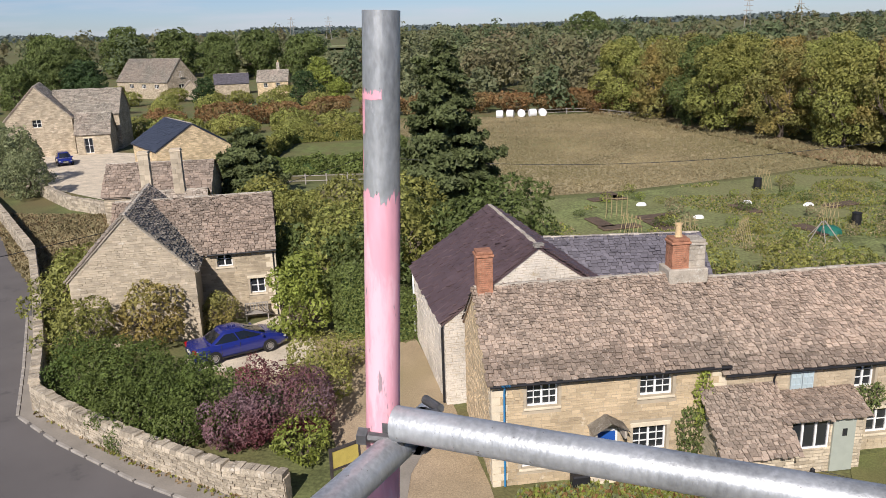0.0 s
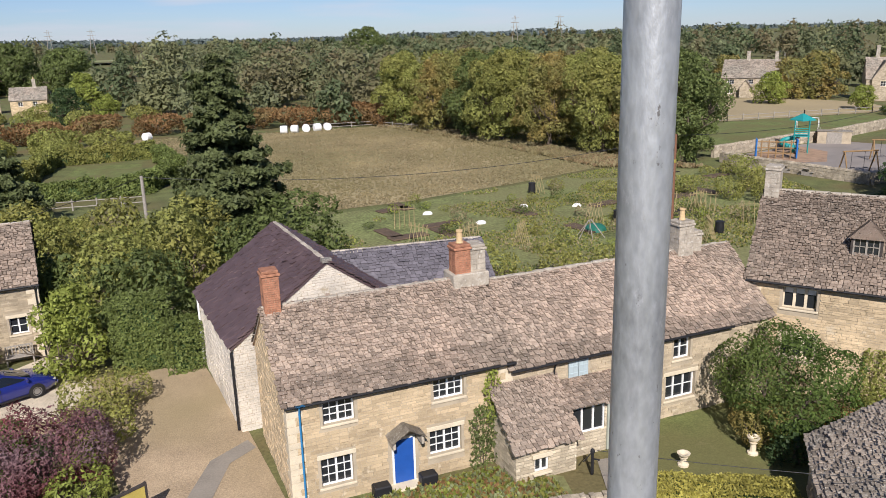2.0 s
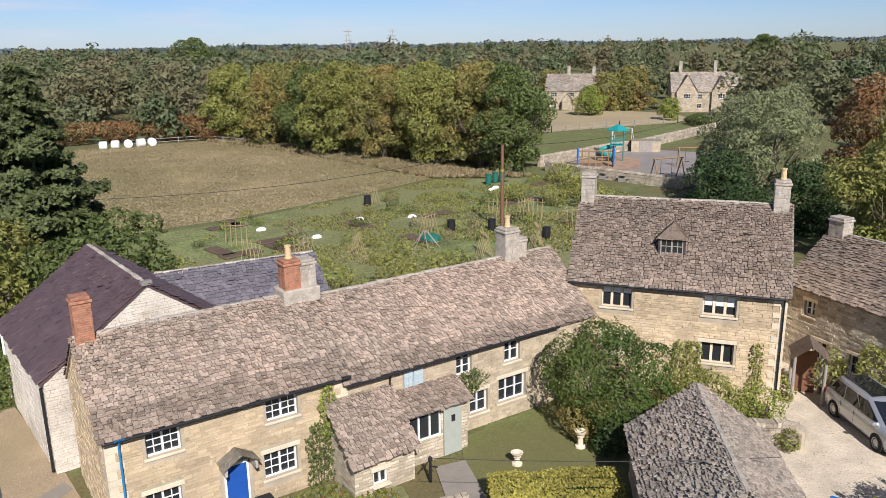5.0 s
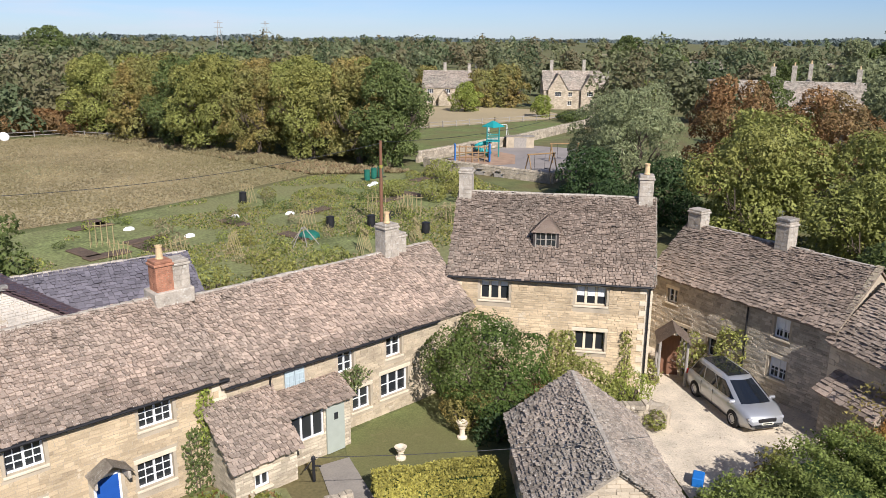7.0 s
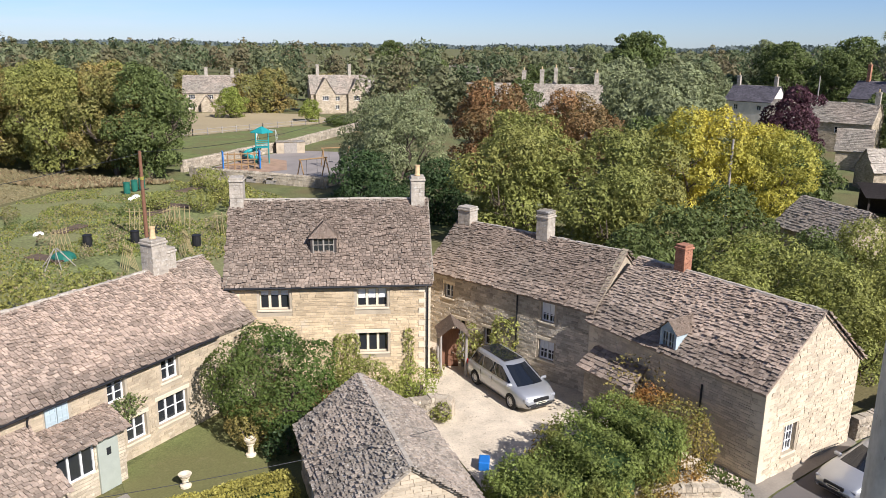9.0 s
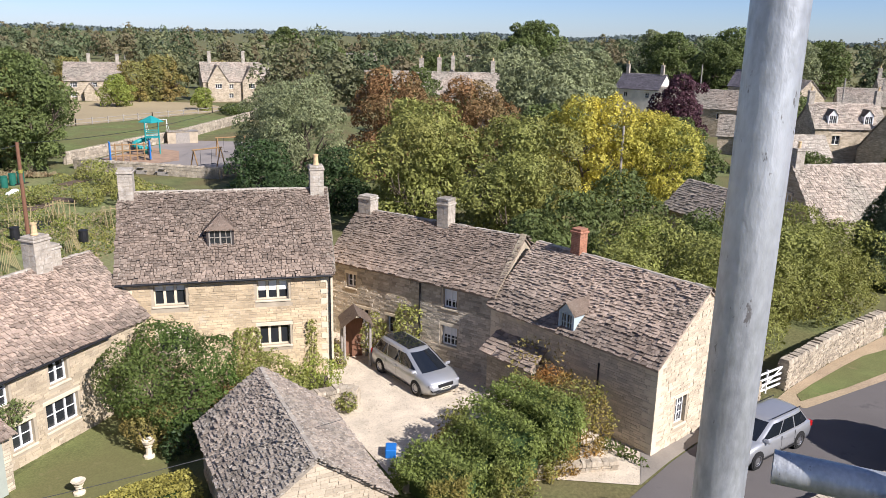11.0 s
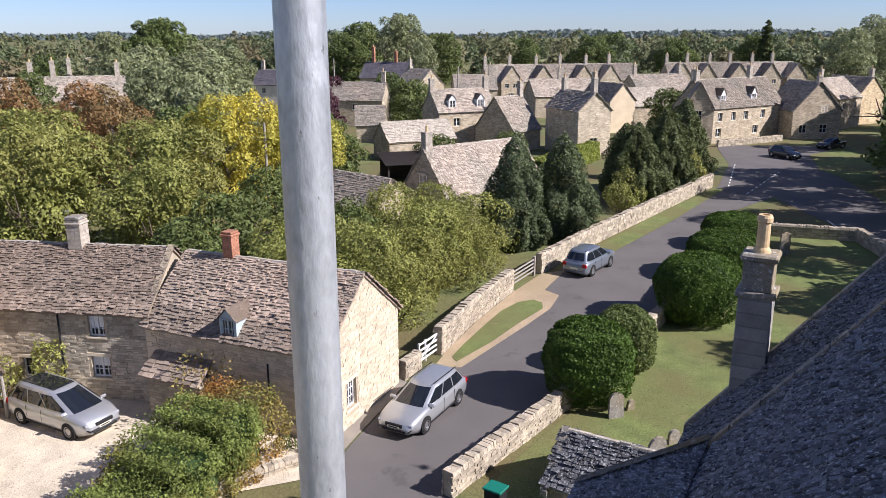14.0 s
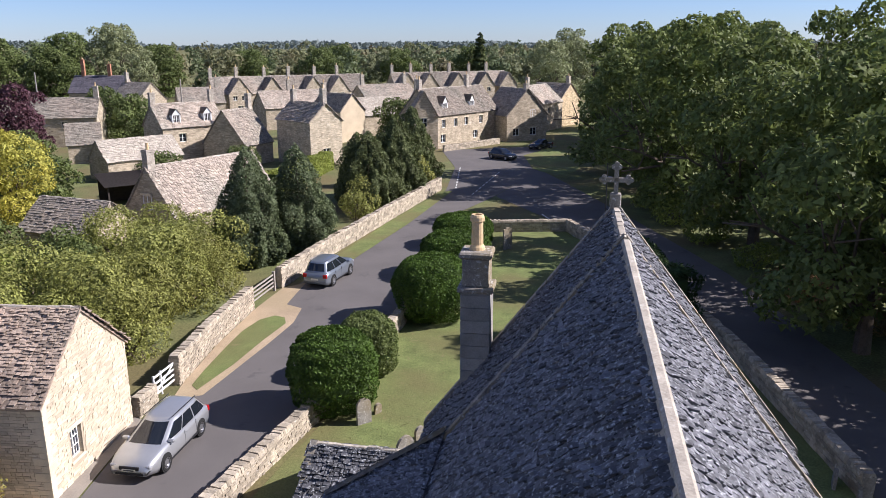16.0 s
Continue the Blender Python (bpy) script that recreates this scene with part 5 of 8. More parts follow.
gh = small_house((61.9, 3.3), -47, 11, 5.9, 2.6, 6.2, "stone house with a big stone slate roof behind conifers", 41, [(0.3, 7.5)], slate=SLATE_GREY, row=0.19, wide=0.26)
window(gh, pose(0, 3.6, 2.9, 0, 0, 270) @ pose(0, -0.03, 0), 1.0, 1.1, 1, 2, WHITE, 2)
small_house((62.6, 14.2), -128, 6.6, 4.6, 2.3, 4.3, "low stone outbuilding with a stone slate roof", 42, row=0.22, wide=0.3)
tall = small_house((108.2, -7.3), -152.8, 8, 4.9, 5.8, 8.0, "tall narrow stone house with a sunlit gable", 43, [(7.6, 9.9), (0.6, 9.6)], right=w2([1.9], 0.9, 1.1, 1.4), stone=STONE_PALE)
dh = small_house((108.6, 7.2), -62, 8.8, 6, 4.9, 7.8, "stone house with two white dormers", 44, [(0.2, 9.3), (8.6, 9.4)], front=w2([2.2, 6.9], 2.9, 1.0, 1.1) + w2([6.0], 0.7, 1.9, 1.1, 3))
for x in (2.2, 6.6):
    dormer(dh, x, 1.15, 0.4, 5.3, 1.15, 7.2, SLATE_GREY, WHITE, 1.2)
small_house((104.6, -3.0), -41, 5.6, 7, 2.8, 7.1, "stone house with a steep lichened roof", 45, [(5.3, 9)])
small_house((96.3, 12.5), -58.4, 9.3, 5, 2.4, 4.6, "garage with a pale tiled roof", 46, slate=RIDGE)
small_house((134.6, 34.2), -95.7, 15.7, 6, 4.6, 7.4, "long stone house below the dark trees", 47, [(15.3, 9.2)], front=w2([4, 10.5], 2.9) + w2([3, 11], 0.8, 1.3))
small_house((113.5, 19.6), -80, 4.2, 4, 2.6, 5.2, "small stone shed with a steep roof", 48)
row_e = small_house((114.1, -30.9), -53, 16.5, 7, 5, 8.8, "stone terrace with white dormers at the junction", 49, [(0.4, 10.2), (12.5, 10.6)], front=w2([1.4, 4.4, 7.2, 11.2], 3.1, 1.0, 1.2) + w2([1.2, 9.6], 0.9, 1.2, 1.2))
for x in (3.2, 10.2):
    dormer(row_e, x, 1.2, 0.7, 5.5, 1.2, 7.7, SLATE_GREY, WHITE, 1.4)
small_house((122.4, -27.7), 175, 8, 4.2, 5, 8.6, "gabled stone house front with a dark roof", 50, [(1, 10.2)], right=w2([1.6], 3.4, 1.0, 1.3))
small_house((127.8, -42.6), -168, 8, 7.7, 4.2, 8.3, "gabled stone wing by the lane", 51, [(7.5, 9.2)], right=w2([4.4], 3.8, 1.0, 1.2) + w2([1.2, 4.5], 0.9, 1.2, 1.2))
small_house((132.3, -55.6), -46.8, 8.7, 7, 5, 8.1, "stone house at the end of the terrace", 52, [(0.5, 9.6)], front=w2([2, 6], 3.2))
small_house((133.7, -14.5), -150, 8, 5, 5.0, 7.6, "pale cream rendered gabled house", 53, [(0.5, 9.2)], stone=CREAM)
small_house((134.3, -22.7), -70, 8, 6, 3.6, 6.4, "pale roofed stone house in the village", 54, slate=RIDGE)
small_house((147.5, -58.5), -150, 8, 6.5, 5, 8, "stone house with a shaded tan gable", 56, [(7.4, 9.4)], stone=STONE_WARM)
terrace_at, terrace_turn = (185.1, 1.2), -73.3
for k in range(3):
    p = pose(*terrace_at, 0, 0, 0, terrace_turn) @ Vector((k * 12.63, 0, 0))
    small_house((p.x, p.y), terrace_turn, 12.63, 8, 4.7, 8.4, "stone house of a gabled terrace", 57 + k, [(0.3, 10.4), (6.3, 10.6)], front=w2([1.2, 10.6], 3, 1.1))
for k, x in enumerate((5.4, 13.1, 23.2, 29.9)):
    p = pose(*terrace_at, 0, 0, 0, terrace_turn) @ Vector((x - 2.6, 3.4, 0))
    small_house((p.x, p.y), terrace_turn - 90, 4.6, 5.2, 4.7, 8.2, "front gable of a gabled terrace", 62 + k, right=w2([0.9, 2.9], 3.3, 1.0, 1.0) + w2([1.9], 0.9, 1.2, 1.2, 3))
far_terrace_at, far_terrace_turn = (201.5, -43.6), -81.6
for k in range(3):
    p = pose(*far_terrace_at, 0, 0, 0, far_terrace_turn) @ Vector((k * 11.12, 0, 0))
    small_house((p.x, p.y), far_terrace_turn, 11.12, 8, 4.7, 8.4, "stone house of the farther gabled terrace", 75 + k, [(0.3, 10.4), (5.6, 10.6)], front=w2([1.2, 9.1], 3, 1.1))
for k, x in enumerate((2.9, 9.1, 17.3, 25.4, 32.2)):
    p = pose(*far_terrace_at, 0, 0, 0, far_terrace_turn) @ Vector((x - 2.6, 3.4, 0))
    small_house((p.x, p.y), far_terrace_turn - 90, 4.6, 5.2, 4.7, 8.2, "front gable of the farther gabled terrace", 80 + k, right=w2([0.9, 2.9], 3.3, 1.0, 1.0) + w2([1.9], 0.9, 1.2, 1.2, 3))
small_house((190, 32), -110, 12, 7, 5.5, 9, "stone house with a red brick stack", 90, [(2, 12.5), (8, 11.5)], stack=BRICK, slate=SLATE_BLUE, front=w2([3, 8], 3.5))
small_house((178, 22), -140, 9, 7, 4.5, 8, "stone house with gables", 91, [(1, 10)], right=w2([2.5], 3.2, 1.2))
small_house((168, 8), -80, 9, 7, 4, 7, "stone house with a pyramid roof", 92, [(8, 9)])
small_house((170, 52), -100, 10, 7, 5, 8, "white rendered house among trees", 93, [(1, 10), (9, 10)], stone=RENDER, slate=SLATE_BLUE, front=w2([2, 7], 3.2))
small_house((150, -8), -75, 12, 8, 4, 7, "stone house among the village roofs", 94, [(6, 9)])
small_house((155, -28), -70, 12, 8, 4.5, 7.6, "stone house among the village roofs", 95, [(1, 9.6), (11, 9.6)])
# beyond the playground
fa = small_house((109, 154), -42, 11.5, 7, 4.3, 8.0, "wide stone house with a porch beyond the paddock", 100, [(5, 9.9), (10.8, 9.7)], front=w2([1.2, 5.2, 8.8], 2.9, 1.4, 1.0, 3) + w2([1.2, 8.8], 0.8, 1.2), pots=0)
fb = small_house((126.5, 131), -38, 15, 8, 4.4, 8.4, "gabled stone house beyond the playground", 101, [(2.0, 10.8), (9.4, 10.9)], front=w2([5.6, 12.6], 2.8) + w2([5.5, 12.5], 0.8), right=w2([3.2], 3.4, 1.2, 1.0, 3), pots=0)


def front_gable(O, turn, s, proj, L, D, eave, ridge, label, seed):
    """A gabled bay that stands out of a front by proj, at s along it."""
    p = pose(O[0], O[1], 0, 0, 0, turn) @ Vector((s, L - proj, 0))
    return small_house((p.x, p.y), turn - 90, L, D, eave, ridge, label, seed, right=w2([D / 2 - 0.7], 2.9, 1.4, 1.0, 3) if ridge > 5 else ())


front_gable((126.5, 131), -38, 1.0, 0.8, 5, 4.4, 4.4, 7.9, "front gable of the stone house", 102)
front_gable((126.5, 131), -38, 8.4, 0.8, 5, 4.0, 4.4, 7.7, "second front gable of the stone house", 108)
front_gable((109, 154), -42, 4.0, 1.6, 2.4, 2.4, 2.2, 3.8, "small gabled porch of the wide stone house", 109)
fm = small_house((112, 68), -62, 14, 8, 5.5, 9.2, "stone manor with tall stacks among trees", 103, [(1, 11.4), (4, 11.6), (13, 11.2)], front=w2([3, 8, 12], 3.4), stone=STONE)
small_house((126, 72), -150, 10, 6, 5.5, 9.4, "gabled wing of the stone manor", 104, [(5, 11.8)])
small_house((150, 104), -50, 22, 8, 4.4, 7, "long low stone house among trees", 105, [(4, 9), (14, 9)])
small_house((236, 190), -45, 26, 9, 5, 8, "distant pale stone house", 106, [(4, 10)])
small_house((250, 130), -50, 22, 9, 5, 8.5, "distant pale stone house", 107, [(4, 10), (14, 10)], stone=RENDER)
# left side
fl = small_house((-60.8, 112.8), -68, 11, 8, 5, 9.2, "tall stone barn house with a stone slate roof", 110, right=w2([3.2], 4.2 - 0.3, 1.1, 1.0))
small_house((-53.5, 108.5), 8, 9.0, 6.5, 5.0, 8.2, "stone house range with a stone slate roof", 111)
small_house((-48.6, 104.4), 10, 4.4, 4, 2.8, 5.4, "stone outshot with a brown stone slate roof", 112, front=w2([1.0], 0.2, 1.1, 2.0))
small_house((-36.4, 92.5), -55, 9.5, 8.4, 3, 5.6, "barn with a dark blue slate roof and a stone gable", 113, slate=SLATE_NAVY, stone=STONE_WARM)
sb = small_house((-27.4, 62), 5, 8.5, 5, 2.7, 4.9, "old stone outbuilding with a sagging stone slate roof", 114, slate=SLATE)
small_house((-21.6, 52.6), 8, 5, 3.6, 2.6, 4.4, "stone lean-to with two stone stacks", 115, [(1.0, 7.3), (3.2, 7.4)], pots=0, stack=BLOCK_PALE)
ff = small_house((-82.9, 206.0), -35.2, 20.7, 9, 4.2, 9.6, "large stone farmhouse with a wide slate roof", 116, front=w2([5.2, 10.3, 15.5], 2.6, 1.8, 1.0, 3), right=w2([3.8], 5.2, 1.2, 1.4) + w2([3.4], 2.2, 1.6, 1.3))
front_gable((-61.3, 190.4), 20, 0, 0, 4, 4.0, 2.4, 4.6, "small gabled porch of the farmhouse", 117)
small_house((-57.3, 204.1), 14, 8.6, 5, 2.8, 5.2, "low farm shed with a grey roof", 118, slate=SLATE_BLUE)
small_house((-44.3, 195.0), 4, 7.5, 6, 3.6, 6.2, "small stone house beside the fields", 119, [(5, 8)], front=w2([1.6, 4.6], 2.2), right=w2([2.4], 2.2), stone=STONE_WARM)
small_house((14, 250), -10, 46, 9, 2.2, 4.6, "long pale farm building in the distance", 120, slate=RIDGE)

# ---- church ----
CD = Vector((0.907, -0.421, 0))
church = house("church", "church nave with steep lichened stone slate roof", (15.65 + 0.421 * 4.9, -8.9 + 0.907 * 4.9), math.degrees(math.atan2(0.421, -0.907)), 11.6, 9.8, 4.6, 11.0, STONE_GREY, SLATE_CHURCH,
               seed=130, nearest=300, row=0.14, wide=0.2, quoins=False, over=0.3)
chancel = house("chancel", "church chancel end with a stone slate roof", (18.78 + 0.421 * 4.7, -10.31 + 0.907 * 4.7), math.degrees(math.atan2(0.421, -0.907)), 3.4, 9.4, 4.8, 11.0, STONE_GREY, SLATE_CHURCH,
                seed=131, row=0.14, wide=0.2, quoins=False, over=0.3)


def gable_coping(parent, x, D, eave, ridge, w=0.26, up=0.2):
    for y0, y1 in ((-0.35, D / 2), (D + 0.35, D / 2)):
        n = 9
        for k in range(n):
            f0, f1 = k / n, (k + 1) / n - 0.006
            za, zb = eave - 0.35 + (ridge - eave + 0.35) * f0, eave - 0.35 + (ridge - eave + 0.35) * f1
            ya, yb = y0 + (y1 - y0) * f0, y0 + (y1 - y0) * f1
            v = [(x + sx * w / 2, yy, zz + dz) for dz in (-0.1, up) for sx, yy, zz in ((-1, ya, za), (1, ya, za), (1, yb, zb), (-1, yb, zb))]
            link_mesh("coping_stone", v, [(4, 5, 6, 7), (0, 1, 5, 4), (1, 2, 6, 5), (2, 3, 7, 6), (3, 0, 4, 7)], COPING, parent)


gable_coping(church, 0.0, 9.8, 4.6, 11.0)
gable_coping(chancel, -0.1, 9.4, 4.8, 11.0)
# ridge capping of the nave
part("ridge_cap", cube(0.2, 4.81, 10.98, 11.5, 4.99, 11.12, bevel=0.04), RIDGE, church, "pale ridge capping with lichen")
# north aisle with its lower slope
aisle = thing("church_aisle", church.matrix_world @ pose(0, 0, 0), "north aisle with a shallower lichened slate roof", "aisle")
al = math.hypot(2.9, 1.9)
adeck = link_mesh("roof", [(0, -1.9, 4.2), (11.6, -1.9, 4.2), (11.6, 1.0, 6.1), (0, 1.0, 6.1), (0, -1.9, 4.1), (11.6, -1.9, 4.1), (11.6, 1.0, 6.0), (0, 1.0, 6.0)], [(0, 1, 2, 3), (4, 7, 6, 5), (0, 4, 5, 1), (1, 5, 6, 2), (0, 3, 7, 4)], SLATE_CHURCH, aisle)
tagged(boxes_mesh("slates", slates((0, -1.9, 4.2), (1, 0, 0), (0, 2.9 / al, 1.9 / al), 11.6, al, 0.14, 0.2, 133), SLATE_CHURCH, adeck), kind="stuff")
part("wall", cube(0.02, -1.6, 0, 11.5, 0, 4.1), STONE_GREY, aisle)
bm = bmesh.new()
bm.faces.new([bm.verts.new(v) for v in ((-0.17, -2.1, 4.25), (0.17, -2.1, 4.25), (0.17, 1.0, 6.3), (-0.17, 1.0, 6.3))])
bmesh.ops.solidify(bm, geom=list(bm.faces), thickness=0.3)
part("coping", bm, COPING, aisle)
# gable cross
cross = thing("gable_cross", pose(18.9, -10.35, 11.1, 0, 0, -25), "lichened stone cross on the chancel gable", "cross")
bm = bmesh.new()
box(bm, -0.14, -0.14, -0.05, 0.14, 0.14, 0.3, bevel=0.03)
box(bm, -0.055, -0.055, 0.25, 0.055, 0.055, 0.95)
box(bm, -0.055, -0.3, 0.58, 0.055, 0.3, 0.69)
for y, z in ((0.3, 0.635), (-0.3, 0.635), (0, 0.97)):
    for dy, dz in ((0.07, 0), (-0.07, 0), (0, 0.07), (0, -0.05)):
        tube(bm, (-0.05, y + dy, z + dz), (0.05, y + dy, z + dz), 0.065, seg=8)
part("cross", bm, COPING, cross)
# chimney pier against the chancel
pier = thing("church_chimney", pose(20.3, -7.1, 0, 0, 0, -25), "tall grey ashlar church chimney with a clay pot", "chimney")
ASHLAR = material("grey ashlar", (0.30, 0.285, 0.26), rough=0.9, var=0.25, scale=2, bump=0.006, fine=30, obj=0.16)
items, z, k = [], 0.0, 0
while z < 8.7:
    e = min(z + 0.36, 8.7)
    m = 0.1 if k % 2 else -0.12
    items += [(-0.42, -0.4, z, m, 0.4, e - 0.012), (m + 0.012, -0.4, z, 0.42, 0.4, e - 0.012)]
    z, k = e, k + 1
shaft = part("shaft", cube(-0.38, -0.36, 0, 0.38, 0.36, 8.7), MORTAR, pier)
pieces("block", items, ASHLAR, shaft)
bm = bmesh.new()
box(bm, -0.5, -0.48, 8.7, 0.5, 0.48, 8.85, bevel=0.03)
box(bm, -0.38, -0.36, 8.85, 0.38, 0.36, 9.62, bevel=0.02)
box(bm, -0.46, -0.44, 9.62, 0.46, 0.44, 9.8, bevel=0.05)
part("cap", bm, COPING, pier)
pot = part("chimney_pot", lathe([(0.22, 0), (0.2, 0.08), (0.16, 0.14), (0.15, 0.75), (0.19, 0.78), (0.19, 0.88), (0.16, 0.95), (0.11, 0.95), (0.11, 0.8)], 16), POT, pier)
pot.location = (0, 0, 9.8)
vest = house("vestry", "low vestry with a dark lichened slate roof", (23.9, -2.3), -117, 4.0, 3.0, 0.95, 2.1, STONE_GREY, SLATE_CHURCH, seed=132, row=0.16, wide=0.22, quoins=False)
gable_coping(vest, 0.0, 3.0, 0.95, 2.1, 0.24, 0.14)
# tower behind the scaffold
tower = thing("church_tower", pose(-3.2, -4.6, 0, 0, 0, -25), "square stone church tower beside the scaffold", "tower")
part("wall", cube(-2.2, -2.2, 0, 2.2, 2.2, 13.6), STONE_GREY, tower)

# ---- scaffold ----
scaf = thing("scaffold", pose(0, 0, 0), "galvanised scaffold of upright tubes, rails and couplers", "scaffold")
POLES = ((-0.122, 1.021), (0.662, 0.680), (1.483, -0.008), (1.831, -0.220))


def scaffold_tube(name, p, q, mat=None, label=""):
    bm = bmesh.new()
    p, q = Vector(p), Vector(q)
    turn = (q - p).to_track_quat("Z", "Y").to_matrix().to_4x4()
    n = 28
    prof = [(0.0242, 0), (0.0242, (q - p).length), (0.0205, (q - p).length), (0.0205, 0)]
    rings = [[bm.verts.new(Matrix.Translation(p) @ turn @ Vector((r * math.cos(a), r * math.sin(a), z))) for a in np.linspace(0, 2 * math.pi, n, endpoint=False)] for r, z in prof]
    for a, b in zip(rings, rings[1:] + rings[:1]):
        for k in range(n):
            f = bm.faces.new((a[k], a[(k + 1) % n], b[(k + 1) % n], b[k]))
            f.smooth = True
    for a in rings:
        for k in range(n):
            e = bm.edges.get((a[k], a[(k + 1) % n]))
            e.smooth = False
    return part(name, bm, mat or GALV, scaf, label)


def coupler(x, y, z, angle):
    bm = bmesh.new()
    for rot in (pose(0, 0, 0), pose(0.0, 0.05, 0.0, 0, 90, 0)):
        made = bmesh.ops.create_cone(bm, cap_ends=False, segments=18, radius1=0.0315, radius2=0.0315, depth=0.05)["verts"]
        bmesh.ops.transform(bm, verts=made, matrix=rot)
    box(bm, -0.02, 0.02, -0.025, 0.02, 0.035, 0.025, bevel=0.004)
    for px in (0.036, -0.036):
        tube(bm, (px, -0.03, 0.0), (px, 0.035, 0.0), 0.009, seg=8)
        tube(bm, (px, -0.045, 0.0), (px, -0.028, 0.0), 0.016, seg=6)
        tube(bm, (px, 0.05, 0.04), (px * 0.2, 0.085, 0.04), 0.008, seg=8)
    bmesh.ops.solidify(bm, geom=[f for f in bm.faces if len(f.verts) == 4], thickness=0.0)
    c = part("coupler", bm, COUPLER, scaf, "dull steel swivel coupler with bolts")
    c.matrix_local = pose(x, y, z, 0, 0, angle) @ Matrix.Diagonal((0.86, 0.86, 0.86, 1))


def leaning(z):
    return Vector((POLES[0][0] + 0.0475 * (z - 14.7), POLES[0][1], z))


def paint(z0, z1, a0, a1, ragged, label, seed):
    """Brushed paint on the leaning upright: a thin skin with an uneven upper edge."""
    rnd = random.Random(seed)
    bm = bmesh.new()
    n = 64
    cols = []
    top = 0.0
    for k in range(n + 1):
        a = a0 + (a1 - a0) * k / n
        top = 0.6 * top + 0.4 * rnd.gauss(0, ragged) if k % 3 else rnd.gauss(0, ragged)
        cols.append([bm.verts.new(leaning(z) + Vector((0.0245 * math.cos(a), 0.0245 * math.sin(a), 0))) for z in (z0 - abs(top) * 0.5, z1 + top)])
    for p, q in zip(cols, cols[1:]):
        bm.faces.new((p[0], q[0], q[1], p[1])).smooth = True
    part("paint_band", bm, PINK, scaf, label)


scaffold_tube("upright", leaning(0.0), leaning(15.02))
paint(13.6, 14.792, 0, 2 * math.pi, 0.009, "flaking pink marker paint", 3)
paint(14.913, 14.922, -2.9, -1.5, 0.003, "short stroke of pink paint", 4)
paint(14.87, 14.915, -2.95, -2.55, 0.008, "run of pink paint", 5)
paint(14.82, 14.85, -2.9, -2.75, 0.01, "run of pink paint", 6)
for x, y in POLES[1:]:
    scaffold_tube("upright", (x, y, 0.0), (x, y, 17.5))
A0 = Vector((*POLES[0], 14.46))
scaffold_tube("rail", (-0.112, 0.965, 14.478), (0.748, 0.612, 14.478))
tr = Vector((-0.49, -0.87, 0))
scaffold_tube("transom", A0 + Vector((0.055, 0.07, -0.04)), A0 + tr * 1.6 + Vector((0.04, 0.0, -0.04)))
coupler(POLES[0][0], POLES[0][1], 14.44, 255)
C0 = Vector((*POLES[3], 14.435))
scaffold_tube("rail", C0 + Vector((0.03, 0.19, 0)), C0 + Vector((0.055, -0.07, 0)))
coupler(POLES[3][0], POLES[3][1], 14.435, 245)
coupler(POLES[3][0], POLES[3][1], 14.37, 65)
bm = bmesh.new()
for k in range(5):
    box(bm, -2.2 + k * 0.235, -2.0, 13.16, -1.975 + k * 0.235, 1.2, 13.2)
pl = part("board", bm, OLDWOOD, scaf)
pl.matrix_local = pose(0.9, -0.2, 0, 0, 0, -35)


# ---- trees, hedges and shrubs ----
def grove(kind, spots, seed=1, **k):
    """One tree and its turned copies at (x, y, scale)."""
    x, y, s = spots[0]
    first = kind(x=x, y=y, seed=seed, **k)
    first.scale = (s, s, s)
    rnd = random.Random(seed)
    for x, y, s in spots[1:]:
        c = copy_thing(first, pose(x, y, 0, 0, 0, rnd.uniform(0, 360)))
        c.scale = (s * rnd.uniform(0.92, 1.1), s * rnd.uniform(0.92, 1.1), s)
    return first


WOOD = "trees of the wood beside the meadow"
grove(tree, [(31, 133, 1), (39, 106, 1), (47, 90.5, 0.98), (46, 120, 1.02), (52, 104, 1), (58, 94.5, 1), (56, 112, 1), (40, 142, 1)], 3, name="oak", h=12.6, r=5.8, mat=LEAF_MID, label="broad tree with dull green turning leaves", leaf=0.24, dens=190, low=0.1, group=WOOD)
grove(tree, [(35, 122, 1), (43, 98, 0.95), (50.5, 84.5, 1), (42, 130, 1.05), (57, 97, 1.05), (51, 116, 1), (60.5, 102, 1)], 4, name="field_maple", h=12.2, r=5.4, mat=LEAF_AUTUMN, label="tree turning orange brown in early autumn", leaf=0.24, dens=190, low=0.1, group=WOOD)
grove(tree, [(52, 80.4, 1), (38, 113.5, 1), (56, 88, 1.0), (33, 141, 1), (47, 128, 1)], 5, name="ash", h=12.6, r=5.2, mat=LEAF, label="full green tree at the wood's edge", leaf=0.23, dens=220, low=0.08, group=WOOD)
grove(shrub, [(27, 137, 1), (24, 141, 1.1), (20, 140, 0.9), (14, 141, 1), (6, 142, 1), (-2, 141, 1.1), (-10, 141, 1), (-20, 139, 1.1), (-28, 136, 1), (-36, 132, 1.1), (-44, 128, 1)], 6, name="hedgerow_bush", h=3.6, r=4.2, mat=LEAF_RUST, label="rusty hedgerow bush along the meadow", leaf=0.26, dens=130, group="far hedgerow")
grove(shrub, [(-24, 128, 1), (-32, 122, 1), (-40, 119, 1.1), (-16, 126, 0.9), (-47, 122, 1), (-22, 118, 0.8)], 7, name="hedgerow_bush", h=3.2, r=4.0, mat=LEAF_MID, label="green hedgerow bush beyond the gardens", leaf=0.26, dens=130, group="far hedgerow")
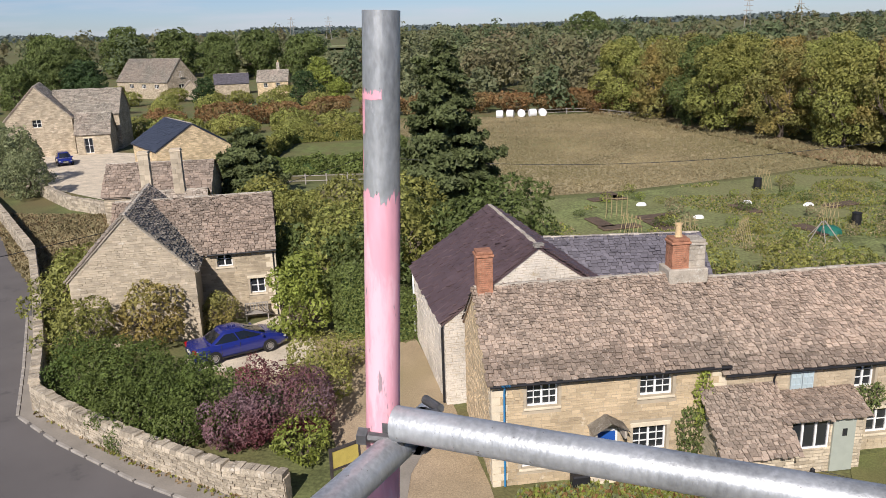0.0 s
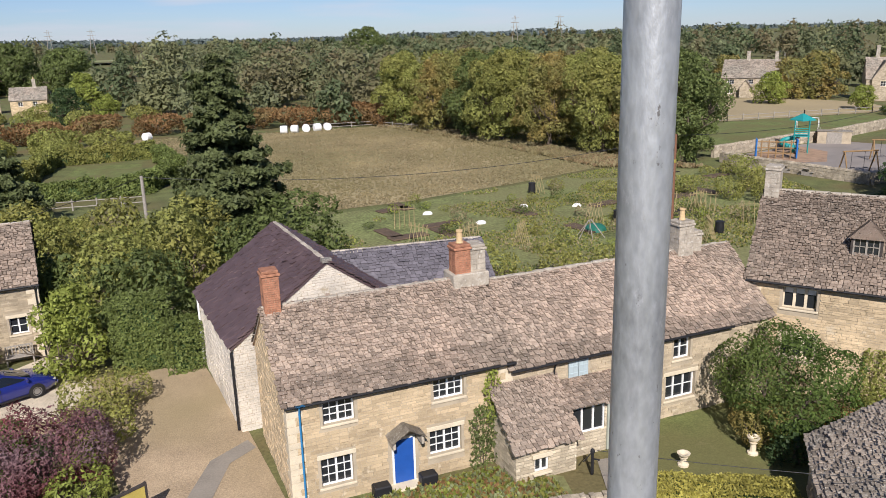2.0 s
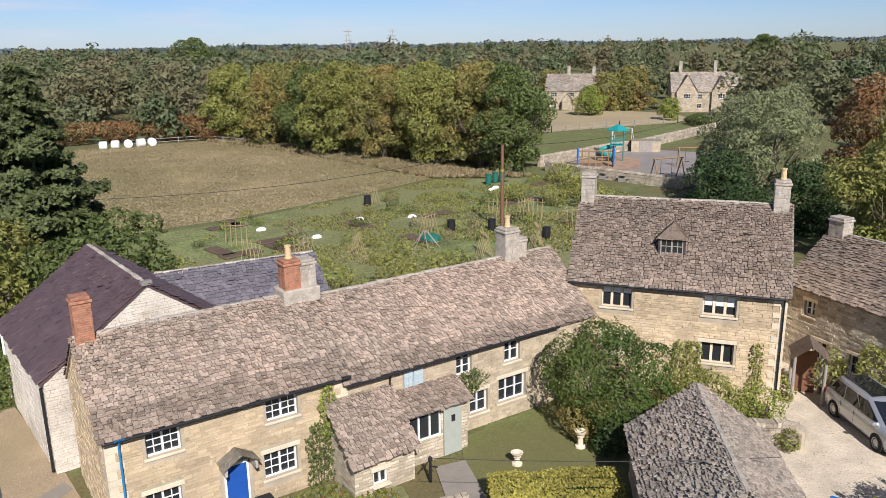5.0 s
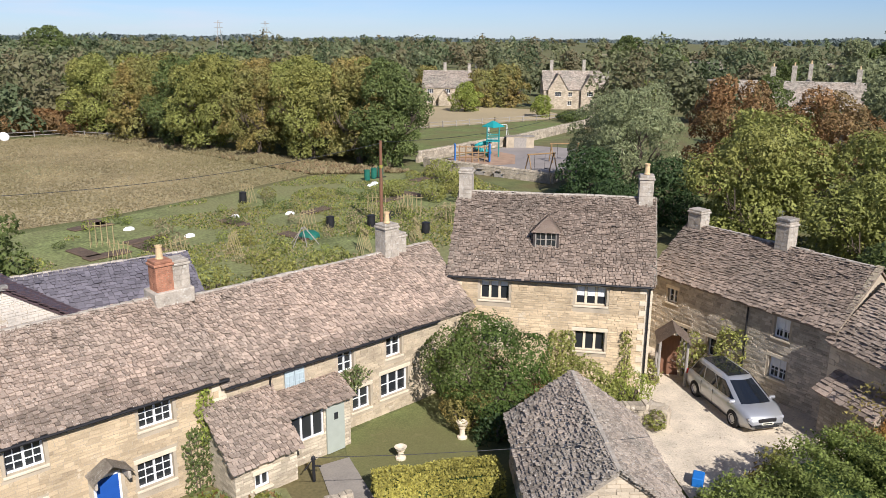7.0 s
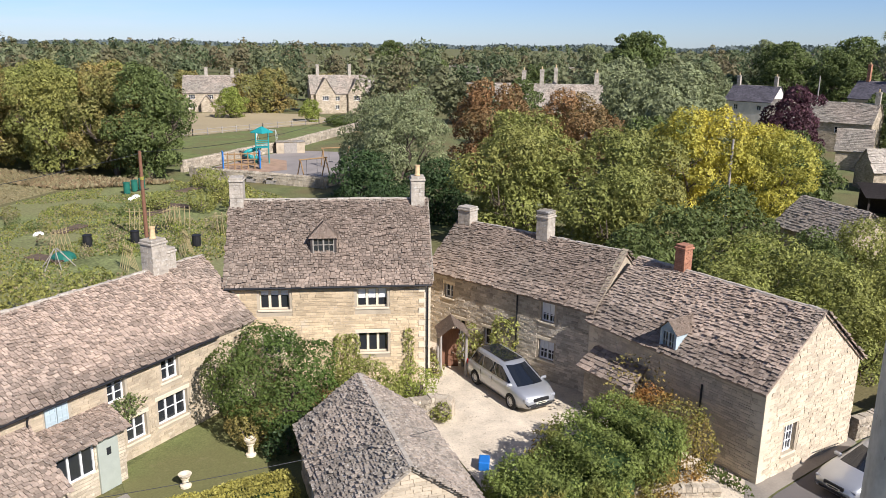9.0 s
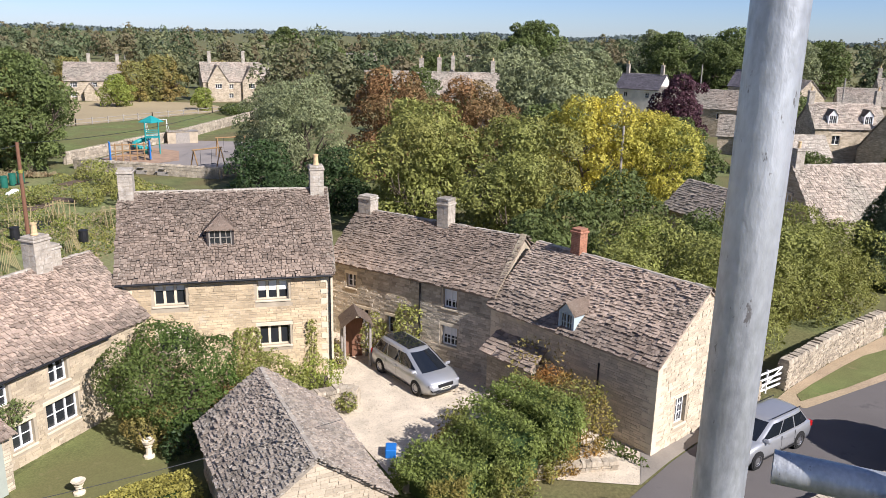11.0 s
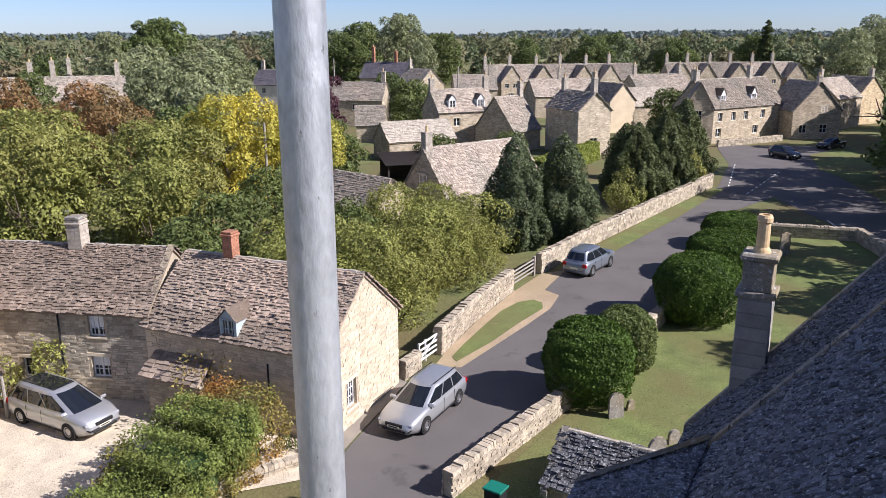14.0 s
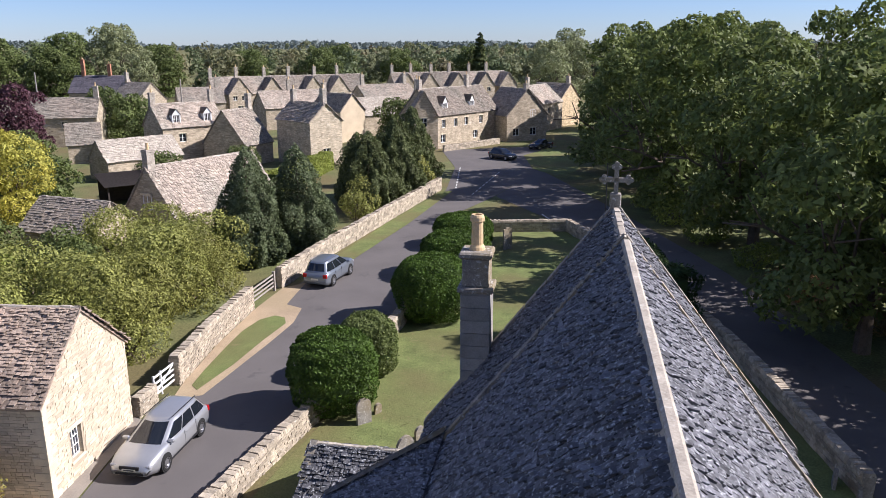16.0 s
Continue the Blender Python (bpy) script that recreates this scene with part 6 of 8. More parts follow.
grove(shrub, [(-62, 186, 1), (-52, 182, 0.9), (-70, 178, 1), (-44, 176, 0.9), (-36, 184, 1), (-26, 178, 0.8), (-78, 190, 1.1), (-58, 168, 0.9), (-46, 160, 1), (-34, 162, 1), (-66, 160, 1), (-24, 158, 1), (-14, 164, 1), (-30, 150, 0.9), (-52, 150, 1), (-84, 172, 1.1)], 106, name="garden_bush", h=3.4, r=3.4, mat=LEAF_MID, label="green garden bush before the far farm", leaf=0.26, dens=120, group="far garden bushes")
grove(tree, [(-84, 184, 1), (-74, 170, 0.8), (-50, 170, 0.7), (-88, 200, 1.1), (-28, 168, 0.8)], 107, name="dark_tree", h=9, r=4.0, mat=LEAF_DARK, label="dark evergreen tree in the far gardens", leaf=0.3, dens=120, low=0.03, group="far garden trees")
conifer("spruce", 0.3, 58.6, 13.8, 4.9, LEAF_CONIFER, "tall dark conifer with drooping boughs", 3, leaf=0.24, dens=1.5)
conifer("young_conifer", -17.4, 69.5, 7.0, 4.2, LEAF_CONIFER, "spreading dark conifer behind the house", 4, leaf=0.22, dens=1.1)
grove(tree, [(-7.4, 36.9, 1)], 8, name="tall_shrub", h=4.7, r=1.7, mat=LEAF_LIME, label="tall yellow green shrub beside the parked car", leaf=0.14, dens=420, low=0.02)
hedge("clipped_hedge", [(-5.2, 37.4), (-3.5, 37.7)], 3.4, 1.9, LEAF_BLOCK, "tall clipped hedge block at the drive's end", 5, leaf=0.1, dens=230)
hedge("clipped_hedge", [(-2.9, 36.6), (-2.0, 36.8)], 2.4, 1.5, LEAF_BLOCK, "lower clipped hedge block beside the barn", 6, leaf=0.1, dens=230)
grove(tree, [(-6, 44, 1), (-3.2, 46.5, 1.1), (-10.5, 49, 1), (-2, 51.5, 1.05), (-7, 53.5, 1.0), (-13, 56, 0.95)], 9, name="garden_tree", h=5.2, r=2.9, mat=LEAF_MID, label="bushy garden tree among hedges", leaf=0.18, dens=240, low=0.05, group="garden trees")
grove(tree, [(-4.5, 41.5, 1), (1.5, 47.5, 1.0), (4.5, 52.5, 1.1), (-9, 44, 0.9)], 10, name="garden_tree", h=4.8, r=2.7, mat=LEAF, label="dense green garden tree behind the barn", leaf=0.17, dens=260, low=0.03, group="garden trees")
hedge("garden_hedge", [(-17, 60), (-6, 61), (-2, 61)], 1.7, 1.4, LEAF_BLOCK, "long clipped green garden hedge", 8, leaf=0.16, dens=90, rough=0.25)
hedge("garden_hedge", [(-20, 64), (-11, 66)], 1.5, 1.6, LEAF_MID, "rough uncut green garden hedge", 9, leaf=0.16, dens=90, rough=0.25)
hedge("garden_hedge", [(-21, 84), (-8, 85), (-5, 96), (-8, 110)], 1.8, 1.5, LEAF_BLOCK, "hedge round the far lawn", 10, leaf=0.2, dens=60, rough=0.3)
hedge("garden_hedge", [(-22, 86), (-21, 110), (-9, 112)], 2.0, 1.6, LEAF_MID, "hedge behind the far lawn", 11, leaf=0.2, dens=60, rough=0.3)
grove(tree, [(-19.2, 38.6, 1), (-21.2, 43, 0.85), (-17.4, 34.6, 0.75)], 11, name="apple_tree", h=4.2, r=2.5, mat=LEAF_MID, label="old apple tree in the front garden", leaf=0.14, dens=300, low=0.12, group="apple trees")
grove(tree, [(-14.6, 36.4, 1), (-11.9, 38.6, 0.6)], 12, name="small_tree", h=3.4, r=1.7, mat=LEAF_AUTUMN, label="small fruit tree by the gable", leaf=0.13, dens=380, low=0.15)
FH = "hedge shrubs behind the garden wall"
grove(shrub, [(-15.4, 31.2, 1), (-13.3, 30.0, 1.05), (-11.2, 28.7, 1), (-9.2, 27.8, 1)], 13, name="hedge_shrub", h=2.6, r=1.9, mat=LEAF_RICH, label="green mixed shrub over the stone wall", leaf=0.08, dens=1000, group=FH)
grove(shrub, [(-12.2, 27.3, 1), (-10.2, 26.4, 0.9), (-14.2, 29.2, 0.9)], 14, name="ivy_mound", h=2.3, r=1.6, mat=LEAF_RICH, label="ivy mound hanging over the stone wall", leaf=0.075, dens=1100, group=FH)
shrub("purple_shrub", -6.4, 27.0, 3.0, 2.1, LEAF_CRIMSON, "purple leaved shrub with crimson tips", 15, leaf=0.07, dens=1300)
shrub("purple_shrub", -8.1, 26.0, 2.2, 1.2, LEAF_CRIMSON, "crimson leaved shrub over the wall", 16, leaf=0.07, dens=1300)
shrub("lime_shrub", -5.5, 25.4, 1.7, 1.3, LEAF_LIME, "bright green shrub beside the sign", 17, leaf=0.1, dens=600)
grove(shrub, [(-5.9, 31.4, 1), (-5.2, 29.4, 0.9), (-4.6, 33.2, 0.7)], 18, name="drive_shrub", h=2.3, r=1.5, mat=LEAF_MID, label="loose green shrub beside the drive", leaf=0.1, dens=420)
# court and cottage garden
shrub("rowan_bush", 19.9, 22.6, 3.8, 2.6, LEAF_RICH, "big green berry bush beside the lawn", 20, leaf=0.075, dens=1400, lobes=11)
shrub("rowan_bush", 18.4, 22.0, 1.7, 1.1, LEAF_AUTUMN, "small bush with orange berries", 21, leaf=0.07, dens=1200)
shrub("berry_bush", 21.2, 20.6, 1.5, 0.9, LEAF_RUST, "low bush of orange berries behind the shed", 108, leaf=0.07, dens=900)
shrub("court_shrub", 23.4, 20.7, 2.3, 1.6, LEAF_MID, "arching green shrub against the farmhouse", 22, leaf=0.075, dens=1100)
shrub("court_shrub", 25.4, 19.6, 1.6, 0.9, LEAF_LIME, "yellow green shrub beside the court", 23, leaf=0.07, dens=1000)
shrub("dark_bush", 18.6, 20.4, 1.5, 0.9, LEAF_DARK, "dark evergreen bush behind the shed", 24, leaf=0.1, dens=600)
shrub("gate_shrub", 24.4, 17.4, 0.9, 0.5, LEAF_MID, "small shrub against the low wall", 25, leaf=0.08, dens=800)
shrub("gate_shrub", 27.6, 20.6, 1.3, 0.7, LEAF_MID, "leafy plant at the porch foot", 26, leaf=0.08, dens=800)
hedge("gold_hedge", [(12.9, 19.5), (16.2, 17.9)], 1.0, 1.2, LEAF_GOLD, "clipped golden hedge at the lawn's edge", 27, leaf=0.07, dens=420, rough=0.07)
hedge("court_hedge", [(20.4, 11.3), (22.4, 10.6)], 1.45, 2.3, LEAF_HEDGE, "lower end of the leafy court hedge", 27, leaf=0.07, dens=620, rough=0.3)
hedge("court_hedge", [(22.9, 10.3), (24.2, 9.8)], 2.05, 2.9, LEAF_HEDGE, "broad leafy hedge with some reddening leaves", 28, leaf=0.07, dens=560, rough=0.4)
hedge("court_hedge", [(24.9, 9.5), (26.4, 9.0)], 2.5, 2.8, LEAF_HEDGE, "tallest end of the leafy hedge with reddening leaves", 29, leaf=0.07, dens=560, rough=0.4)
grove(tree, [(28.6, 10.6, 1)], 29, name="small_tree", h=3.3, r=1.5, mat=LEAF_AUTUMN, label="thin small tree with orange brown leaves", leaf=0.09, dens=130, low=0.3)
shrub("wisteria", 30.2, 18.2, 2.9, 0.8, LEAF_MID, "climbing wisteria on the cottage front", 30, leaf=0.1, dens=420)
shrub("wisteria", 29.8, 19.8, 2.3, 0.7, LEAF_MID, "climber beside the cottage door", 31, leaf=0.1, dens=420)
# behind the range
BR = "trees behind the cottages"
grove(tree, [(57.5, 47, 1), (62, 54, 0.9)], 32, name="birch", h=11.2, r=4.6, mat=LEAF_WILLOW, label="grey green weeping birch", leaf=0.15, dens=330, low=0.15, group=BR)
grove(tree, [(51, 46, 1), (47, 40, 0.75), (55, 41, 0.9)], 33, name="holly", h=6.2, r=3.6, mat=LEAF_DARK, label="dark green tree behind the farmhouse", leaf=0.18, dens=260, low=0.03, group=BR)
grove(tree, [(70, 45, 1), (80, 41, 0.9)], 34, name="horse_chestnut", h=11.8, r=5.2, mat=LEAF_RUST, label="horse chestnut turned rust brown", leaf=0.2, dens=260, low=0.08, group=BR)
grove(tree, [(50, 29.5, 1), (54, 23.5, 1.0), (58, 34, 1.05), (48.5, 20.5, 0.8)], 35, name="lime_tree", h=9.4, r=4.6, mat=LEAF_MID, label="large green garden tree behind the cottages", leaf=0.18, dens=300, low=0.06, group=BR)
grove(tree, [(67.5, 22.5, 1), (72, 17.5, 0.85)], 36, name="yellow_maple", h=10.4, r=4.9, mat=LEAF_YELLOW, label="maple in full yellow autumn leaf", leaf=0.17, dens=320, low=0.1, group=BR)
grove(tree, [(42, 6.6, 1), (47.5, 3.6, 1.0), (38.6, 10.5, 0.95), (51.5, 3.0, 0.9), (44.5, 10.5, 1.05), (50.5, 1.0, 0.75), (55, 0.8, 0.85), (57.5, 4, 0.9), (54, 6.5, 1), (44.5, 4.3, 0.85), (40.4, 4.6, 0.75), (47.6, 1.9, 0.7), (37.6, 6.6, 0.7)], 37, name="orchard_tree", h=5.0, r=3.2, mat=LEAF_MID, label="leafy orchard tree behind the lane wall", leaf=0.12, dens=420, low=0.04, group=BR)
grove(tree, [(46, 16, 1), (41, 16.5, 0.9), (56, 16, 1.0), (50, 9, 0.8)], 38, name="garden_tree", h=6.0, r=3.3, mat=LEAF, label="dense green garden tree", leaf=0.17, dens=240, low=0.03, group=BR)
grove(shrub, [(52, 12.4, 1), (56.5, 8.5, 0.9)], 39, name="lime_bush", h=3.2, r=2.6, mat=LEAF_LIME, label="bright lime green bush", leaf=0.16, dens=280)
tree("copper_beech", 118, 26.2, 10.4, 5.0, LEAF_PURPLE, "copper beech with dark purple leaves", 40, leaf=0.3, dens=130, low=0.05)
grove(tree, [(104, 62, 1), (96, 50, 0.8), (160, 92, 1.1)], 41, name="thuja", h=11, r=3.2, mat=LEAF, label="pointed green garden tree", leaf=0.26, dens=160, low=0.02, group="village trees")
grove(tree, [(92, 34, 1), (102, 40, 1.1), (84, 28, 0.9), (112, 48, 1.2), (130, 46, 1.2), (142, 52, 1.3), (126, 60, 1.3), (150, 66, 1.4), (165, 74, 1.3), (180, 60, 1.3)], 42, name="village_tree", h=9.5, r=5.0, mat=LEAF_WILLOW, label="grey green tree among the houses", leaf=0.32, dens=110, low=0.05, group="village trees")
grove(tree, [(76, 30, 1), (88, 20, 0.75), (80, 16, 0.65), (92, 24, 0.7), (86, 6, 0.55), (92, -2, 0.5), (140, 14, 0.9), (150, 20, 1.0), (125, 10, 0.7), (130, -28, 0.8), (100, 22, 0.7)], 43, name="village_tree", h=8.5, r=4.6, mat=LEAF, label="green tree between village gardens", leaf=0.3, dens=120, low=0.05, group="village trees")
grove(cypress, [(57.0, -1.9, 1), (59.2, -5.6, 0.97), (60.4, -2.6, 0.85)], 44, name="cypress", h=8.6, r=2.35, mat=LEAF_CEDAR, label="broad grey green cypress behind the wall", leaf=0.1, group="conifers by the lane")
grove(cypress, [(73.4, -13.4, 0.95), (78.6, -17.2, 1.05), (84.6, -20.4, 1.12), (76.4, -13.0, 0.9)], 45, name="fir", h=8.0, r=2.5, mat=LEAF_CONIFER, label="dark loose conifer beside the lane", leaf=0.12, rough=0.46, group="conifers by the lane")
grove(shrub, [(71.0, -12.4, 1), (81.8, -20.2, 1.1), (68.6, -11.4, 0.8)], 47, name="lane_shrub", h=3.6, r=1.7, mat=LEAF_MID, label="yellowing shrub between the lane conifers", leaf=0.13, dens=420)
hedge("tall_hedge", [(84, -5), (99, -12.6)], 2.2, 1.6, LEAF_LIME, "bright clipped hedge below the tall house", 46, leaf=0.16, dens=90)
# churchyard yews
YEW = "clipped yews along the churchyard wall"


def yew(x, y, h, r, label, mat, seed):
    rng = np.random.default_rng(seed)
    ob = thing("clipped_yew", pose(x, y, 0), label, "topiary", YEW)
    part("stem", rod((0, 0, -0.05), (0, 0, h * 0.5), 0.14, 0.1, 8), BARK, ob)
    n = int(13000 * r)
    d = ball_points(n, rng)
    d[:, 2] = np.abs(d[:, 2]) * np.where(rng.random(n) < 0.72, 1, -1)
    sq = (np.abs(d) ** 2.7).sum(1, keepdims=True) ** (-1 / 2.7)
    p = d * sq * np.array((r, r, h / 2)) * (1 + 0.035 * np.sin(5 * d[:, :1]) * np.cos(6 * d[:, 2:])) * rng.uniform(0.95, 1.01, (n, 1))
    p[:, 2] += h / 2
    quads_mesh("foliage", leaf_quads(p + d * (clumps(p, 0.5, seed) * 0.07)[:, None], d, 0.062, rng, 0.75), mat, ob)
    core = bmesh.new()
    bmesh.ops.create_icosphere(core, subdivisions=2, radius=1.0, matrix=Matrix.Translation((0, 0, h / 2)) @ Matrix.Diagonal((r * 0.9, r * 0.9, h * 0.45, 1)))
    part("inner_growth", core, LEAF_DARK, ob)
    return ob


yew(31.9, -4.5, 3.5, 1.85, "rounded clipped yew beside the churchyard wall", LEAF_YEW, 50)
yew(35.0, -6.5, 3.0, 1.35, "ivy covered bush behind the clipped yew", LEAF, 51)
yew(41.8, -11.5, 3.7, 2.2, "large rounded clipped yew on the churchyard lawn", LEAF_YEW, 52)
yew(50.0, -15.2, 3.0, 2.3, "broad clipped yew near the lane", LEAF_YEW, 53)
yew(57.5, -18.0, 2.5, 2.2, "low clipped yew at the churchyard corner", LEAF_YEW, 54)
BIGT = "tall lime trees along the side lane"
# First three limes: added at and past the view's edge to throw shade.
grove(tree, [(20, -33, 0.95), (10, -32, 1), (31, -31, 0.9), (85, -46.5, 1.0), (73, -43.5, 1), (62, -41, 1.0), (51, -39.4, 0.95), (40, -37.6, 0.92), (30, -36.4, 0.92), (78, -56, 1.05), (60, -54, 1.1), (44, -51, 1.1), (28, -48, 1.1), (95, -58, 1), (106, -62, 1.05), (118, -66, 1), (90, -66, 1.1), (130, -74, 1), (112, -72, 1.1)], 60, name="lime_tree", h=17.6, r=7.4, mat=LEAF_TALL, label="tall full lime tree in deep shade", leaf=0.32, dens=120, low=0.08, lobes=17, group=BIGT)
hedge("yew_hedge", [(45, -24.6), (36, -23.2)], 3.2, 2.0, LEAF_DARK, "dark yew hedge behind the church", 61, leaf=0.12, dens=160, rough=0.3)
grove(shrub, [(60, -38, 1), (53, -36.5, 0.8), (66, -40, 1), (46, -36, 0.7)], 62, name="undergrowth", h=2.4, r=2.6, mat=LEAF_LIME, label="pale undergrowth below the lime trees", leaf=0.18, dens=180)
grove(shrub, [(38, -34.5, 1), (33, -34, 0.8), (42, -35.5, 0.7)], 63, name="beech_hedge", h=1.5, r=2.2, mat=LEAF_RUST, label="bronze beech shrub beside the shaded lane", leaf=0.14, dens=260)
# tall trees over the village
TV = "tall trees beyond the village"
grove(tree, [(212, 26, 1), (196, 17, 0.72), (235, 62, 0.9), (225, 25, 1.05), (219, -100, 1.0), (194, 95, 0.8)], 90, name="tall_ash", h=21, r=6.0, mat=LEAF_WILLOW, label="tall grey green tree beyond the village", leaf=0.36, dens=90, low=0.15, group=TV)
grove(tree, [(205, 37, 1), (238, 39, 1.2), (220, 53, 1.1), (213, 89, 1.25), (236, 16, 1.0), (212, 92, 1.2), (252, 214, 1.1), (238, 184, 0.9), (-119, 308, 1.2), (55, 295, 1.2), (-79, 289, 1.0), (250, -30, 0.95), (262, -58, 0.9), (268, -84, 0.95), (300, -44, 1.0), (285, -10, 0.9)], 91, name="village_oak", h=16, r=7.4, mat=LEAF, label="dark round tree beyond the village roofs", leaf=0.4, dens=80, low=0.1, group=TV)
grove(conifer, [(262, -86, 1)], 92, name="tall_conifer", h=19, r=3.6, mat=LEAF_CONIFER, label="pointed dark conifer beyond the terrace", leaf=0.4, dens=0.7)
grove(tree, [(178, -76, 1), (198, -92, 1.0), (150, -84, 0.9)], 93, name="willow", h=17, r=6.6, mat=LEAF_WILLOW, label="pale feathery tree at the village end", leaf=0.34, dens=80, low=0.12, group=TV)
# left background trees
LB = "trees round the far farm"
grove(tree, [(-100, 158, 1), (-93, 178, 1.0), (-112, 182, 1.2), (-128, 214, 1.3), (-122, 166, 1.1), (-142, 194, 1.3), (-150, 230, 1.3), (-108, 226, 1.2)], 64, name="ash", h=10.5, r=6.0, mat=LEAF, label="green tree beside the far farm", leaf=0.34, dens=120, low=0.05, group=LB)
grove(tree, [(-78, 292, 1.2), (-62, 284, 1.35), (-97, 302, 1.45), (-45, 276, 1.2), (-116, 306, 1.3), (-136, 296, 1.25), (-30, 252, 0.6), (-70, 262, 1.0), (-150, 310, 1.4)], 65, name="oak", h=12, r=7.0, mat=LEAF, label="large green tree behind the far farm", leaf=0.42, dens=80, low=0.05, group=LB)
grove(tree, [(-45.5, 82, 1), (-41, 76, 0.7), (-50, 92, 0.7)], 66, name="apple_tree", h=6.5, r=3.6, mat=LEAF_WILLOW, label="greyish orchard tree beside the yard", leaf=0.2, dens=200, low=0.06)
grove(tree, [(-30, 206, 1), (-22, 176, 0.6)], 67, name="golden_tree", h=9, r=4.2, mat=LEAF_LIME, label="pale yellow green tree beside the far house", leaf=0.34, dens=100, low=0.05)
grove(tree, [(118, 142, 1.0), (123, 140, 1.15), (122, 170, 1), (152, 152, 0.9), (104, 176, 1)], 68, name="park_tree", h=8.5, r=4.8, mat=LEAF_AUTUMN, label="autumn tree beside the far houses", leaf=0.32, dens=110, low=0.05, group="trees by the paddock")
grove(tree, [(107, 135, 0.85), (113, 117, 0.6), (152, 122, 0.8)], 69, name="park_tree", h=7.5, r=4.0, mat=LEAF_LIME, label="yellow green tree beside the far houses", leaf=0.3, dens=110, low=0.05, group="trees by the paddock")
shrub("clipped_mound", 111, 105.5, 2.0, 4.2, LEAF, "broad clipped evergreen mound beside the field", 70, leaf=0.2, dens=260)


# ---- far woods and rough growth ----
def far_woods():
    """Belts, copses and hedgerow trees between the far fields; each tree a cluster of leafy lobes."""
    rng = np.random.default_rng(77)
    clear = [(-45, 105, 22), (-100, 262, 34), (-50, 218, 20), (5, 105, 36), (14, 252, 26), (118, 160, 22), (140, 133, 22), (90, 118, 32), (75, 80, 24), (116, 66, 14), (146, 98, 14), (240, 188, 26), (262, 124, 20), (-14, 96, 22), (200, -30, 62), (215, -62, 40), (185, 26, 26), (150, 20, 34), (120, -20, 50), (165, 0, 30), (168, 54, 12), (-150, 380, 36), (-20, 330, 36), (-80, 215, 26), (-70, 180, 18)]
    heap = {0: [[], [], []], 1: [[], [], []], 2: [[], [], []], 3: [[], [], []]}
    made = 0
    while made < 2300:
        az = radians(rng.uniform(-42, 146))
        r = 132 * math.exp(rng.random() ** 0.8 * 2.75)
        x, y = r * math.sin(az), r * math.cos(az)
        if any((x - a) ** 2 + (y - b) ** 2 < c * c for a, b, c in clear):
            continue
        belt = abs(noise.noise((x * 0.0042, y * 0.0042, 5.7)))
        copse = noise.noise((x * 0.008, y * 0.008, 3.1))
        if r > 240 and belt > 0.16 and copse < 0.12 and not (r < 470 and x > 225 and copse > -0.15):
            continue
        if r <= 240 and copse < -0.12 and not x > 230:
            continue
        made += 1
        h = rng.choice((5.5, 8.5, 11.0, 13.0, 16.5), p=(0.22, 0.26, 0.26, 0.2, 0.06)) * rng.uniform(0.85, 1.15) * (1.0 if r > 220 else 0.85)
        w = h * rng.uniform(0.42, 0.68)
        base = max(0.0, min(1.0, (r - 420) / 2300)) * 14
        lobes = 9 if r < 420 else 5
        per = 80 if r < 300 else (48 if r < 600 else 18)
        size = 0.26 + min(r, 1100) * 0.0015
        kind = int(rng.choice((0, 1, 2, 3), p=(0.44, 0.18, 0.24, 0.14)))
        for k in range(lobes):
            f = (k + 0.6) / lobes
            a = k * 2.4 + rng.normal(0, 0.4)
            o = w * (1.0 - 0.75 * f ** 2) * rng.uniform(0.2, 0.85)
            lr = w * rng.uniform(0.34, 0.55)
            d = ball_points(per, rng)
            d[:, 2] = np.where(d[:, 2] < -0.3, -d[:, 2], d[:, 2])
            c = np.array((x + o * math.cos(a), y + o * math.sin(a), base + max(lr * 0.7, h * (0.12 + 0.78 * f) - lr * 0.4)))
            heap[kind][0].append(c + d * lr * rng.uniform(0.8, 1.06, (per, 1)))
            heap[kind][1].append(d + np.array((0, 0, 0.2)))
            heap[kind][2].append(np.full(per, size))
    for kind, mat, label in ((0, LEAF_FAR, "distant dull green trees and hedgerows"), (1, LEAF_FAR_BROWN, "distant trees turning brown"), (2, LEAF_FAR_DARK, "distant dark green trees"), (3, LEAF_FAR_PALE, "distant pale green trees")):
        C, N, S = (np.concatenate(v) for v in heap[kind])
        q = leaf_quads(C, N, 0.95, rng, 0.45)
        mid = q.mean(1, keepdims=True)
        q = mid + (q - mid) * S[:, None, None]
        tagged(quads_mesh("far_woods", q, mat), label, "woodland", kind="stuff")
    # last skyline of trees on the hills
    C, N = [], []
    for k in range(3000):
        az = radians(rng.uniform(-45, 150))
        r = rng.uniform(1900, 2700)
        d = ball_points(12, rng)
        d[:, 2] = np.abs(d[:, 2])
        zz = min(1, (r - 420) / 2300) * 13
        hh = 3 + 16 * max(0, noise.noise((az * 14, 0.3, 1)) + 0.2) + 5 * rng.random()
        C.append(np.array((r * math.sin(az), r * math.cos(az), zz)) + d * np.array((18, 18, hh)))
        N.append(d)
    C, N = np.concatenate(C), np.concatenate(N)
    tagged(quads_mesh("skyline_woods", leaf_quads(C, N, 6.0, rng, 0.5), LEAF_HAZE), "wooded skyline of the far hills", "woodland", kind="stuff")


far_woods()


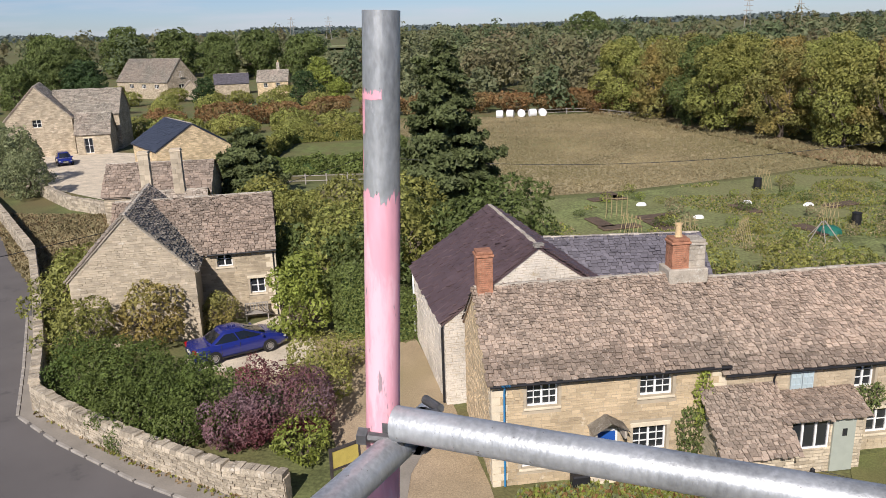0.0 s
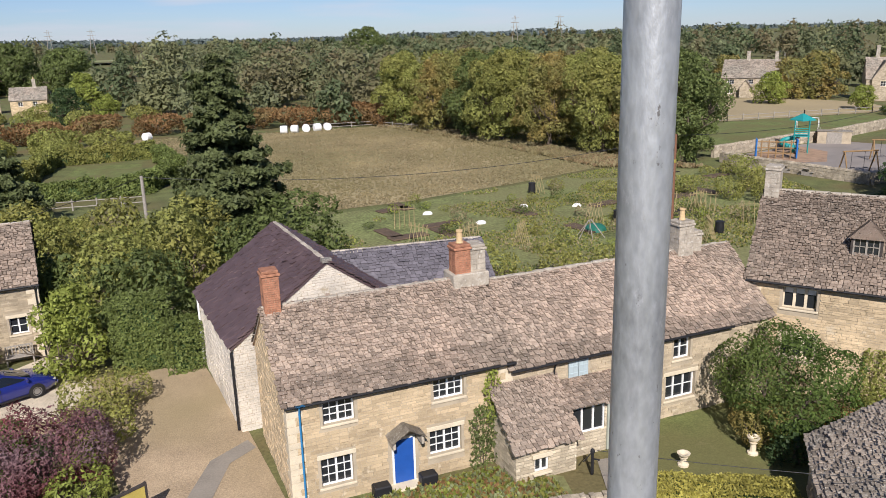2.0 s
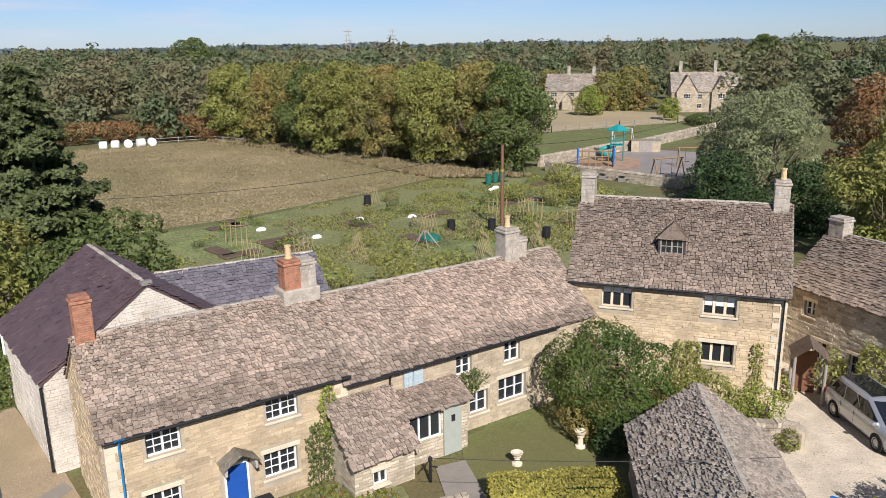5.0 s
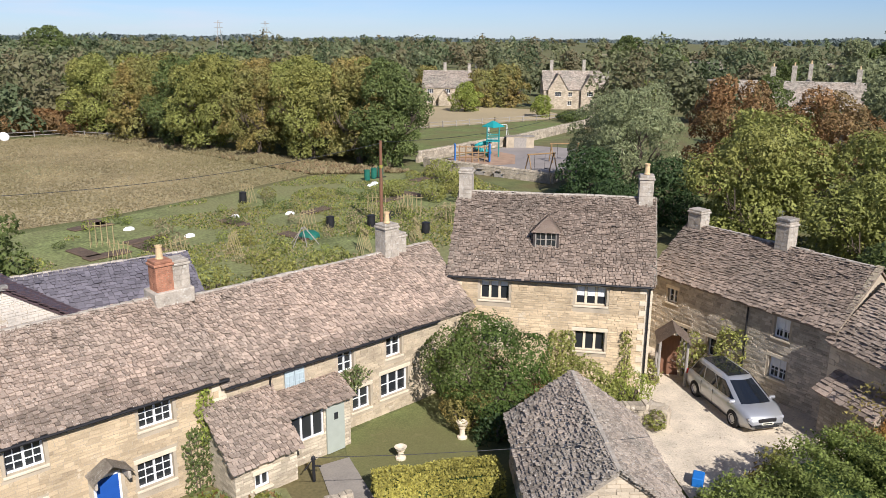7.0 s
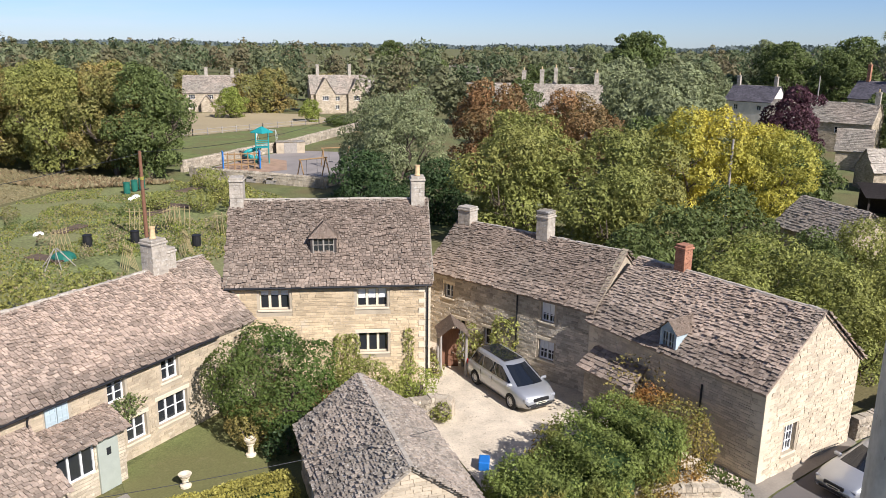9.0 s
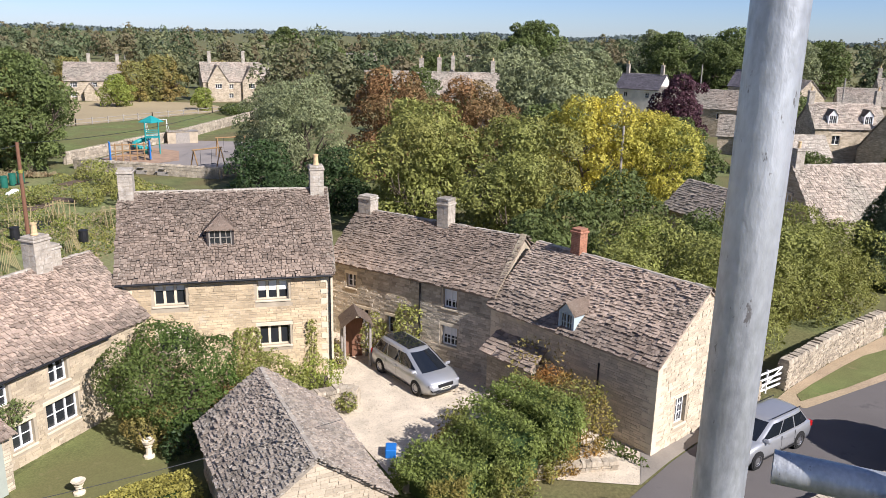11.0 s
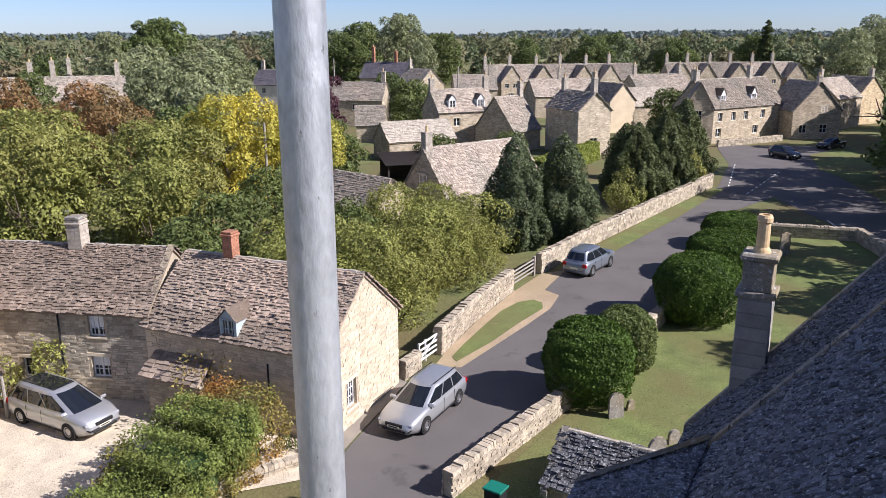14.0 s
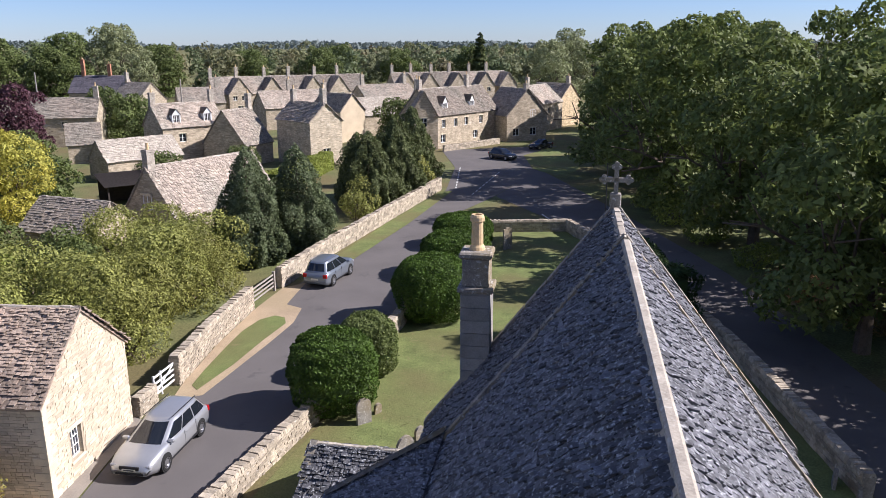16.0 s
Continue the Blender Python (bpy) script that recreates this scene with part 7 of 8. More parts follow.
def tufts(name, outline, count, size, mats, label, category, seed, tall=1.0, z=0.03, clump=None):
    """Upright grass and weed tufts scattered inside a plan outline."""
    rng = np.random.default_rng(seed)
    o = np.array(outline)
    lo, hi = o.min(0), o.max(0)
    p = rng.uniform(lo, hi, (count * 3, 2))
    inside = np.zeros(len(p), bool)
    for (ax, ay), (bx, by) in zip(o, np.roll(o, -1, 0)):
        hit = ((ay > p[:, 1]) != (by > p[:, 1])) & (p[:, 0] < (bx - ax) * (p[:, 1] - ay) / (by - ay + 1e-12) + ax)
        inside ^= hit
    p = p[inside]
    if clump is not None:
        p = p[[noise.noise((x * 0.16, y * 0.16, seed + 0.5)) > clump for x, y in p]]
    p = p[:count]
    patch = np.array([noise.noise((x * 0.09, y * 0.09, seed)) for x, y in p])
    for k, mat in enumerate(mats):
        sel = p[(np.arange(len(p)) + (patch * 3).astype(int)) % len(mats) == k]
        q = []
        for _ in range(3):
            a = rng.uniform(0, 6.283, len(sel))
            w = size * rng.uniform(0.3, 0.7, len(sel))
            h = size * tall * rng.uniform(0.5, 1.3, len(sel))
            dx, dy = np.cos(a) * w, np.sin(a) * w
            lean = rng.normal(0, 0.25 * size, (len(sel), 2))
            b = np.stack([sel[:, 0], sel[:, 1], np.full(len(sel), z)], 1)
            q.append(np.stack([b, b + np.stack([dx + lean[:, 0] * 0.5, dy + lean[:, 1] * 0.5, h * 0.6], 1), b + np.stack([lean[:, 0], lean[:, 1], h], 1), b + np.stack([-dx * 0.8 + lean[:, 0] * 0.5, -dy * 0.8 + lean[:, 1] * 0.5, h * 0.5], 1)], 1))
        tagged(quads_mesh(name, np.concatenate(q), mat), label, category, kind="stuff")


MEAD = [(3, 68), (16, 70), (30, 75), (41, 80), (37, 100), (30, 125), (26, 134), (-14, 134), (-20, 122), (-4, 112), (1, 90)]
DRYLEAF = leaf_material("dry grass", (0.38, 0.315, 0.18), island=0.12, hue=(0.30, 0.26, 0.135), scale=0.15)
DRYBROWN = leaf_material("brown dry grass", (0.31, 0.225, 0.125), island=0.25, hue=(0.24, 0.20, 0.10), scale=0.3)
tufts("meadow_grass", MEAD, 30000, 0.22, (DRYLEAF,), "tall dry meadow grass gone to seed", "grass", 1, tall=0.7)
ALL = [(6, 46), (18, 40), (36, 40), (52, 52), (56, 72), (41, 79), (30, 74), (16, 69), (3, 66)]
tufts("allotment_weeds", ALL, 15000, 0.15, (LEAF_MID, LEAF, DRYLEAF, LEAF_MID), "mixed allotment weeds and crops", "plants", 2, clump=-0.05)
tufts("paddock_grass", [(-40, 68), (-30, 52), (-24, 44), (-17, 46), (-22, 56), (-28, 66)], 11000, 0.3, (DRYBROWN, DRYLEAF), "long dry grass in the small paddock", "grass", 3)
tufts("edge_grass", [(41, 80), (37, 100), (30, 125), (26, 134), (31, 136), (36, 124), (42, 100), (47, 84), (52, 74)], 9000, 0.42, (DRYLEAF, DRYBROWN), "rank grass along the wood's edge", "grass", 4)
tufts("garden_plants", [(1.8, 20), (2.2, 22.8), (8.4, 23.4), (10.2, 22), (10, 18)], 3200, 0.17, (LEAF_MID, LEAF_WILLOW, LEAF_LIME, LEAF_RUST), "mixed flower border in front of the cottage", "plants", 5)
tufts("wall_foot_weeds", [(-17.4, 29.4), (-10.9, 24.6), (-7.6, 22.7), (-4, 21), (-4, 21.8), (-7.3, 23.4), (-10.6, 25.3), (-17.2, 30.1)], 1900, 0.14, (DRYBROWN, LEAF_MID), "weeds along the foot of the garden wall", "plants", 6)
tufts("lawn_leaves", [(26, -1.4), (41.5, -10), (58, -17.5), (58, -26), (31, -23), (24, -8)], 2600, 0.035, (DRYLEAF,), "small fallen leaves on the churchyard grass", "leaves", 7)


def climber(name, m, w, h, mat, label, seed, dens=190, top=1.0):
    """Leaves of a climber against a wall; x along the wall, the wall at y = 0."""
    rng = np.random.default_rng(seed)
    ob = thing(name, m, label, "climber")
    n = int(w * h * dens)
    u, v = rng.random(n), rng.random(n)
    x = (u - 0.5) * w * (0.35 + 0.75 * np.sin(np.pi * np.clip(v * 0.8 + 0.15, 0, 1)) * (0.7 + 0.3 * np.sin(v * 9 + seed)))
    C = np.stack([x, -np.abs(rng.normal(0.1, 0.1, n)), v * h], 1)
    quads_mesh("leaves", leaf_quads(C, np.tile((0, -1, 0.3), (n, 1)), 0.06, rng, 0.5), mat, ob)
    bm = bmesh.new()
    for k in range(3):
        tube(bm, ((k - 1) * 0.08, -0.04, 0), ((k - 1) * w * 0.2, -0.04, h * 0.85), 0.022, 0.01, 6)
    part("stems", bm, BARK, ob)
    return ob


def front_pose(s, z=0.0, off=0.0):
    p = on_front(s)
    return pose(p.x, p.y, z, 0, 0, FRONT) @ pose(0, off, 0)


climber("ivy", front_pose(3.0, 0, -0.05), 1.3, 2.4, LEAF, "ivy climbing beside the cottage window", 70)
climber("ivy", front_pose(3.35, 1.7, -0.05), 0.7, 2.1, LEAF_LIME, "strip of bright creeper up to the eaves", 71)
climber("ivy", front_pose(9.5, 1.75, -0.1), 1.7, 0.95, LEAF, "creeper over the porch roof end", 72)
climber("ivy", front_pose(9.0, 0, -0.05), 0.5, 2.2, LEAF_MID, "creeper up the wall by the porch", 73)
climber("ivy", pose(26.9, 6.6, 0, 0, 0, -109.6), 2.6, 0.5, LEAF_RICH, "low ivy along the cottage foot", 76, 240)
climber("rose", pose(24.6, 22.98, 0, 0, 0, -47), 2.0, 2.5, LEAF_MID, "rose climbing the farmhouse front", 74, 200)
climber("rose", pose(26.5, 20.94, 0, 0, 0, -47), 0.7, 2.7, LEAF_MID, "rose at the farmhouse corner", 75, 200)


# ---- cars ----
def car(label, m, L, W, H, paint, style, seed=0):
    """A car nose toward +x. style: saloon, estate, mpv or suv."""
    ob = thing("car", m, label, "car")
    wb, r = {"saloon": (2.7, 0.31), "estate": (2.75, 0.33), "mpv": (2.85, 0.33), "suv": (2.65, 0.36)}[style]
    belt = H * {"saloon": 0.64, "estate": 0.63, "mpv": 0.60, "suv": 0.60}[style]
    nose = H * {"saloon": 0.5, "estate": 0.5, "mpv": 0.5, "suv": 0.55}[style]
    xr, xf = -L / 2, L / 2
    # stations: x, top of lower body, half width
    ws = W / 2
    tail = belt * (0.98 if style == "saloon" else 1.0)
    cowl = {"saloon": 0.22, "estate": 0.2, "mpv": 0.27, "suv": 0.22}[style] * L
    st = [(xr, belt * 0.62, ws * 0.84), (xr + 0.05, tail * 0.93, ws * 0.9), (xr + 0.25, tail, ws * 0.97), (xr + 0.9, belt, ws), (0, belt, ws), (cowl, belt, ws), (cowl + 0.35, belt * 0.97, ws * 0.985), (xf - 0.5, nose * 1.08, ws * 0.95), (xf - 0.16, nose * 0.93, ws * 0.86), (xf, nose * 0.66, ws * 0.74)]
    bm = bmesh.new()
    rings = []
    for x, z, w in st:
        lo = 0.2 if xr + 0.2 < x < xf - 0.2 else 0.3
        crown = 0.03 if x > cowl else 0.0
        pts = [(-w * 0.93, lo), (-w, lo + 0.18), (-w, z * 0.72), (-w * 0.95, z - 0.03), (-w * 0.8, z + crown), (0, z + crown * 1.6), (w * 0.8, z + crown), (w * 0.95, z - 0.03), (w, z * 0.72), (w, lo + 0.18), (w * 0.93, lo)]
        rings.append([bm.verts.new((x, y, zz)) for y, zz in pts])
    for a, b in zip(rings, rings[1:]):
        for k in range(len(a) - 1):
            bm.faces.new((a[k], a[k + 1], b[k + 1], b[k]))
        bm.faces.new((a[-1], a[0], b[0], b[-1]))
    bm.faces.new(rings[0])
    bm.faces.new(rings[-1][::-1])
    bmesh.ops.recalc_face_normals(bm, faces=bm.faces)
    body = part("body", bm, paint, ob, smooth=True)
    # cabin
    rear0 = {"saloon": xr + 0.75, "estate": xr + 0.12, "mpv": xr + 0.1, "suv": xr + 0.12}[style]
    rear1 = {"saloon": xr + 1.45, "estate": xr + 0.5, "mpv": xr + 0.45, "suv": xr + 0.45}[style]
    fr1 = {"saloon": 0.06 * L, "estate": 0.05 * L, "mpv": 0.08 * L, "suv": 0.06 * L}[style]
    z0, z1 = belt - 0.04, H - 0.07
    xb, xt = cowl + 0.42, fr1

    def skin(x, v, g, off=0.0):
        """A point of the cabin's side at x, v from belt to roof."""
        lo_x, hi_x = rear0 + (rear1 - rear0) * v, xb + (xt - xb) * v
        w = ws * (0.95 - 0.2 * v - 0.05 * v * v)
        u = min(1.0, abs(2 * (x - lo_x) / (hi_x - lo_x) - 1))
        return Vector((x, g * (w * (1 - u ** 5 * 0.16) + off), z0 + (z1 - z0) * v))

    def pane(name, rows, label):
        bm = bmesh.new()
        grid = [[bm.verts.new(p) for p in r] for r in rows]
        for a, b in zip(grid, grid[1:]):
            for i in range(len(a) - 1):
                bm.faces.new((a[i], a[i + 1], b[i + 1], b[i]))
        return part(name, bm, CARGLASS, body, label, smooth=True)

    def ends(v, front, y, off=0.0):
        """A point of the windscreen or the rear screen, bowed across the car."""
        w = ws * (0.95 - 0.2 * v - 0.05 * v * v) * 0.84
        x = (xb + (xt - xb) * v - 0.14 * (y / w) ** 2) if front else (rear0 + (rear1 - rear0) * v + 0.08 * (y / w) ** 2)
        return Vector((x + (off if front else -off), y, z0 + (z1 - z0) * v))

    def ring(v):
        w = ws * (0.95 - 0.2 * v - 0.05 * v * v) * 0.84
        ys = np.linspace(-w, w, 7)
        f = [ends(v, True, y) for y in ys]
        b = [ends(v, False, y) for y in ys[::-1]]
        xs = [f[-1].x + (b[0].x - f[-1].x) * i / 8 for i in range(1, 8)]
        return f + [skin(x, v, 1) for x in xs] + b + [skin(x, v, -1) for x in xs[::-1]]

    bm = bmesh.new()
    loops = [[bm.verts.new(p) for p in ring(v)] for v in (0, 0.3, 0.6, 0.85, 1.0)]
    cx = (rear1 + fr1) / 2
    for shrink, up in ((0.94, 0.035), (0.75, 0.06), (0.4, 0.075)):
        loops.append([bm.verts.new((cx + (p.x - cx) * shrink, p.y * shrink, z1 + up)) for p in ring(1.0)])
    for a, b in zip(loops, loops[1:]):
        for i in range(len(a)):
            bm.faces.new((a[i], a[(i + 1) % len(a)], b[(i + 1) % len(a)], b[i]))
    bm.faces.new(loops[-1])
    bmesh.ops.recalc_face_normals(bm, faces=bm.faces)
    part("cabin", bm, paint, body, smooth=True)
    ys = np.linspace(-0.93, 0.93, 9)
    for front, name in ((True, "windscreen"), (False, "rear_screen")):
        vs = (0.06, 0.35, 0.65, 0.93) if front else (0.2, 0.5, 0.88)
        pane(name, [[ends(v, front, y * ws * (0.95 - 0.2 * v - 0.05 * v * v) * 0.8, 0.012) for y in ys] for v in vs], "dark sloping car glass")
    n_side = 2 if style == "saloon" else 3
    for g in (-1, 1):
        for i in range(n_side):
            rows = []
            for v in (0.14, 0.4, 0.66, 0.88):
                lo_x, hi_x = rear0 + (rear1 - rear0) * v + 0.16, xb + (xt - xb) * v - 0.2
                a, b = lo_x + (hi_x - lo_x) * i / n_side + 0.035, lo_x + (hi_x - lo_x) * (i + 1) / n_side - 0.035
                rows.append([skin(a + (b - a) * j / 4, v, g, 0.008) for j in range(5)])
            pane("side_window", rows, "dark car side window")
    if style == "mpv":
        part("glass_roof", cube(rear1 + 0.2, -ws * 0.5, H - 0.005, fr1 - 0.15, ws * 0.5, H + 0.014, bevel=0.006), CARGLASS, body, "dark panoramic glass roof")
    for g in (-1, 1):
        part("mirror", cube(cowl - 0.1, g * (ws - 0.14), belt - 0.03, cowl + 0.02, g * (ws + 0.12), belt + 0.1, bevel=0.03), paint, body)
        part("door_handle", cube(-0.45, g * (ws + 0.012), belt * 0.78, -0.25, g * (ws - 0.01), belt * 0.78 + 0.035), paint, body)
        part("sill_trim", cube(-wb / 2 + r, g * (ws + 0.006), 0.24, wb / 2 - r, g * (ws - 0.02), 0.3), BLACK, body)
        part("door_line", cube(-1.02, g * (ws + 0.002), 0.42, -1.0, g * (ws - 0.01), belt - 0.05), BLACK, body)
        part("door_line", cube(-0.02 - 0.1, g * (ws + 0.002), 0.35, 0.0 - 0.1, g * (ws - 0.01), belt - 0.05), BLACK, body)
        part("headlight", cube(xf - 0.36, g * ws * 0.54, nose * 0.74, xf - 0.085, g * ws * 0.85, nose * 0.89, bevel=0.03), LAMP, body, "clear headlight")
        part("tail_light", cube(xr + 0.01, g * ws * 0.62, belt * 0.68, xr + 0.16, g * ws * 0.93, belt * 0.92, bevel=0.02), REDLAMP, body, "red tail light")
        if style in ("estate", "suv"):
            part("roof_rail", rod((rear1 + 0.1, g * ws * 0.62, H + 0.03), (fr1 - 0.1, g * ws * 0.62, H + 0.03), 0.02, seg=6), BLACK if style == "estate" else ALLOY, body)
        for x in (-wb / 2 - 0.02, wb / 2 - 0.02):
            wheel = part("wheel", lathe([(0.05, -0.11), (r * 0.7, -0.11), (r * 0.95, -0.09), (r, -0.04), (r, 0.06), (r * 0.95, 0.1), (r * 0.68, 0.11), (r * 0.64, 0.07)], 20), TYRE, ob)
            wheel.matrix_local = pose(x, g * (ws - 0.075), r, -90 * g, 0, 0)
            bm = lathe([(0.03, 0.05), (r * 0.62, 0.06), (r * 0.64, 0.1), (r * 0.58, 0.1), (r * 0.54, 0.075), (0.09, 0.085), (0.05, 0.1)], 20)
            part("rim", bm, ALLOY, wheel)
            part("wheel_arch", rod((x, g * (ws - 0.25), r), (x, g * (ws + 0.004), r), r + 0.04, seg=22), TYRE, body)
    part("grille", cube(xf - 0.06, -ws * 0.42, nose * 0.66, xf + 0.01, ws * 0.42, nose * 0.86, bevel=0.02), BLACK, body)
    part("bumper_vent", cube(xf - 0.07, -ws * 0.6, 0.3, xf + 0.012, ws * 0.6, 0.4, bevel=0.02), BLACK, body)
    part("number_plate", cube(xf - 0.01, -0.26, 0.45, xf + 0.02, 0.26, 0.55), PLATE, body)
    part("number_plate", cube(xr - 0.02, -0.26, 0.55, xr + 0.02, 0.26, 0.66), PLATE, body)
    part("plate_mark", cube(xf + 0.018, -0.2, 0.475, xf + 0.023, 0.2, 0.525), BLACK, body)
    return ob


def heading(a, b):
    return math.degrees(math.atan2(b[1] - a[1], b[0] - a[0]))


def parked(rear, front, side, wb, **k):
    """Stands a car by the ground points of its two wheels on one side; side: +1 where they are its left wheels."""
    h = heading(rear, front)
    mid = Vector(((rear[0] + front[0]) / 2, (rear[1] + front[1]) / 2, 0))
    n = Vector((-math.sin(radians(h)), math.cos(radians(h)), 0))
    p = mid - n * side * (k["W"] / 2 - 0.1)
    return car(m=pose(p.x, p.y, 0.035, 0, 0, h), **k)


parked((28.34, 18.38), (27.17, 15.73), -1, 2.85, label="silver people carrier with a glass roof on the gravel", L=4.75, W=1.86, H=1.63, paint=SILVER, style="mpv")
parked((31.09, 1.0), (28.42, 2.22), 1, 2.75, label="silver estate car parked against the stone cottage", L=4.7, W=1.82, H=1.48, paint=SILVER, style="estate")
parked((49.66, -6.78), (51.93, -8.23), -1, 2.7, label="grey blue off road car beside the lane", L=4.6, W=1.8, H=1.7, paint=GREYPAINT, style="suv")
parked((-10.94, 33.97), (-8.66, 35.38), -1, 2.7, label="dark blue saloon car on the gravel drive", L=4.65, W=1.76, H=1.43, paint=NAVYPAINT, style="saloon")
car("dark car parked at the junction", pose(101.5, -37.0, 0.03, 0, 0, 205), 4.2, 1.75, 1.5, DARKPAINT, "estate")
car("dark car parked beside the terrace", pose(110.4, -46.2, 0.03, 0, 0, 120), 4.2, 1.75, 1.45, DARKPAINT, "saloon")
car("blue car parked in the farm yard", pose(-47, 97, 0.03, 0, 0, -60), 4.2, 1.75, 1.5, NAVYPAINT, "estate")

# ---- walls ----
stone_wall("garden_wall", [(-17.3, 29.9), (-14.5, 27.6), (-10.7, 25.1), (-7.6, 23.3), (-5.4, 22.6)], 1.0, 0.45, "rubble garden wall topped by shrubs", seed=1)
stone_wall("roadside_wall", [(-17.3, 29.9), (-19.2, 34.2), (-22.9, 41.5), (-28.4, 51.9), (-38.6, 66.5), (-50, 82)], 1.3, 0.45, "dry stone wall along the lane", seed=2, stone=(0.42, 0.17))
stone_wall("churchyard_wall", [(24.2, 1.0), (26.3, -0.35), (31.0, -3.5), (32.2, -4.2)], 0.85, 0.45, "low churchyard wall along the lane", seed=3)
stone_wall("churchyard_wall", [(36, -6.6), (41.5, -9.6), (46, -11.0), (58, -16.8), (61.5, -20), (59.6, -27.8), (45, -27.2), (31.4, -24.2), (20, -21)], 0.9, 0.45, "low churchyard wall under the yews", seed=4, stone=(0.45, 0.18))
stone_wall("lane_wall", [(36.3, 2.2), (41, 0.7), (46.4, -1.5)], 1.3, 0.45, "tall lane wall in sun with rough coping", seed=5)
stone_wall("lane_wall", [(50.1, -3.4), (58, -7.9), (68.7, -14.6), (81.4, -22.6)], 1.25, 0.45, "tall lane wall below the conifers", seed=6, stone=(0.42, 0.16))
stone_wall("lane_wall", [(33.3, 3.6), (34.6, 3.0)], 0.8, 0.4, "low wall stub by the cottage gable", seed=7)
stone_wall("court_wall", [(22.3, 19.2), (24.6, 18.0), (24.9, 17.2)], 0.8, 0.5, "low dry stone wall at the court's corner", seed=8)
stone_wall("court_kerb_wall", [(23.6, 9.3), (25.9, 6.5)], 0.3, 0.28, "low pale kerb wall below the hedge", seed=9)
stone_wall("playground_wall", [(55.6, 77.5), (56.4, 73), (60, 60), (72, 64), (86, 72.6)], 1.1, 0.5, "dry stone wall before the playground", seed=10, stone=(0.6, 0.25))
stone_wall("playground_wall", [(56.6, 80.6), (73.2, 86), (78, 86.6), (107, 98.6), (120, 109)], 1.3, 0.5, "stone wall behind the playground", seed=11, stone=(0.7, 0.3))
stone_wall("farm_wall", [(-46, 84), (-34, 70), (-28, 66)], 1.1, 0.5, "tumbled yard wall", seed=12, stone=(0.5, 0.22))
stone_wall("garden_wall", [(111.6, -31.4), (114.4, -36.2), (118.4, -42.4)], 0.8, 0.4, "pale garden wall before the terrace", seed=13, stone=(0.6, 0.25))
stone_wall("bed_edging", [(9.4, 20.6), (12.1, 20.2)], 0.25, 0.25, "low stone edging of the flower bed", seed=14)
# kerb stones along the bend of the lane
ks = tagged(new("kerb"), "line of worn kerb stones along the bend", "kerb", kind="structure")
kp = [(-23.6, 41.4), (-20.1, 34.1), (-17.9, 29.3), (-15.2, 27.0), (-11.1, 24.1), (-7.8, 22.2), (-2.2, 19.8)]
for (ax, ay), (bx, by) in zip(kp, kp[1:]):
    n = int(math.hypot(bx - ax, by - ay) / 0.9)
    shared = None
    for k in range(n):
        f = (k + 0.5) / n
        if shared is None:
            shared = part("kerb_stone", cube(-0.43, -0.07, -0.05, 0.43, 0.07, 0.1, bevel=0.015), KERB, ks)
            stone = shared
        else:
            stone = new("kerb_stone", shared.data)
            stone.parent = ks
        stone.matrix_local = pose(ax + (bx - ax) * f, ay + (by - ay) * f, 0, 0, 0, heading((ax, ay), (bx, by)))
sheet("pavement", [(-23.5, 41.4), (-20.0, 34.1), (-17.8, 29.3), (-15.1, 27.0), (-11.0, 24.1), (-7.7, 22.2), (-2.2, 19.9), (-2.4, 20.6), (-5.2, 22.3), (-7.5, 23.0), (-10.6, 24.8), (-14.4, 27.3), (-17.2, 29.7), (-19.4, 34.2), (-22.9, 41.4)], 0.08, PATH, "narrow worn pavement strip below the wall", "pavement")
for a, b in (((78, -25.3), (92, -33.4)), ((82, -24.6), (97, -29.6))):
    n = 9
    for k in range(n):
        f = k / n
        x, y = a[0] + (b[0] - a[0]) * f, a[1] + (b[1] - a[1]) * f
        mk = part("road_mark", cube(-0.45, -0.07, 0.022, 0.45, 0.07, 0.032), ROADPAINT)
        mk.matrix_world = pose(x, y, 0, 0, 0, heading(a, b))
        tagged(mk, "white dashed give way line", "road marking", kind="structure")
mk = part("road_mark", cube(-4.5, -0.06, 0.022, 4.5, 0.06, 0.032), ROADPAINT)
mk.matrix_world = pose(62, -27.9, 0, 0, 0, -5)
tagged(mk, "white edge line of the side lane", "road marking", kind="structure")

# ---- churchyard and gate ----
GR = "headstones in the churchyard"


def headstone(x, y, w, h, ang, label, lean=0, round_top=True):
    bm = bmesh.new()
    pts = [(-w / 2, 0), (w / 2, 0), (w / 2, h - (w / 2 if round_top else 0.1))]
    if round_top:
        pts += [(w / 2 * math.cos(a), h - w / 2 + w / 2 * math.sin(a)) for a in np.linspace(0.25, math.pi - 0.25, 8)]
    else:
        pts += [(w * 0.3, h - 0.1), (w * 0.2, h), (-w * 0.2, h), (-w * 0.3, h - 0.1)]
    pts += [(-w / 2, h - (w / 2 if round_top else 0.1))]
    f = bm.faces.new([bm.verts.new((px, 0, pz)) for px, pz in pts])
    ext = bmesh.ops.extrude_face_region(bm, geom=[f])
    bmesh.ops.translate(bm, verts=[v for v in ext["geom"] if isinstance(v, bmesh.types.BMVert)], vec=(0, 0.12, 0))
    bmesh.ops.recalc_face_normals(bm, faces=bm.faces)
    ob = part("headstone", bm, COPING)
    ob.matrix_world = pose(x, y, 0.0, lean, 0, ang)
    return tagged(ob, label, "headstone", GR)


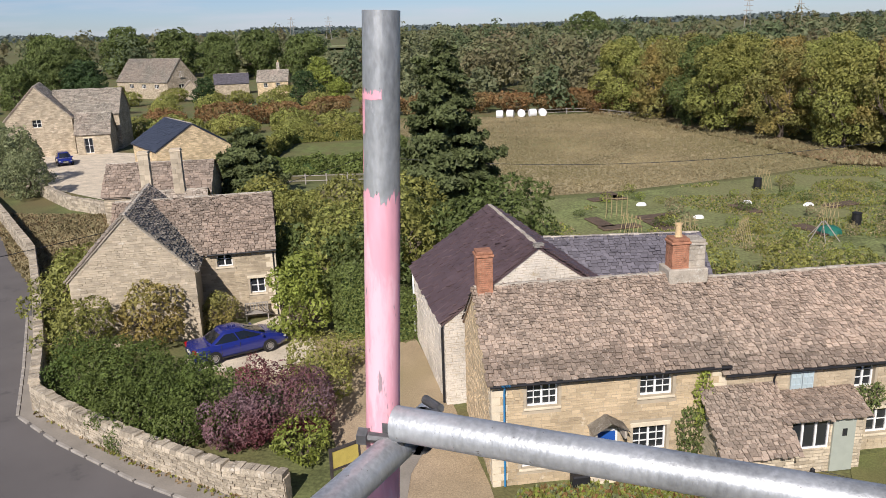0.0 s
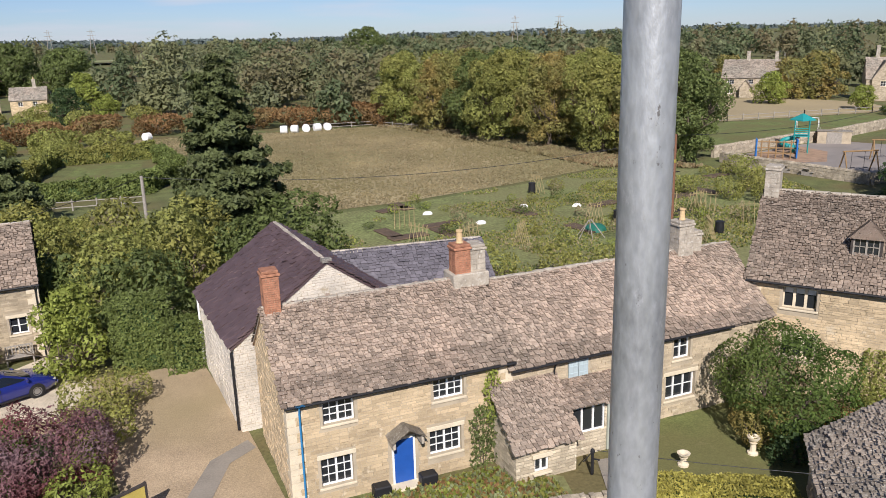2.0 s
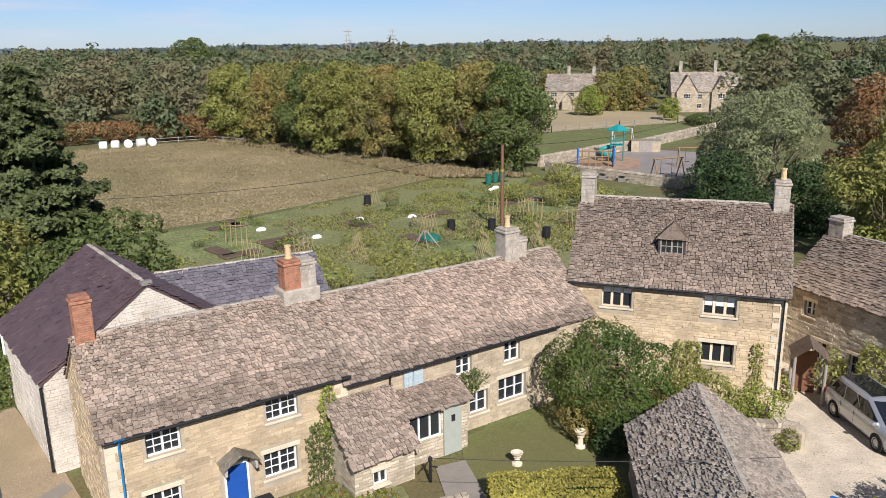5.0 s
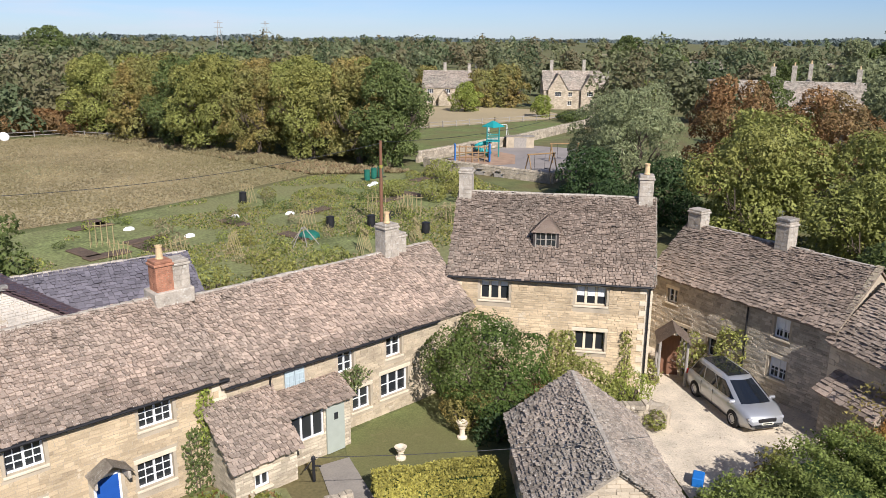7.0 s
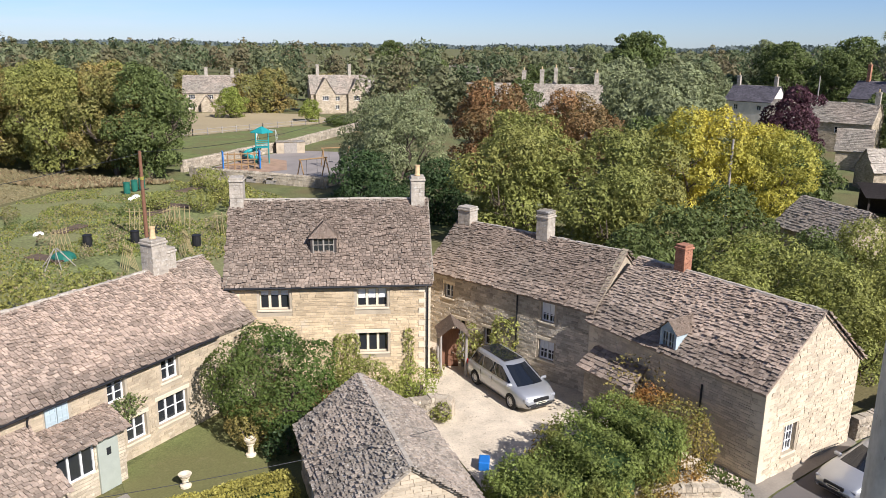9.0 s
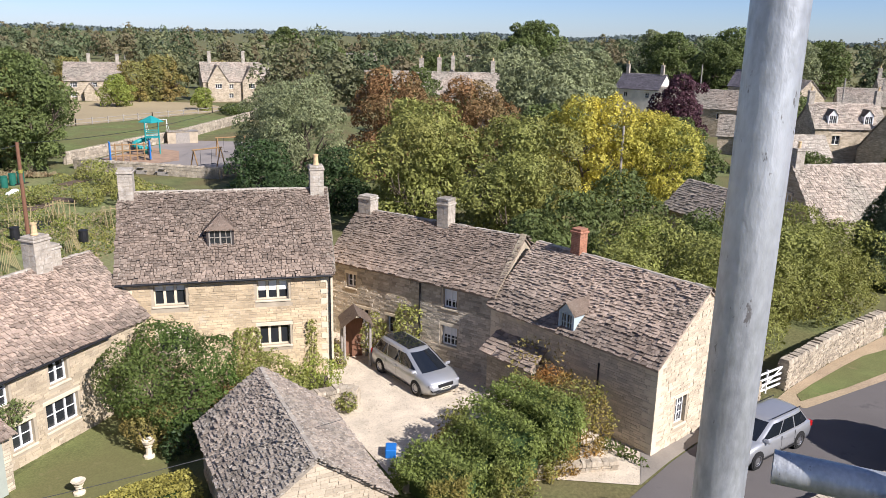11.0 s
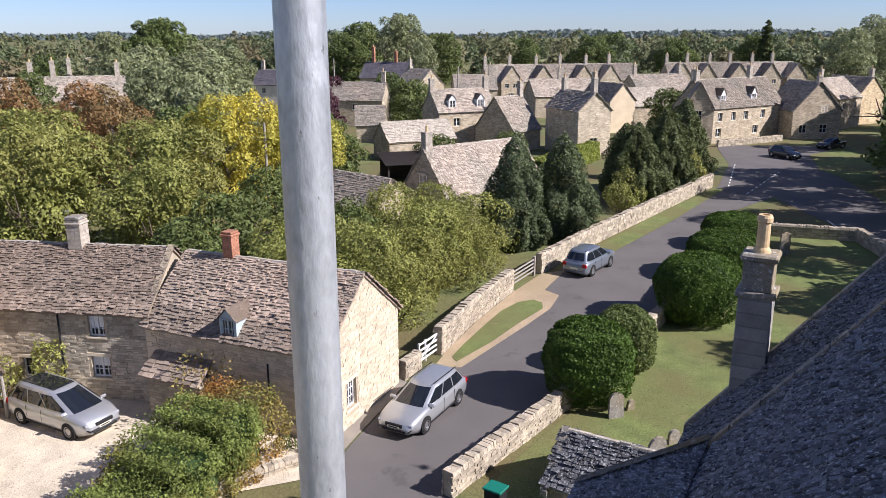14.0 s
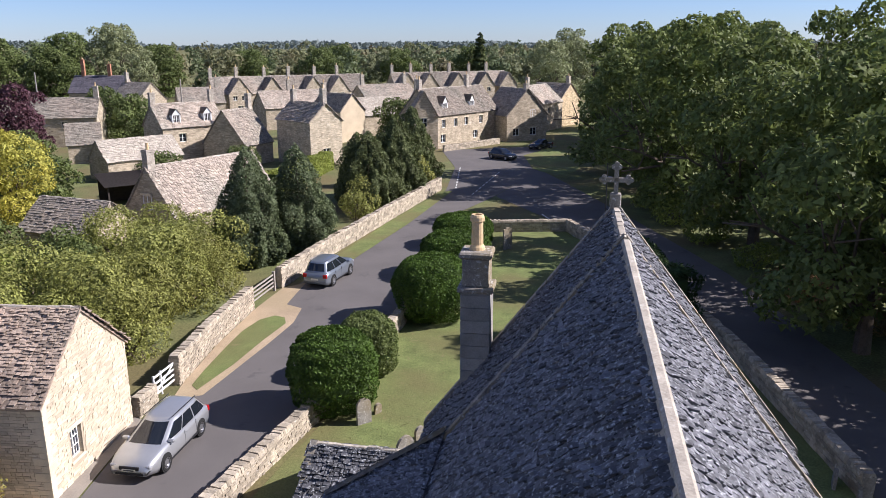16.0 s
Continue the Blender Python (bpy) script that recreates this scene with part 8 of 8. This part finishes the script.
headstone(30.15, -5.5, 0.65, 1.15, -70, "rounded grey headstone below the yew")
headstone(30.9, -6.2, 0.35, 0.5, -60, "small grey leaning headstone", 8)
headstone(27.0, -6.5, 0.75, 0.95, -65, "lichened round headstone by the vestry", 4)
headstone(28.2, -7.4, 0.5, 0.6, -65, "small round headstone by the vestry")
headstone(26.2, -8.0, 0.4, 0.6, -65, "little headstone beside the church", 6)
headstone(25.6, -8.2, 0.35, 0.5, -65, "little headstone beside the church", 6)
headstone(55.3, -20.9, 0.8, 1.7, -70, "tall shouldered headstone on the shaded lawn", 0, False)
headstone(19.5, -20.2, 0.6, 0.8, -40, "pale headstone by the south wall", 3)
headstone(21.0, -20.6, 0.6, 0.7, -40, "pale headstone by the south wall", 3)
headstone(18.8, -18.5, 0.6, 0.8, -40, "pale headstone behind the church", 3)
bm_ = thing("wheelie_bin", pose(23.3, -0.6, 0, 0, 0, -30), "green and black wheeled bin below the church", "bin")
part("body", cube(-0.26, -0.3, 0.08, 0.26, 0.3, 0.95, bevel=0.03), BLACK, bm_)
part("lid", cube(-0.3, -0.34, 0.95, 0.3, 0.34, 1.03, bevel=0.02), material("green plastic", (0.01, 0.16, 0.11), rough=0.45, var=0.05), bm_)
gate = thing("field_gate", pose(34.7, 3.0, 0, 0, 0, -25), "white barred wooden gate standing ajar by the lane", "gate")
for z in (0.25, 0.5, 0.75, 1.05):
    part("bar", cube(0, -0.025, z, 1.9, 0.025, z + 0.08), WHITE, gate)
for x in (0, 0.6, 1.84):
    part("stile", cube(x, -0.04, 0.1, x + 0.07, 0.04, 1.2), WHITE, gate)
part("brace", rod((0.05, 0.03, 0.25), (1.85, 0.03, 1.05), 0.03, seg=6), WHITE, gate)
for (x0, y0, x1, y1) in ((46.6, -1.6, 49.9, -3.2),):
    g2 = thing("field_gate", pose(x0, y0, 0, 0, 0, heading((x0, y0), (x1, y1))), "grey timber field gate across the drive", "gate")
    for z in (0.3, 0.55, 0.8, 1.05):
        part("bar", cube(0, -0.025, z, 3.4, 0.025, z + 0.09), OLDWOOD, g2)
    for x in (0, 3.35):
        part("post", cube(x - 0.08, -0.08, 0, x + 0.08, 0.08, 1.3), OLDWOOD, g2)

# ---- poles and cables ----
tp = thing("telegraph_pole", pose(-5.4, 57.5, 0), "grey telegraph pole among the gardens", "pole")
part("shaft", rod((0, 0, -0.2), (0, 0, 6.1), 0.15, 0.11, 10), OLDWOOD, tp)
tp2 = thing("telegraph_pole", pose(33.9, 53.0, 0), "brown creosoted telegraph pole behind the cottages", "pole")
part("shaft", rod((0, 0, -0.2), (0, 0, 7.2), 0.16, 0.12, 10), CREOSOTE, tp2)
part("yellow_band", rod((0, 0, 5.0), (0, 0, 5.25), 0.16, seg=10), LEAF_GOLD, tp2)
part("step", cube(-0.5, -0.02, 4.2, 0.5, 0.02, 4.28), BLACK, tp2)


def cable(a, b, sag, r=0.012, label="thin black overhead cable"):
    a, b = Vector(a), Vector(b)
    bm = bmesh.new()
    p = [a.lerp(b, t) - Vector((0, 0, sag * 4 * t * (1 - t))) for t in np.linspace(0, 1, 22)]
    side = (b - a).cross(Vector((0, 0, 1))).normalized()
    rise = side.cross(b - a).normalized()
    rings = [[bm.verts.new(q + (side * math.cos(w) + rise * math.sin(w)) * r) for w in np.linspace(0, 2 * math.pi, 6, endpoint=False)] for q in p]
    for u, v in zip(rings, rings[1:]):
        for k in range(6):
            bm.faces.new((u[k], u[(k + 1) % 6], v[(k + 1) % 6], v[k]))
    return tagged(part("cable", bm, BLACK), label, "cable")


cable((-5.4, 57.5, 6.0), (33.9, 53.0, 7.0), 1.3, 0.02)
cable((-5.4, 57.5, 6.0), (-30, 22, 6.2), 0.9, 0.018)
cable((33.9, 53.0, 7.1), (80, 74, 6.5), 1.0, 0.02)
cable((10.0, 18.6, 3.1), (18.5, 13.3, 3.4), 0.12, 0.01, "thin cable over the shed yard")
for x, y, h in ((66, 19, 8), (150, 30, 11), (138, 6, 10), (130, 160, 9)):
    q = thing("telegraph_pole", pose(x, y, 0), "distant grey telegraph pole", "pole")
    part("shaft", rod((0, 0, -0.2), (0, 0, h), 0.14, 0.1, 8), OLDWOOD, q)
for x, y in ((270, 700), (-160, 900), (-120, 905), (310, 690)):
    q = thing("pylon", pose(x, y, 5), "distant lattice pylon on the skyline", "pylon")
    for g in (-1, 1):
        part("leg", rod((g * 3, 0, 0), (g * 0.5, 0, 26), 0.3, 0.2, 6), OLDWOOD, q)
    for z in (16, 20, 24):
        part("cross_arm", rod((-4, 0, z), (4, 0, z), 0.2, seg=6), OLDWOOD, q)

# ---- allotment and meadow things ----
PLG = material("green plastic water tank", (0.02, 0.14, 0.10), rough=0.5, var=0.1)
for x, y, h in ((30.4, 55.3, 1.0), (33.4, 53.8, 1.0), (35.8, 49.4, 0.9), (44.5, 72.8, 1.2), (45.8, 73.5, 1.2), (46.9, 73.9, 1.2), (28.5, 68.8, 1.1), (32.2, 49.8, 0.8)):
    b = part("water_butt", lathe([(0.26, 0), (0.32, 0.1), (0.34, h * 0.5), (0.32, h * 0.9), (0.35, h * 0.92), (0.35, h), (0.05, h + 0.04)], 14), PLG if x > 40 else BLACK)
    b.location = (x, y, 0.02)
    tagged(b, "dark plastic water butt on the allotments", "water butt", "water butts")
fr = thing("cane_wigwam", pose(26.3, 51.8, 0, 0, 0, 20), "pale wigwam of poles on the allotment", "wigwam")
for a in np.linspace(0, 6.28, 7)[:-1]:
    part("leg", rod((1.3 * math.cos(a), 1.0 * math.sin(a), 0), (0.15 * math.cos(a), 0.1, 1.35), 0.03, seg=6), OLDWOOD, fr)
bench_g = thing("green_cover", pose(27.6, 53.6, 0.02), "green sheet over a low heap", "cover")
part("sheet", lathe([(0.9, 0), (0.8, 0.3), (0.45, 0.5), (0.05, 0.55)], 9), PLG, bench_g)
CROPS = "crops and bushes on the allotments"
spots = random.Random(31)


def scatter(n, lo, hi):
    """Plan spots with sizes, spread unevenly over the plots."""
    return [(round(spots.uniform(9, 50), 1), round(spots.uniform(45, 71), 1), round(spots.uniform(lo, hi), 2)) for _ in range(n)]


grove(shrub, scatter(26, 0.5, 1.25), 101, name="crop_bush", h=1.0, r=0.8, mat=LEAF_MID, label="leafy green crop on an allotment plot", leaf=0.09, dens=300, category="plant", group=CROPS)
grove(shrub, scatter(16, 0.5, 1.2), 102, name="crop_bush", h=0.9, r=0.9, mat=LEAF, label="dark green bush on an allotment plot", leaf=0.09, dens=300, category="plant", group=CROPS)
grove(shrub, scatter(12, 0.5, 1.1), 103, name="yellow_crop", h=1.1, r=0.6, mat=LEAF_LIME, label="yellow green crop on an allotment plot", leaf=0.1, dens=260, category="plant", group=CROPS)
grove(shrub, scatter(16, 0.6, 1.3), 104, name="dry_stems", h=1.2, r=0.6, mat=DRYLEAF, label="clump of dry pale stems on the allotments", leaf=0.1, dens=240, category="plant", group=CROPS)
grove(shrub, [(44, 60, 1), (46, 57, 1.1), (48.5, 60.5, 1.2), (42, 63.5, 0.9), (50.5, 66, 1.2), (52, 70, 1.1), (16, 44, 1.0), (20, 43, 1.1), (24, 43.5, 0.9)], 105, name="plot_hedge", h=2.0, r=1.6, mat=LEAF_MID, label="overgrown bush between the plots", leaf=0.13, dens=260, group=CROPS)
for (x, y, w, d) in ((41.5, 63.6, 5.0, 1.8), (37, 56.5, 3.2, 1.4)):
    cl = part("ground_cover", cube(-w / 2, -d / 2, 0, w / 2, d / 2, 0.07, bevel=0.02), BLACK)
    cl.matrix_world = pose(x, y, 0.025, 0, 0, 30)
    tagged(cl, "black weed sheet pegged over a plot", "sheet", "weed sheets")
rnd = random.Random(9)
for k in range(16):
    x, y = rnd.uniform(10, 48), rnd.uniform(46, 70)
    w = thing("bean_canes", pose(x, y, 0.02, 0, 0, rnd.uniform(0, 180)), "row of crossed bean canes with dry stems", "canes", "bean canes")
    for j in range(5):
        for g in (-1, 1):
            part("cane", rod((j * 0.4, g * 0.4, 0), (j * 0.4, -g * 0.08, 1.8), 0.022, seg=5), STRAW, w)
    part("cross_cane", rod((-0.2, 0, 1.55), (1.9, 0, 1.55), 0.022, seg=5), STRAW, w)
for k in range(14):
    x, y = rnd.uniform(10, 50), rnd.uniform(44, 70)
    b = part("soil_bed", cube(-1.6, -0.6, 0, 1.6, 0.6, 0.14, bevel=0.06), SOIL)
    b.matrix_world = pose(x, y, 0.02, 0, 0, rnd.choice((15, 22, 105)))
    tagged(b, "dug soil bed on the allotments", "bed", "allotment beds")
for x, y in ((16.8, 64), (25.5, 63.5), (44, 70.5), (43, 69.6), (20, 59), (30, 62)):
    b = part("cloche", lathe([(0.5, 0), (0.48, 0.2), (0.3, 0.38), (0.02, 0.42)], 10), WHITE)
    b.matrix_world = pose(x, y, 0.02) @ Matrix.Diagonal((0.9, 0.45, 0.7, 1))
    tagged(b, "white fleece covered cloche", "cloche", "cloches")
for k, (x, y) in enumerate(((10.2, 131.6), (12.0, 131.9), (13.9, 132.2), (15.8, 132.4), (17.5, 132.5), (-11.2, 132.4))):
    bl = part("bale", lathe([(0.55, -0.6), (0.66, -0.52), (0.68, 0), (0.66, 0.52), (0.55, 0.6)], 16), WHITE)
    bl.matrix_world = pose(x, y, 0.68, 90, 0, rnd.uniform(0, 180))
    tagged(bl, "white wrapped round hay bale", "bale", "wrapped bales")


def fence(points, h, label, step=2.0, rails=2, mat=None):
    ob = thing("fence", pose(points[0][0], points[0][1], 0), label, "fence")
    ox, oy = points[0]
    for (ax, ay), (bx, by) in zip(points, points[1:]):
        n = max(1, int(math.hypot(bx - ax, by - ay) / step))
        for k in range(n + 1):
            x, y = ax + (bx - ax) * k / n - ox, ay + (by - ay) * k / n - oy
            part("post", cube(x - 0.06, y - 0.06, 0, x + 0.06, y + 0.06, h), mat or OLDWOOD, ob)
        for j in range(rails):
            z = h * (j + 0.7) / (rails + 0.1)
            part("rail", rod((ax - ox, ay - oy, z), (bx - ox, by - oy, z), 0.045, seg=6), mat or OLDWOOD, ob)
    return ob


fence([(-16, 78.5), (-7.4, 78.4)], 1.1, "timber rail fence before the far lawn")
fence([(72, 108), (81, 112.2), (96, 112), (110, 111.8), (119, 112)], 1.2, "post and rail paddock fence", 3.0)
fence([(-9, 59), (-2.5, 60)], 1.0, "low timber garden fence")
fence([(14, 135), (26, 135), (33, 122)], 1.1, "field fence along the wood", 4.0)

# ---- playground ----
TEAL = material("teal paint", (0.02, 0.27, 0.27), rough=0.45, var=0.1)
PBLUE = material("play blue plastic", (0.02, 0.16, 0.5), rough=0.4, var=0.06)
PINE = material("orange stained timber", (0.30, 0.19, 0.09), rough=0.75, var=0.2, scale=3)
sl = thing("slide_tower", pose(68.2, 79.6, 0.04, 0, 0, -40), "teal climbing tower with a spiral slide", "slide")
for x in (-0.8, 0.8):
    for y in (-0.8, 0.8):
        part("post", rod((x, y, 0), (x, y, 4.0), 0.07, seg=8), TEAL, sl)
part("platform", cube(-0.9, -0.9, 2.0, 0.9, 0.9, 2.1), TEAL, sl)
part("roof", lathe([(1.5, 3.9), (1.45, 4.0), (0.1, 4.7)], 4), TEAL, sl)
for k in range(4):
    part("panel", cube(-0.8, -0.84, 2.2 + 0.25 * k, 0.8, -0.8, 2.3 + 0.25 * k), TEAL, sl)
bm = bmesh.new()
p = [(0.9 * math.cos(a) - 1.3, 0.9 * math.sin(a) - 0.6, 2.0 - 1.75 * k / 24) for k, a in enumerate(np.linspace(0, 7.5, 25))]
for u, v in zip(p, p[1:]):
    tube(bm, u, v, 0.28, seg=8, caps=False)
part("slide", bm, TEAL, sl)
cf = thing("climbing_frame", pose(62.6, 77.0, 0.05, 0, 0, -34), "timber climbing frame with blue end panels", "climbing frame")
for x in (-2.2, 2.2):
    part("end_panel", cube(x - 0.08, -0.7, 0.1, x + 0.08, 0.7, 2.3, bevel=0.04), PBLUE, cf)
for x in np.linspace(-1.6, 1.6, 5):
    part("post", rod((x, 0, 0), (x, 0, 2.1), 0.08, seg=6), PINE, cf)
for z in (0.6, 1.2, 1.9):
    part("beam", rod((-2.2, 0, z), (2.2, 0, z), 0.07, seg=6), PINE, cf)
for x, y, a in ((63.6, 65.4, -12), (72.5, 70.5, -30)):
    sw = thing("swing", pose(x, y, 0.05, 0, 0, a), "timber swing frame on the playground", "swing")
    for g in (-1.7, 1.7):
        for e in (-0.9, 0.9):
            part("leg", rod((g, e, 0), (g, 0, 2.3), 0.07, seg=6), PINE, sw)
    part("beam", rod((-1.9, 0, 2.3), (1.9, 0, 2.3), 0.08, seg=6), PINE, sw)
    for g in (-0.7, 0.7):
        part("chain", rod((g - 0.2, 0, 2.3), (g - 0.2, 0, 0.6), 0.02, seg=5), BLACK, sw)
        part("seat", cube(g - 0.25, -0.1, 0.55, g + 0.25, 0.1, 0.6), BLACK, sw)
pb = thing("stone_store", pose(77.4, 84.4, 0, 0, 0, -38), "flat roofed stone store beside the slide", "store")
part("wall", cube(-2.0, -0.8, 0, 2.0, 0.8, 1.6), STONE, pb)
part("roof", cube(-2.1, -0.9, 1.6, 2.1, 0.9, 1.7, bevel=0.02), COPING, pb)
part("door", cube(-0.9, -0.86, 0, 0.9, -0.8, 1.5), OLDWOOD, pb)

goal = thing("goal", pose(82.4, 97.6, 0, 0, 0, heading((82.4, 97.6), (83.9, 94.8))), "white football goal on the playing field", "goal")
for x in (0, 3.2):
    part("post", rod((x, 0, 0), (x, 0, 2.0), 0.05, seg=8), WHITE, goal)
    part("stay", rod((x, 0, 2.0), (x, 1.0, 0.05), 0.03, seg=6), WHITE, goal)
part("crossbar", rod((0, 0, 2.0), (3.2, 0, 2.0), 0.05, seg=8), WHITE, goal)
for x, y in ((58.5, 66.5), (57.8, 69.0)):
    tb = thing("picnic_table", pose(x, y, 0.03, 0, 0, 20), "weathered timber picnic table by the wall", "table")
    part("top", cube(-0.8, -0.35, 0.7, 0.8, 0.35, 0.75), OLDWOOD, tb)
    for g in (-0.65, 0.65):
        part("bench", cube(-0.8, g - 0.12, 0.42, 0.8, g + 0.12, 0.46), OLDWOOD, tb)
    for g in (-0.6, 0.6):
        part("leg", cube(g - 0.04, -0.6, 0, g + 0.04, 0.6, 0.4), OLDWOOD, tb)

# ---- small things by the houses ----
sg = thing("notice_board", pose(-3.6, 23.6, 0, 0, 0, 35), "timber framed notice board with a yellow panel", "sign")
part("panel", cube(-0.5, -0.03, 0.75, 0.5, 0.02, 1.4), material("yellowed panel", (0.5, 0.4, 0.1), rough=0.7, var=0.15), sg)
for a in ((-0.58, 0.0, -0.5, 1.5), (0.5, 0.0, 0.58, 1.5)):
    part("post", cube(a[0], -0.05, a[1], a[2], 0.05, a[3]), DARKWOOD, sg)
for z in (0.68, 1.4):
    part("rail", cube(-0.5, -0.05, z, 0.5, 0.05, z + 0.08), DARKWOOD, sg)
be = thing("garden_bench", pose(-10.3, 40.05, 0, 0, 0, 11.5), "silvered timber garden bench against the house", "bench")
part("seat", cube(-0.65, -0.45, 0.4, 0.65, 0, 0.46), OLDWOOD, be)
for x in (-0.6, 0.56):
    part("leg", cube(x, -0.45, 0, x + 0.06, -0.39, 0.62), OLDWOOD, be)
    part("leg", cube(x, -0.06, 0, x + 0.06, 0, 0.9), OLDWOOD, be)
    part("arm", cube(x, -0.45, 0.6, x + 0.06, 0, 0.65), OLDWOOD, be)
for k in range(7):
    part("slat", cube(-0.5 + k * 0.16, -0.04, 0.46, -0.44 + k * 0.16, -0.01, 0.86), OLDWOOD, be)
part("back_rail", cube(-0.6, -0.05, 0.86, 0.62, 0.0, 0.93), OLDWOOD, be)


def urn(x, y, h, label):
    o = thing("garden_urn", pose(x, y, 0.03), label, "urn")
    part("pedestal", lathe([(0.2, 0), (0.2, 0.08), (0.12, 0.12), (0.1, h * 0.6), (0.16, h * 0.66), (0.16, h * 0.72)], 10), DRESSED, o)
    part("bowl", lathe([(0.08, h * 0.72), (0.2, h * 0.85), (0.24, h), (0.2, h), (0.05, h * 0.86)], 12), DRESSED, o)


urn(17.7, 21.4, 0.7, "pale stone urn before the dark bush")
urn(14.9, 21.5, 0.5, "small stone urn on the lawn")
pump = thing("hand_pump", pose(11.6, 22.0, 0.04, 0, 0, 20), "black iron hand pump by the outshot", "pump")
part("column", rod((0, 0, 0), (0, 0, 0.85), 0.06, 0.05, 10), BLACK, pump)
part("spout", rod((0, 0, 0.6), (0.25, -0.1, 0.5), 0.03, seg=8), BLACK, pump)
part("handle", rod((-0.05, 0, 0.85), (-0.35, 0.1, 0.55), 0.02, seg=6), BLACK, pump)
part("cap", lathe([(0.09, 0.85), (0.07, 0.95), (0.02, 1.0)], 10), BLACK, pump)
for s, label in ((-0.95, "black planter beside the blue door"), (0.75, "dark tub beside the blue door")):
    p = on_front(s)
    b = part("planter", cube(-0.3, -0.22, 0, 0.3, 0.22, 0.42, bevel=0.04), BLACK)
    b.matrix_world = pose(p.x + 0.04, p.y - 0.4, 0.03, 0, 0, FRONT)
    tagged(b, label, "planter")
st_b = thing("storage_box", pose(22.4, 14.0, 0.03, 0, 0, 30), "blue crate at the hedge end", "crate")
part("box", cube(-0.3, -0.2, 0, 0.3, 0.2, 0.35, bevel=0.03), PBLUE, st_b)
pq = thing("timber_porch", pose(27.95, 20.2, 0, 0, 0, -47), "small open timber porch with a stone slate roof", "porch")
for x, y in ((0, -0.1), (1.2, -0.1), (1.2, 1.1), (0, 1.1)):
    part("post", rod((x, y, 0), (x, y, 2.1), 0.08, 0.06, 8), OLDWOOD, pq)
for g, e in ((-0.15, 0.55), (1.35, 0.65)):
    bm = bmesh.new()
    bm.faces.new([bm.verts.new(v) for v in ((g, -0.35, 2.05), (0.6, -0.35, 2.65), (0.6, 1.3, 2.65), (g, 1.3, 2.05))])
    bmesh.ops.solidify(bm, geom=list(bm.faces), thickness=0.08)
    part("roof_slope", bm, SLATE, pq)
part("door", cube(0.2, 1.12, 0, 1.0, 1.18, 1.95), CREOSOTE, pq, "red brown timber door")
cp = thing("carport", pose(80.5, 10.5, 0, 0, 0, -70), "dark timber open shed among the gardens", "shed")
for x in (0, 3.5, 7):
    part("post", cube(x - 0.08, -0.08, 0, x + 0.08, 0.08, 2.2), DARKWOOD, cp)
part("back", cube(-0.1, 3.8, 0, 7.1, 3.9, 2.6), DARKWOOD, cp)
part("side", cube(7.0, 0, 0, 7.1, 3.9, 2.4), DARKWOOD, cp)
bm = bmesh.new()
bm.faces.new([bm.verts.new(v) for v in ((-0.4, -0.5, 2.15), (7.5, -0.5, 2.15), (7.5, 4.1, 2.9), (-0.4, 4.1, 2.9))])
bmesh.ops.solidify(bm, geom=list(bm.faces), thickness=0.08)
part("roof", bm, DARKWOOD, cp)
ae = thing("aerial", pose(33.8, 18.5, 5.9), "thin television aerial on the cottage ridge", "aerial")
part("mast", rod((0, 0, 0), (0, 0, 1.7), 0.015, seg=6), ALLOY, ae)
for k in range(4):
    part("rod", rod((-0.25, 0, 1.65 - 0.01 * k), (0.25, 0.12 * k, 1.65), 0.008, seg=5), ALLOY, ae)
vane = thing("weather_vane", pose(22.4, -11.9, 10.6), "thin black iron vane beyond the gable", "vane")
part("rod", rod((0, 0, -6.0), (0, 0, 1.0), 0.02, seg=6), BLACK, vane)
part("ring", lathe([(0.16, 0.55), (0.18, 0.57), (0.16, 0.59)], 12), BLACK, vane)

# ---- single slates and stones nearest the camera ----
for owner, b, mat in SEPARATE + STONES:
    side = mat.name.endswith("stone") and "slate" not in mat.name
    f = [(4, 5, 6, 7), (0, 1, 5, 4), (1, 2, 6, 5), (2, 3, 7, 6), (3, 0, 4, 7)] if side else [tuple(q) for q in BOXFACES]
    for k in range(len(b)):
        c = b[k].mean(0)
        link_mesh("stone" if side else "slate", b[k] - c, f, mat, owner).location = c
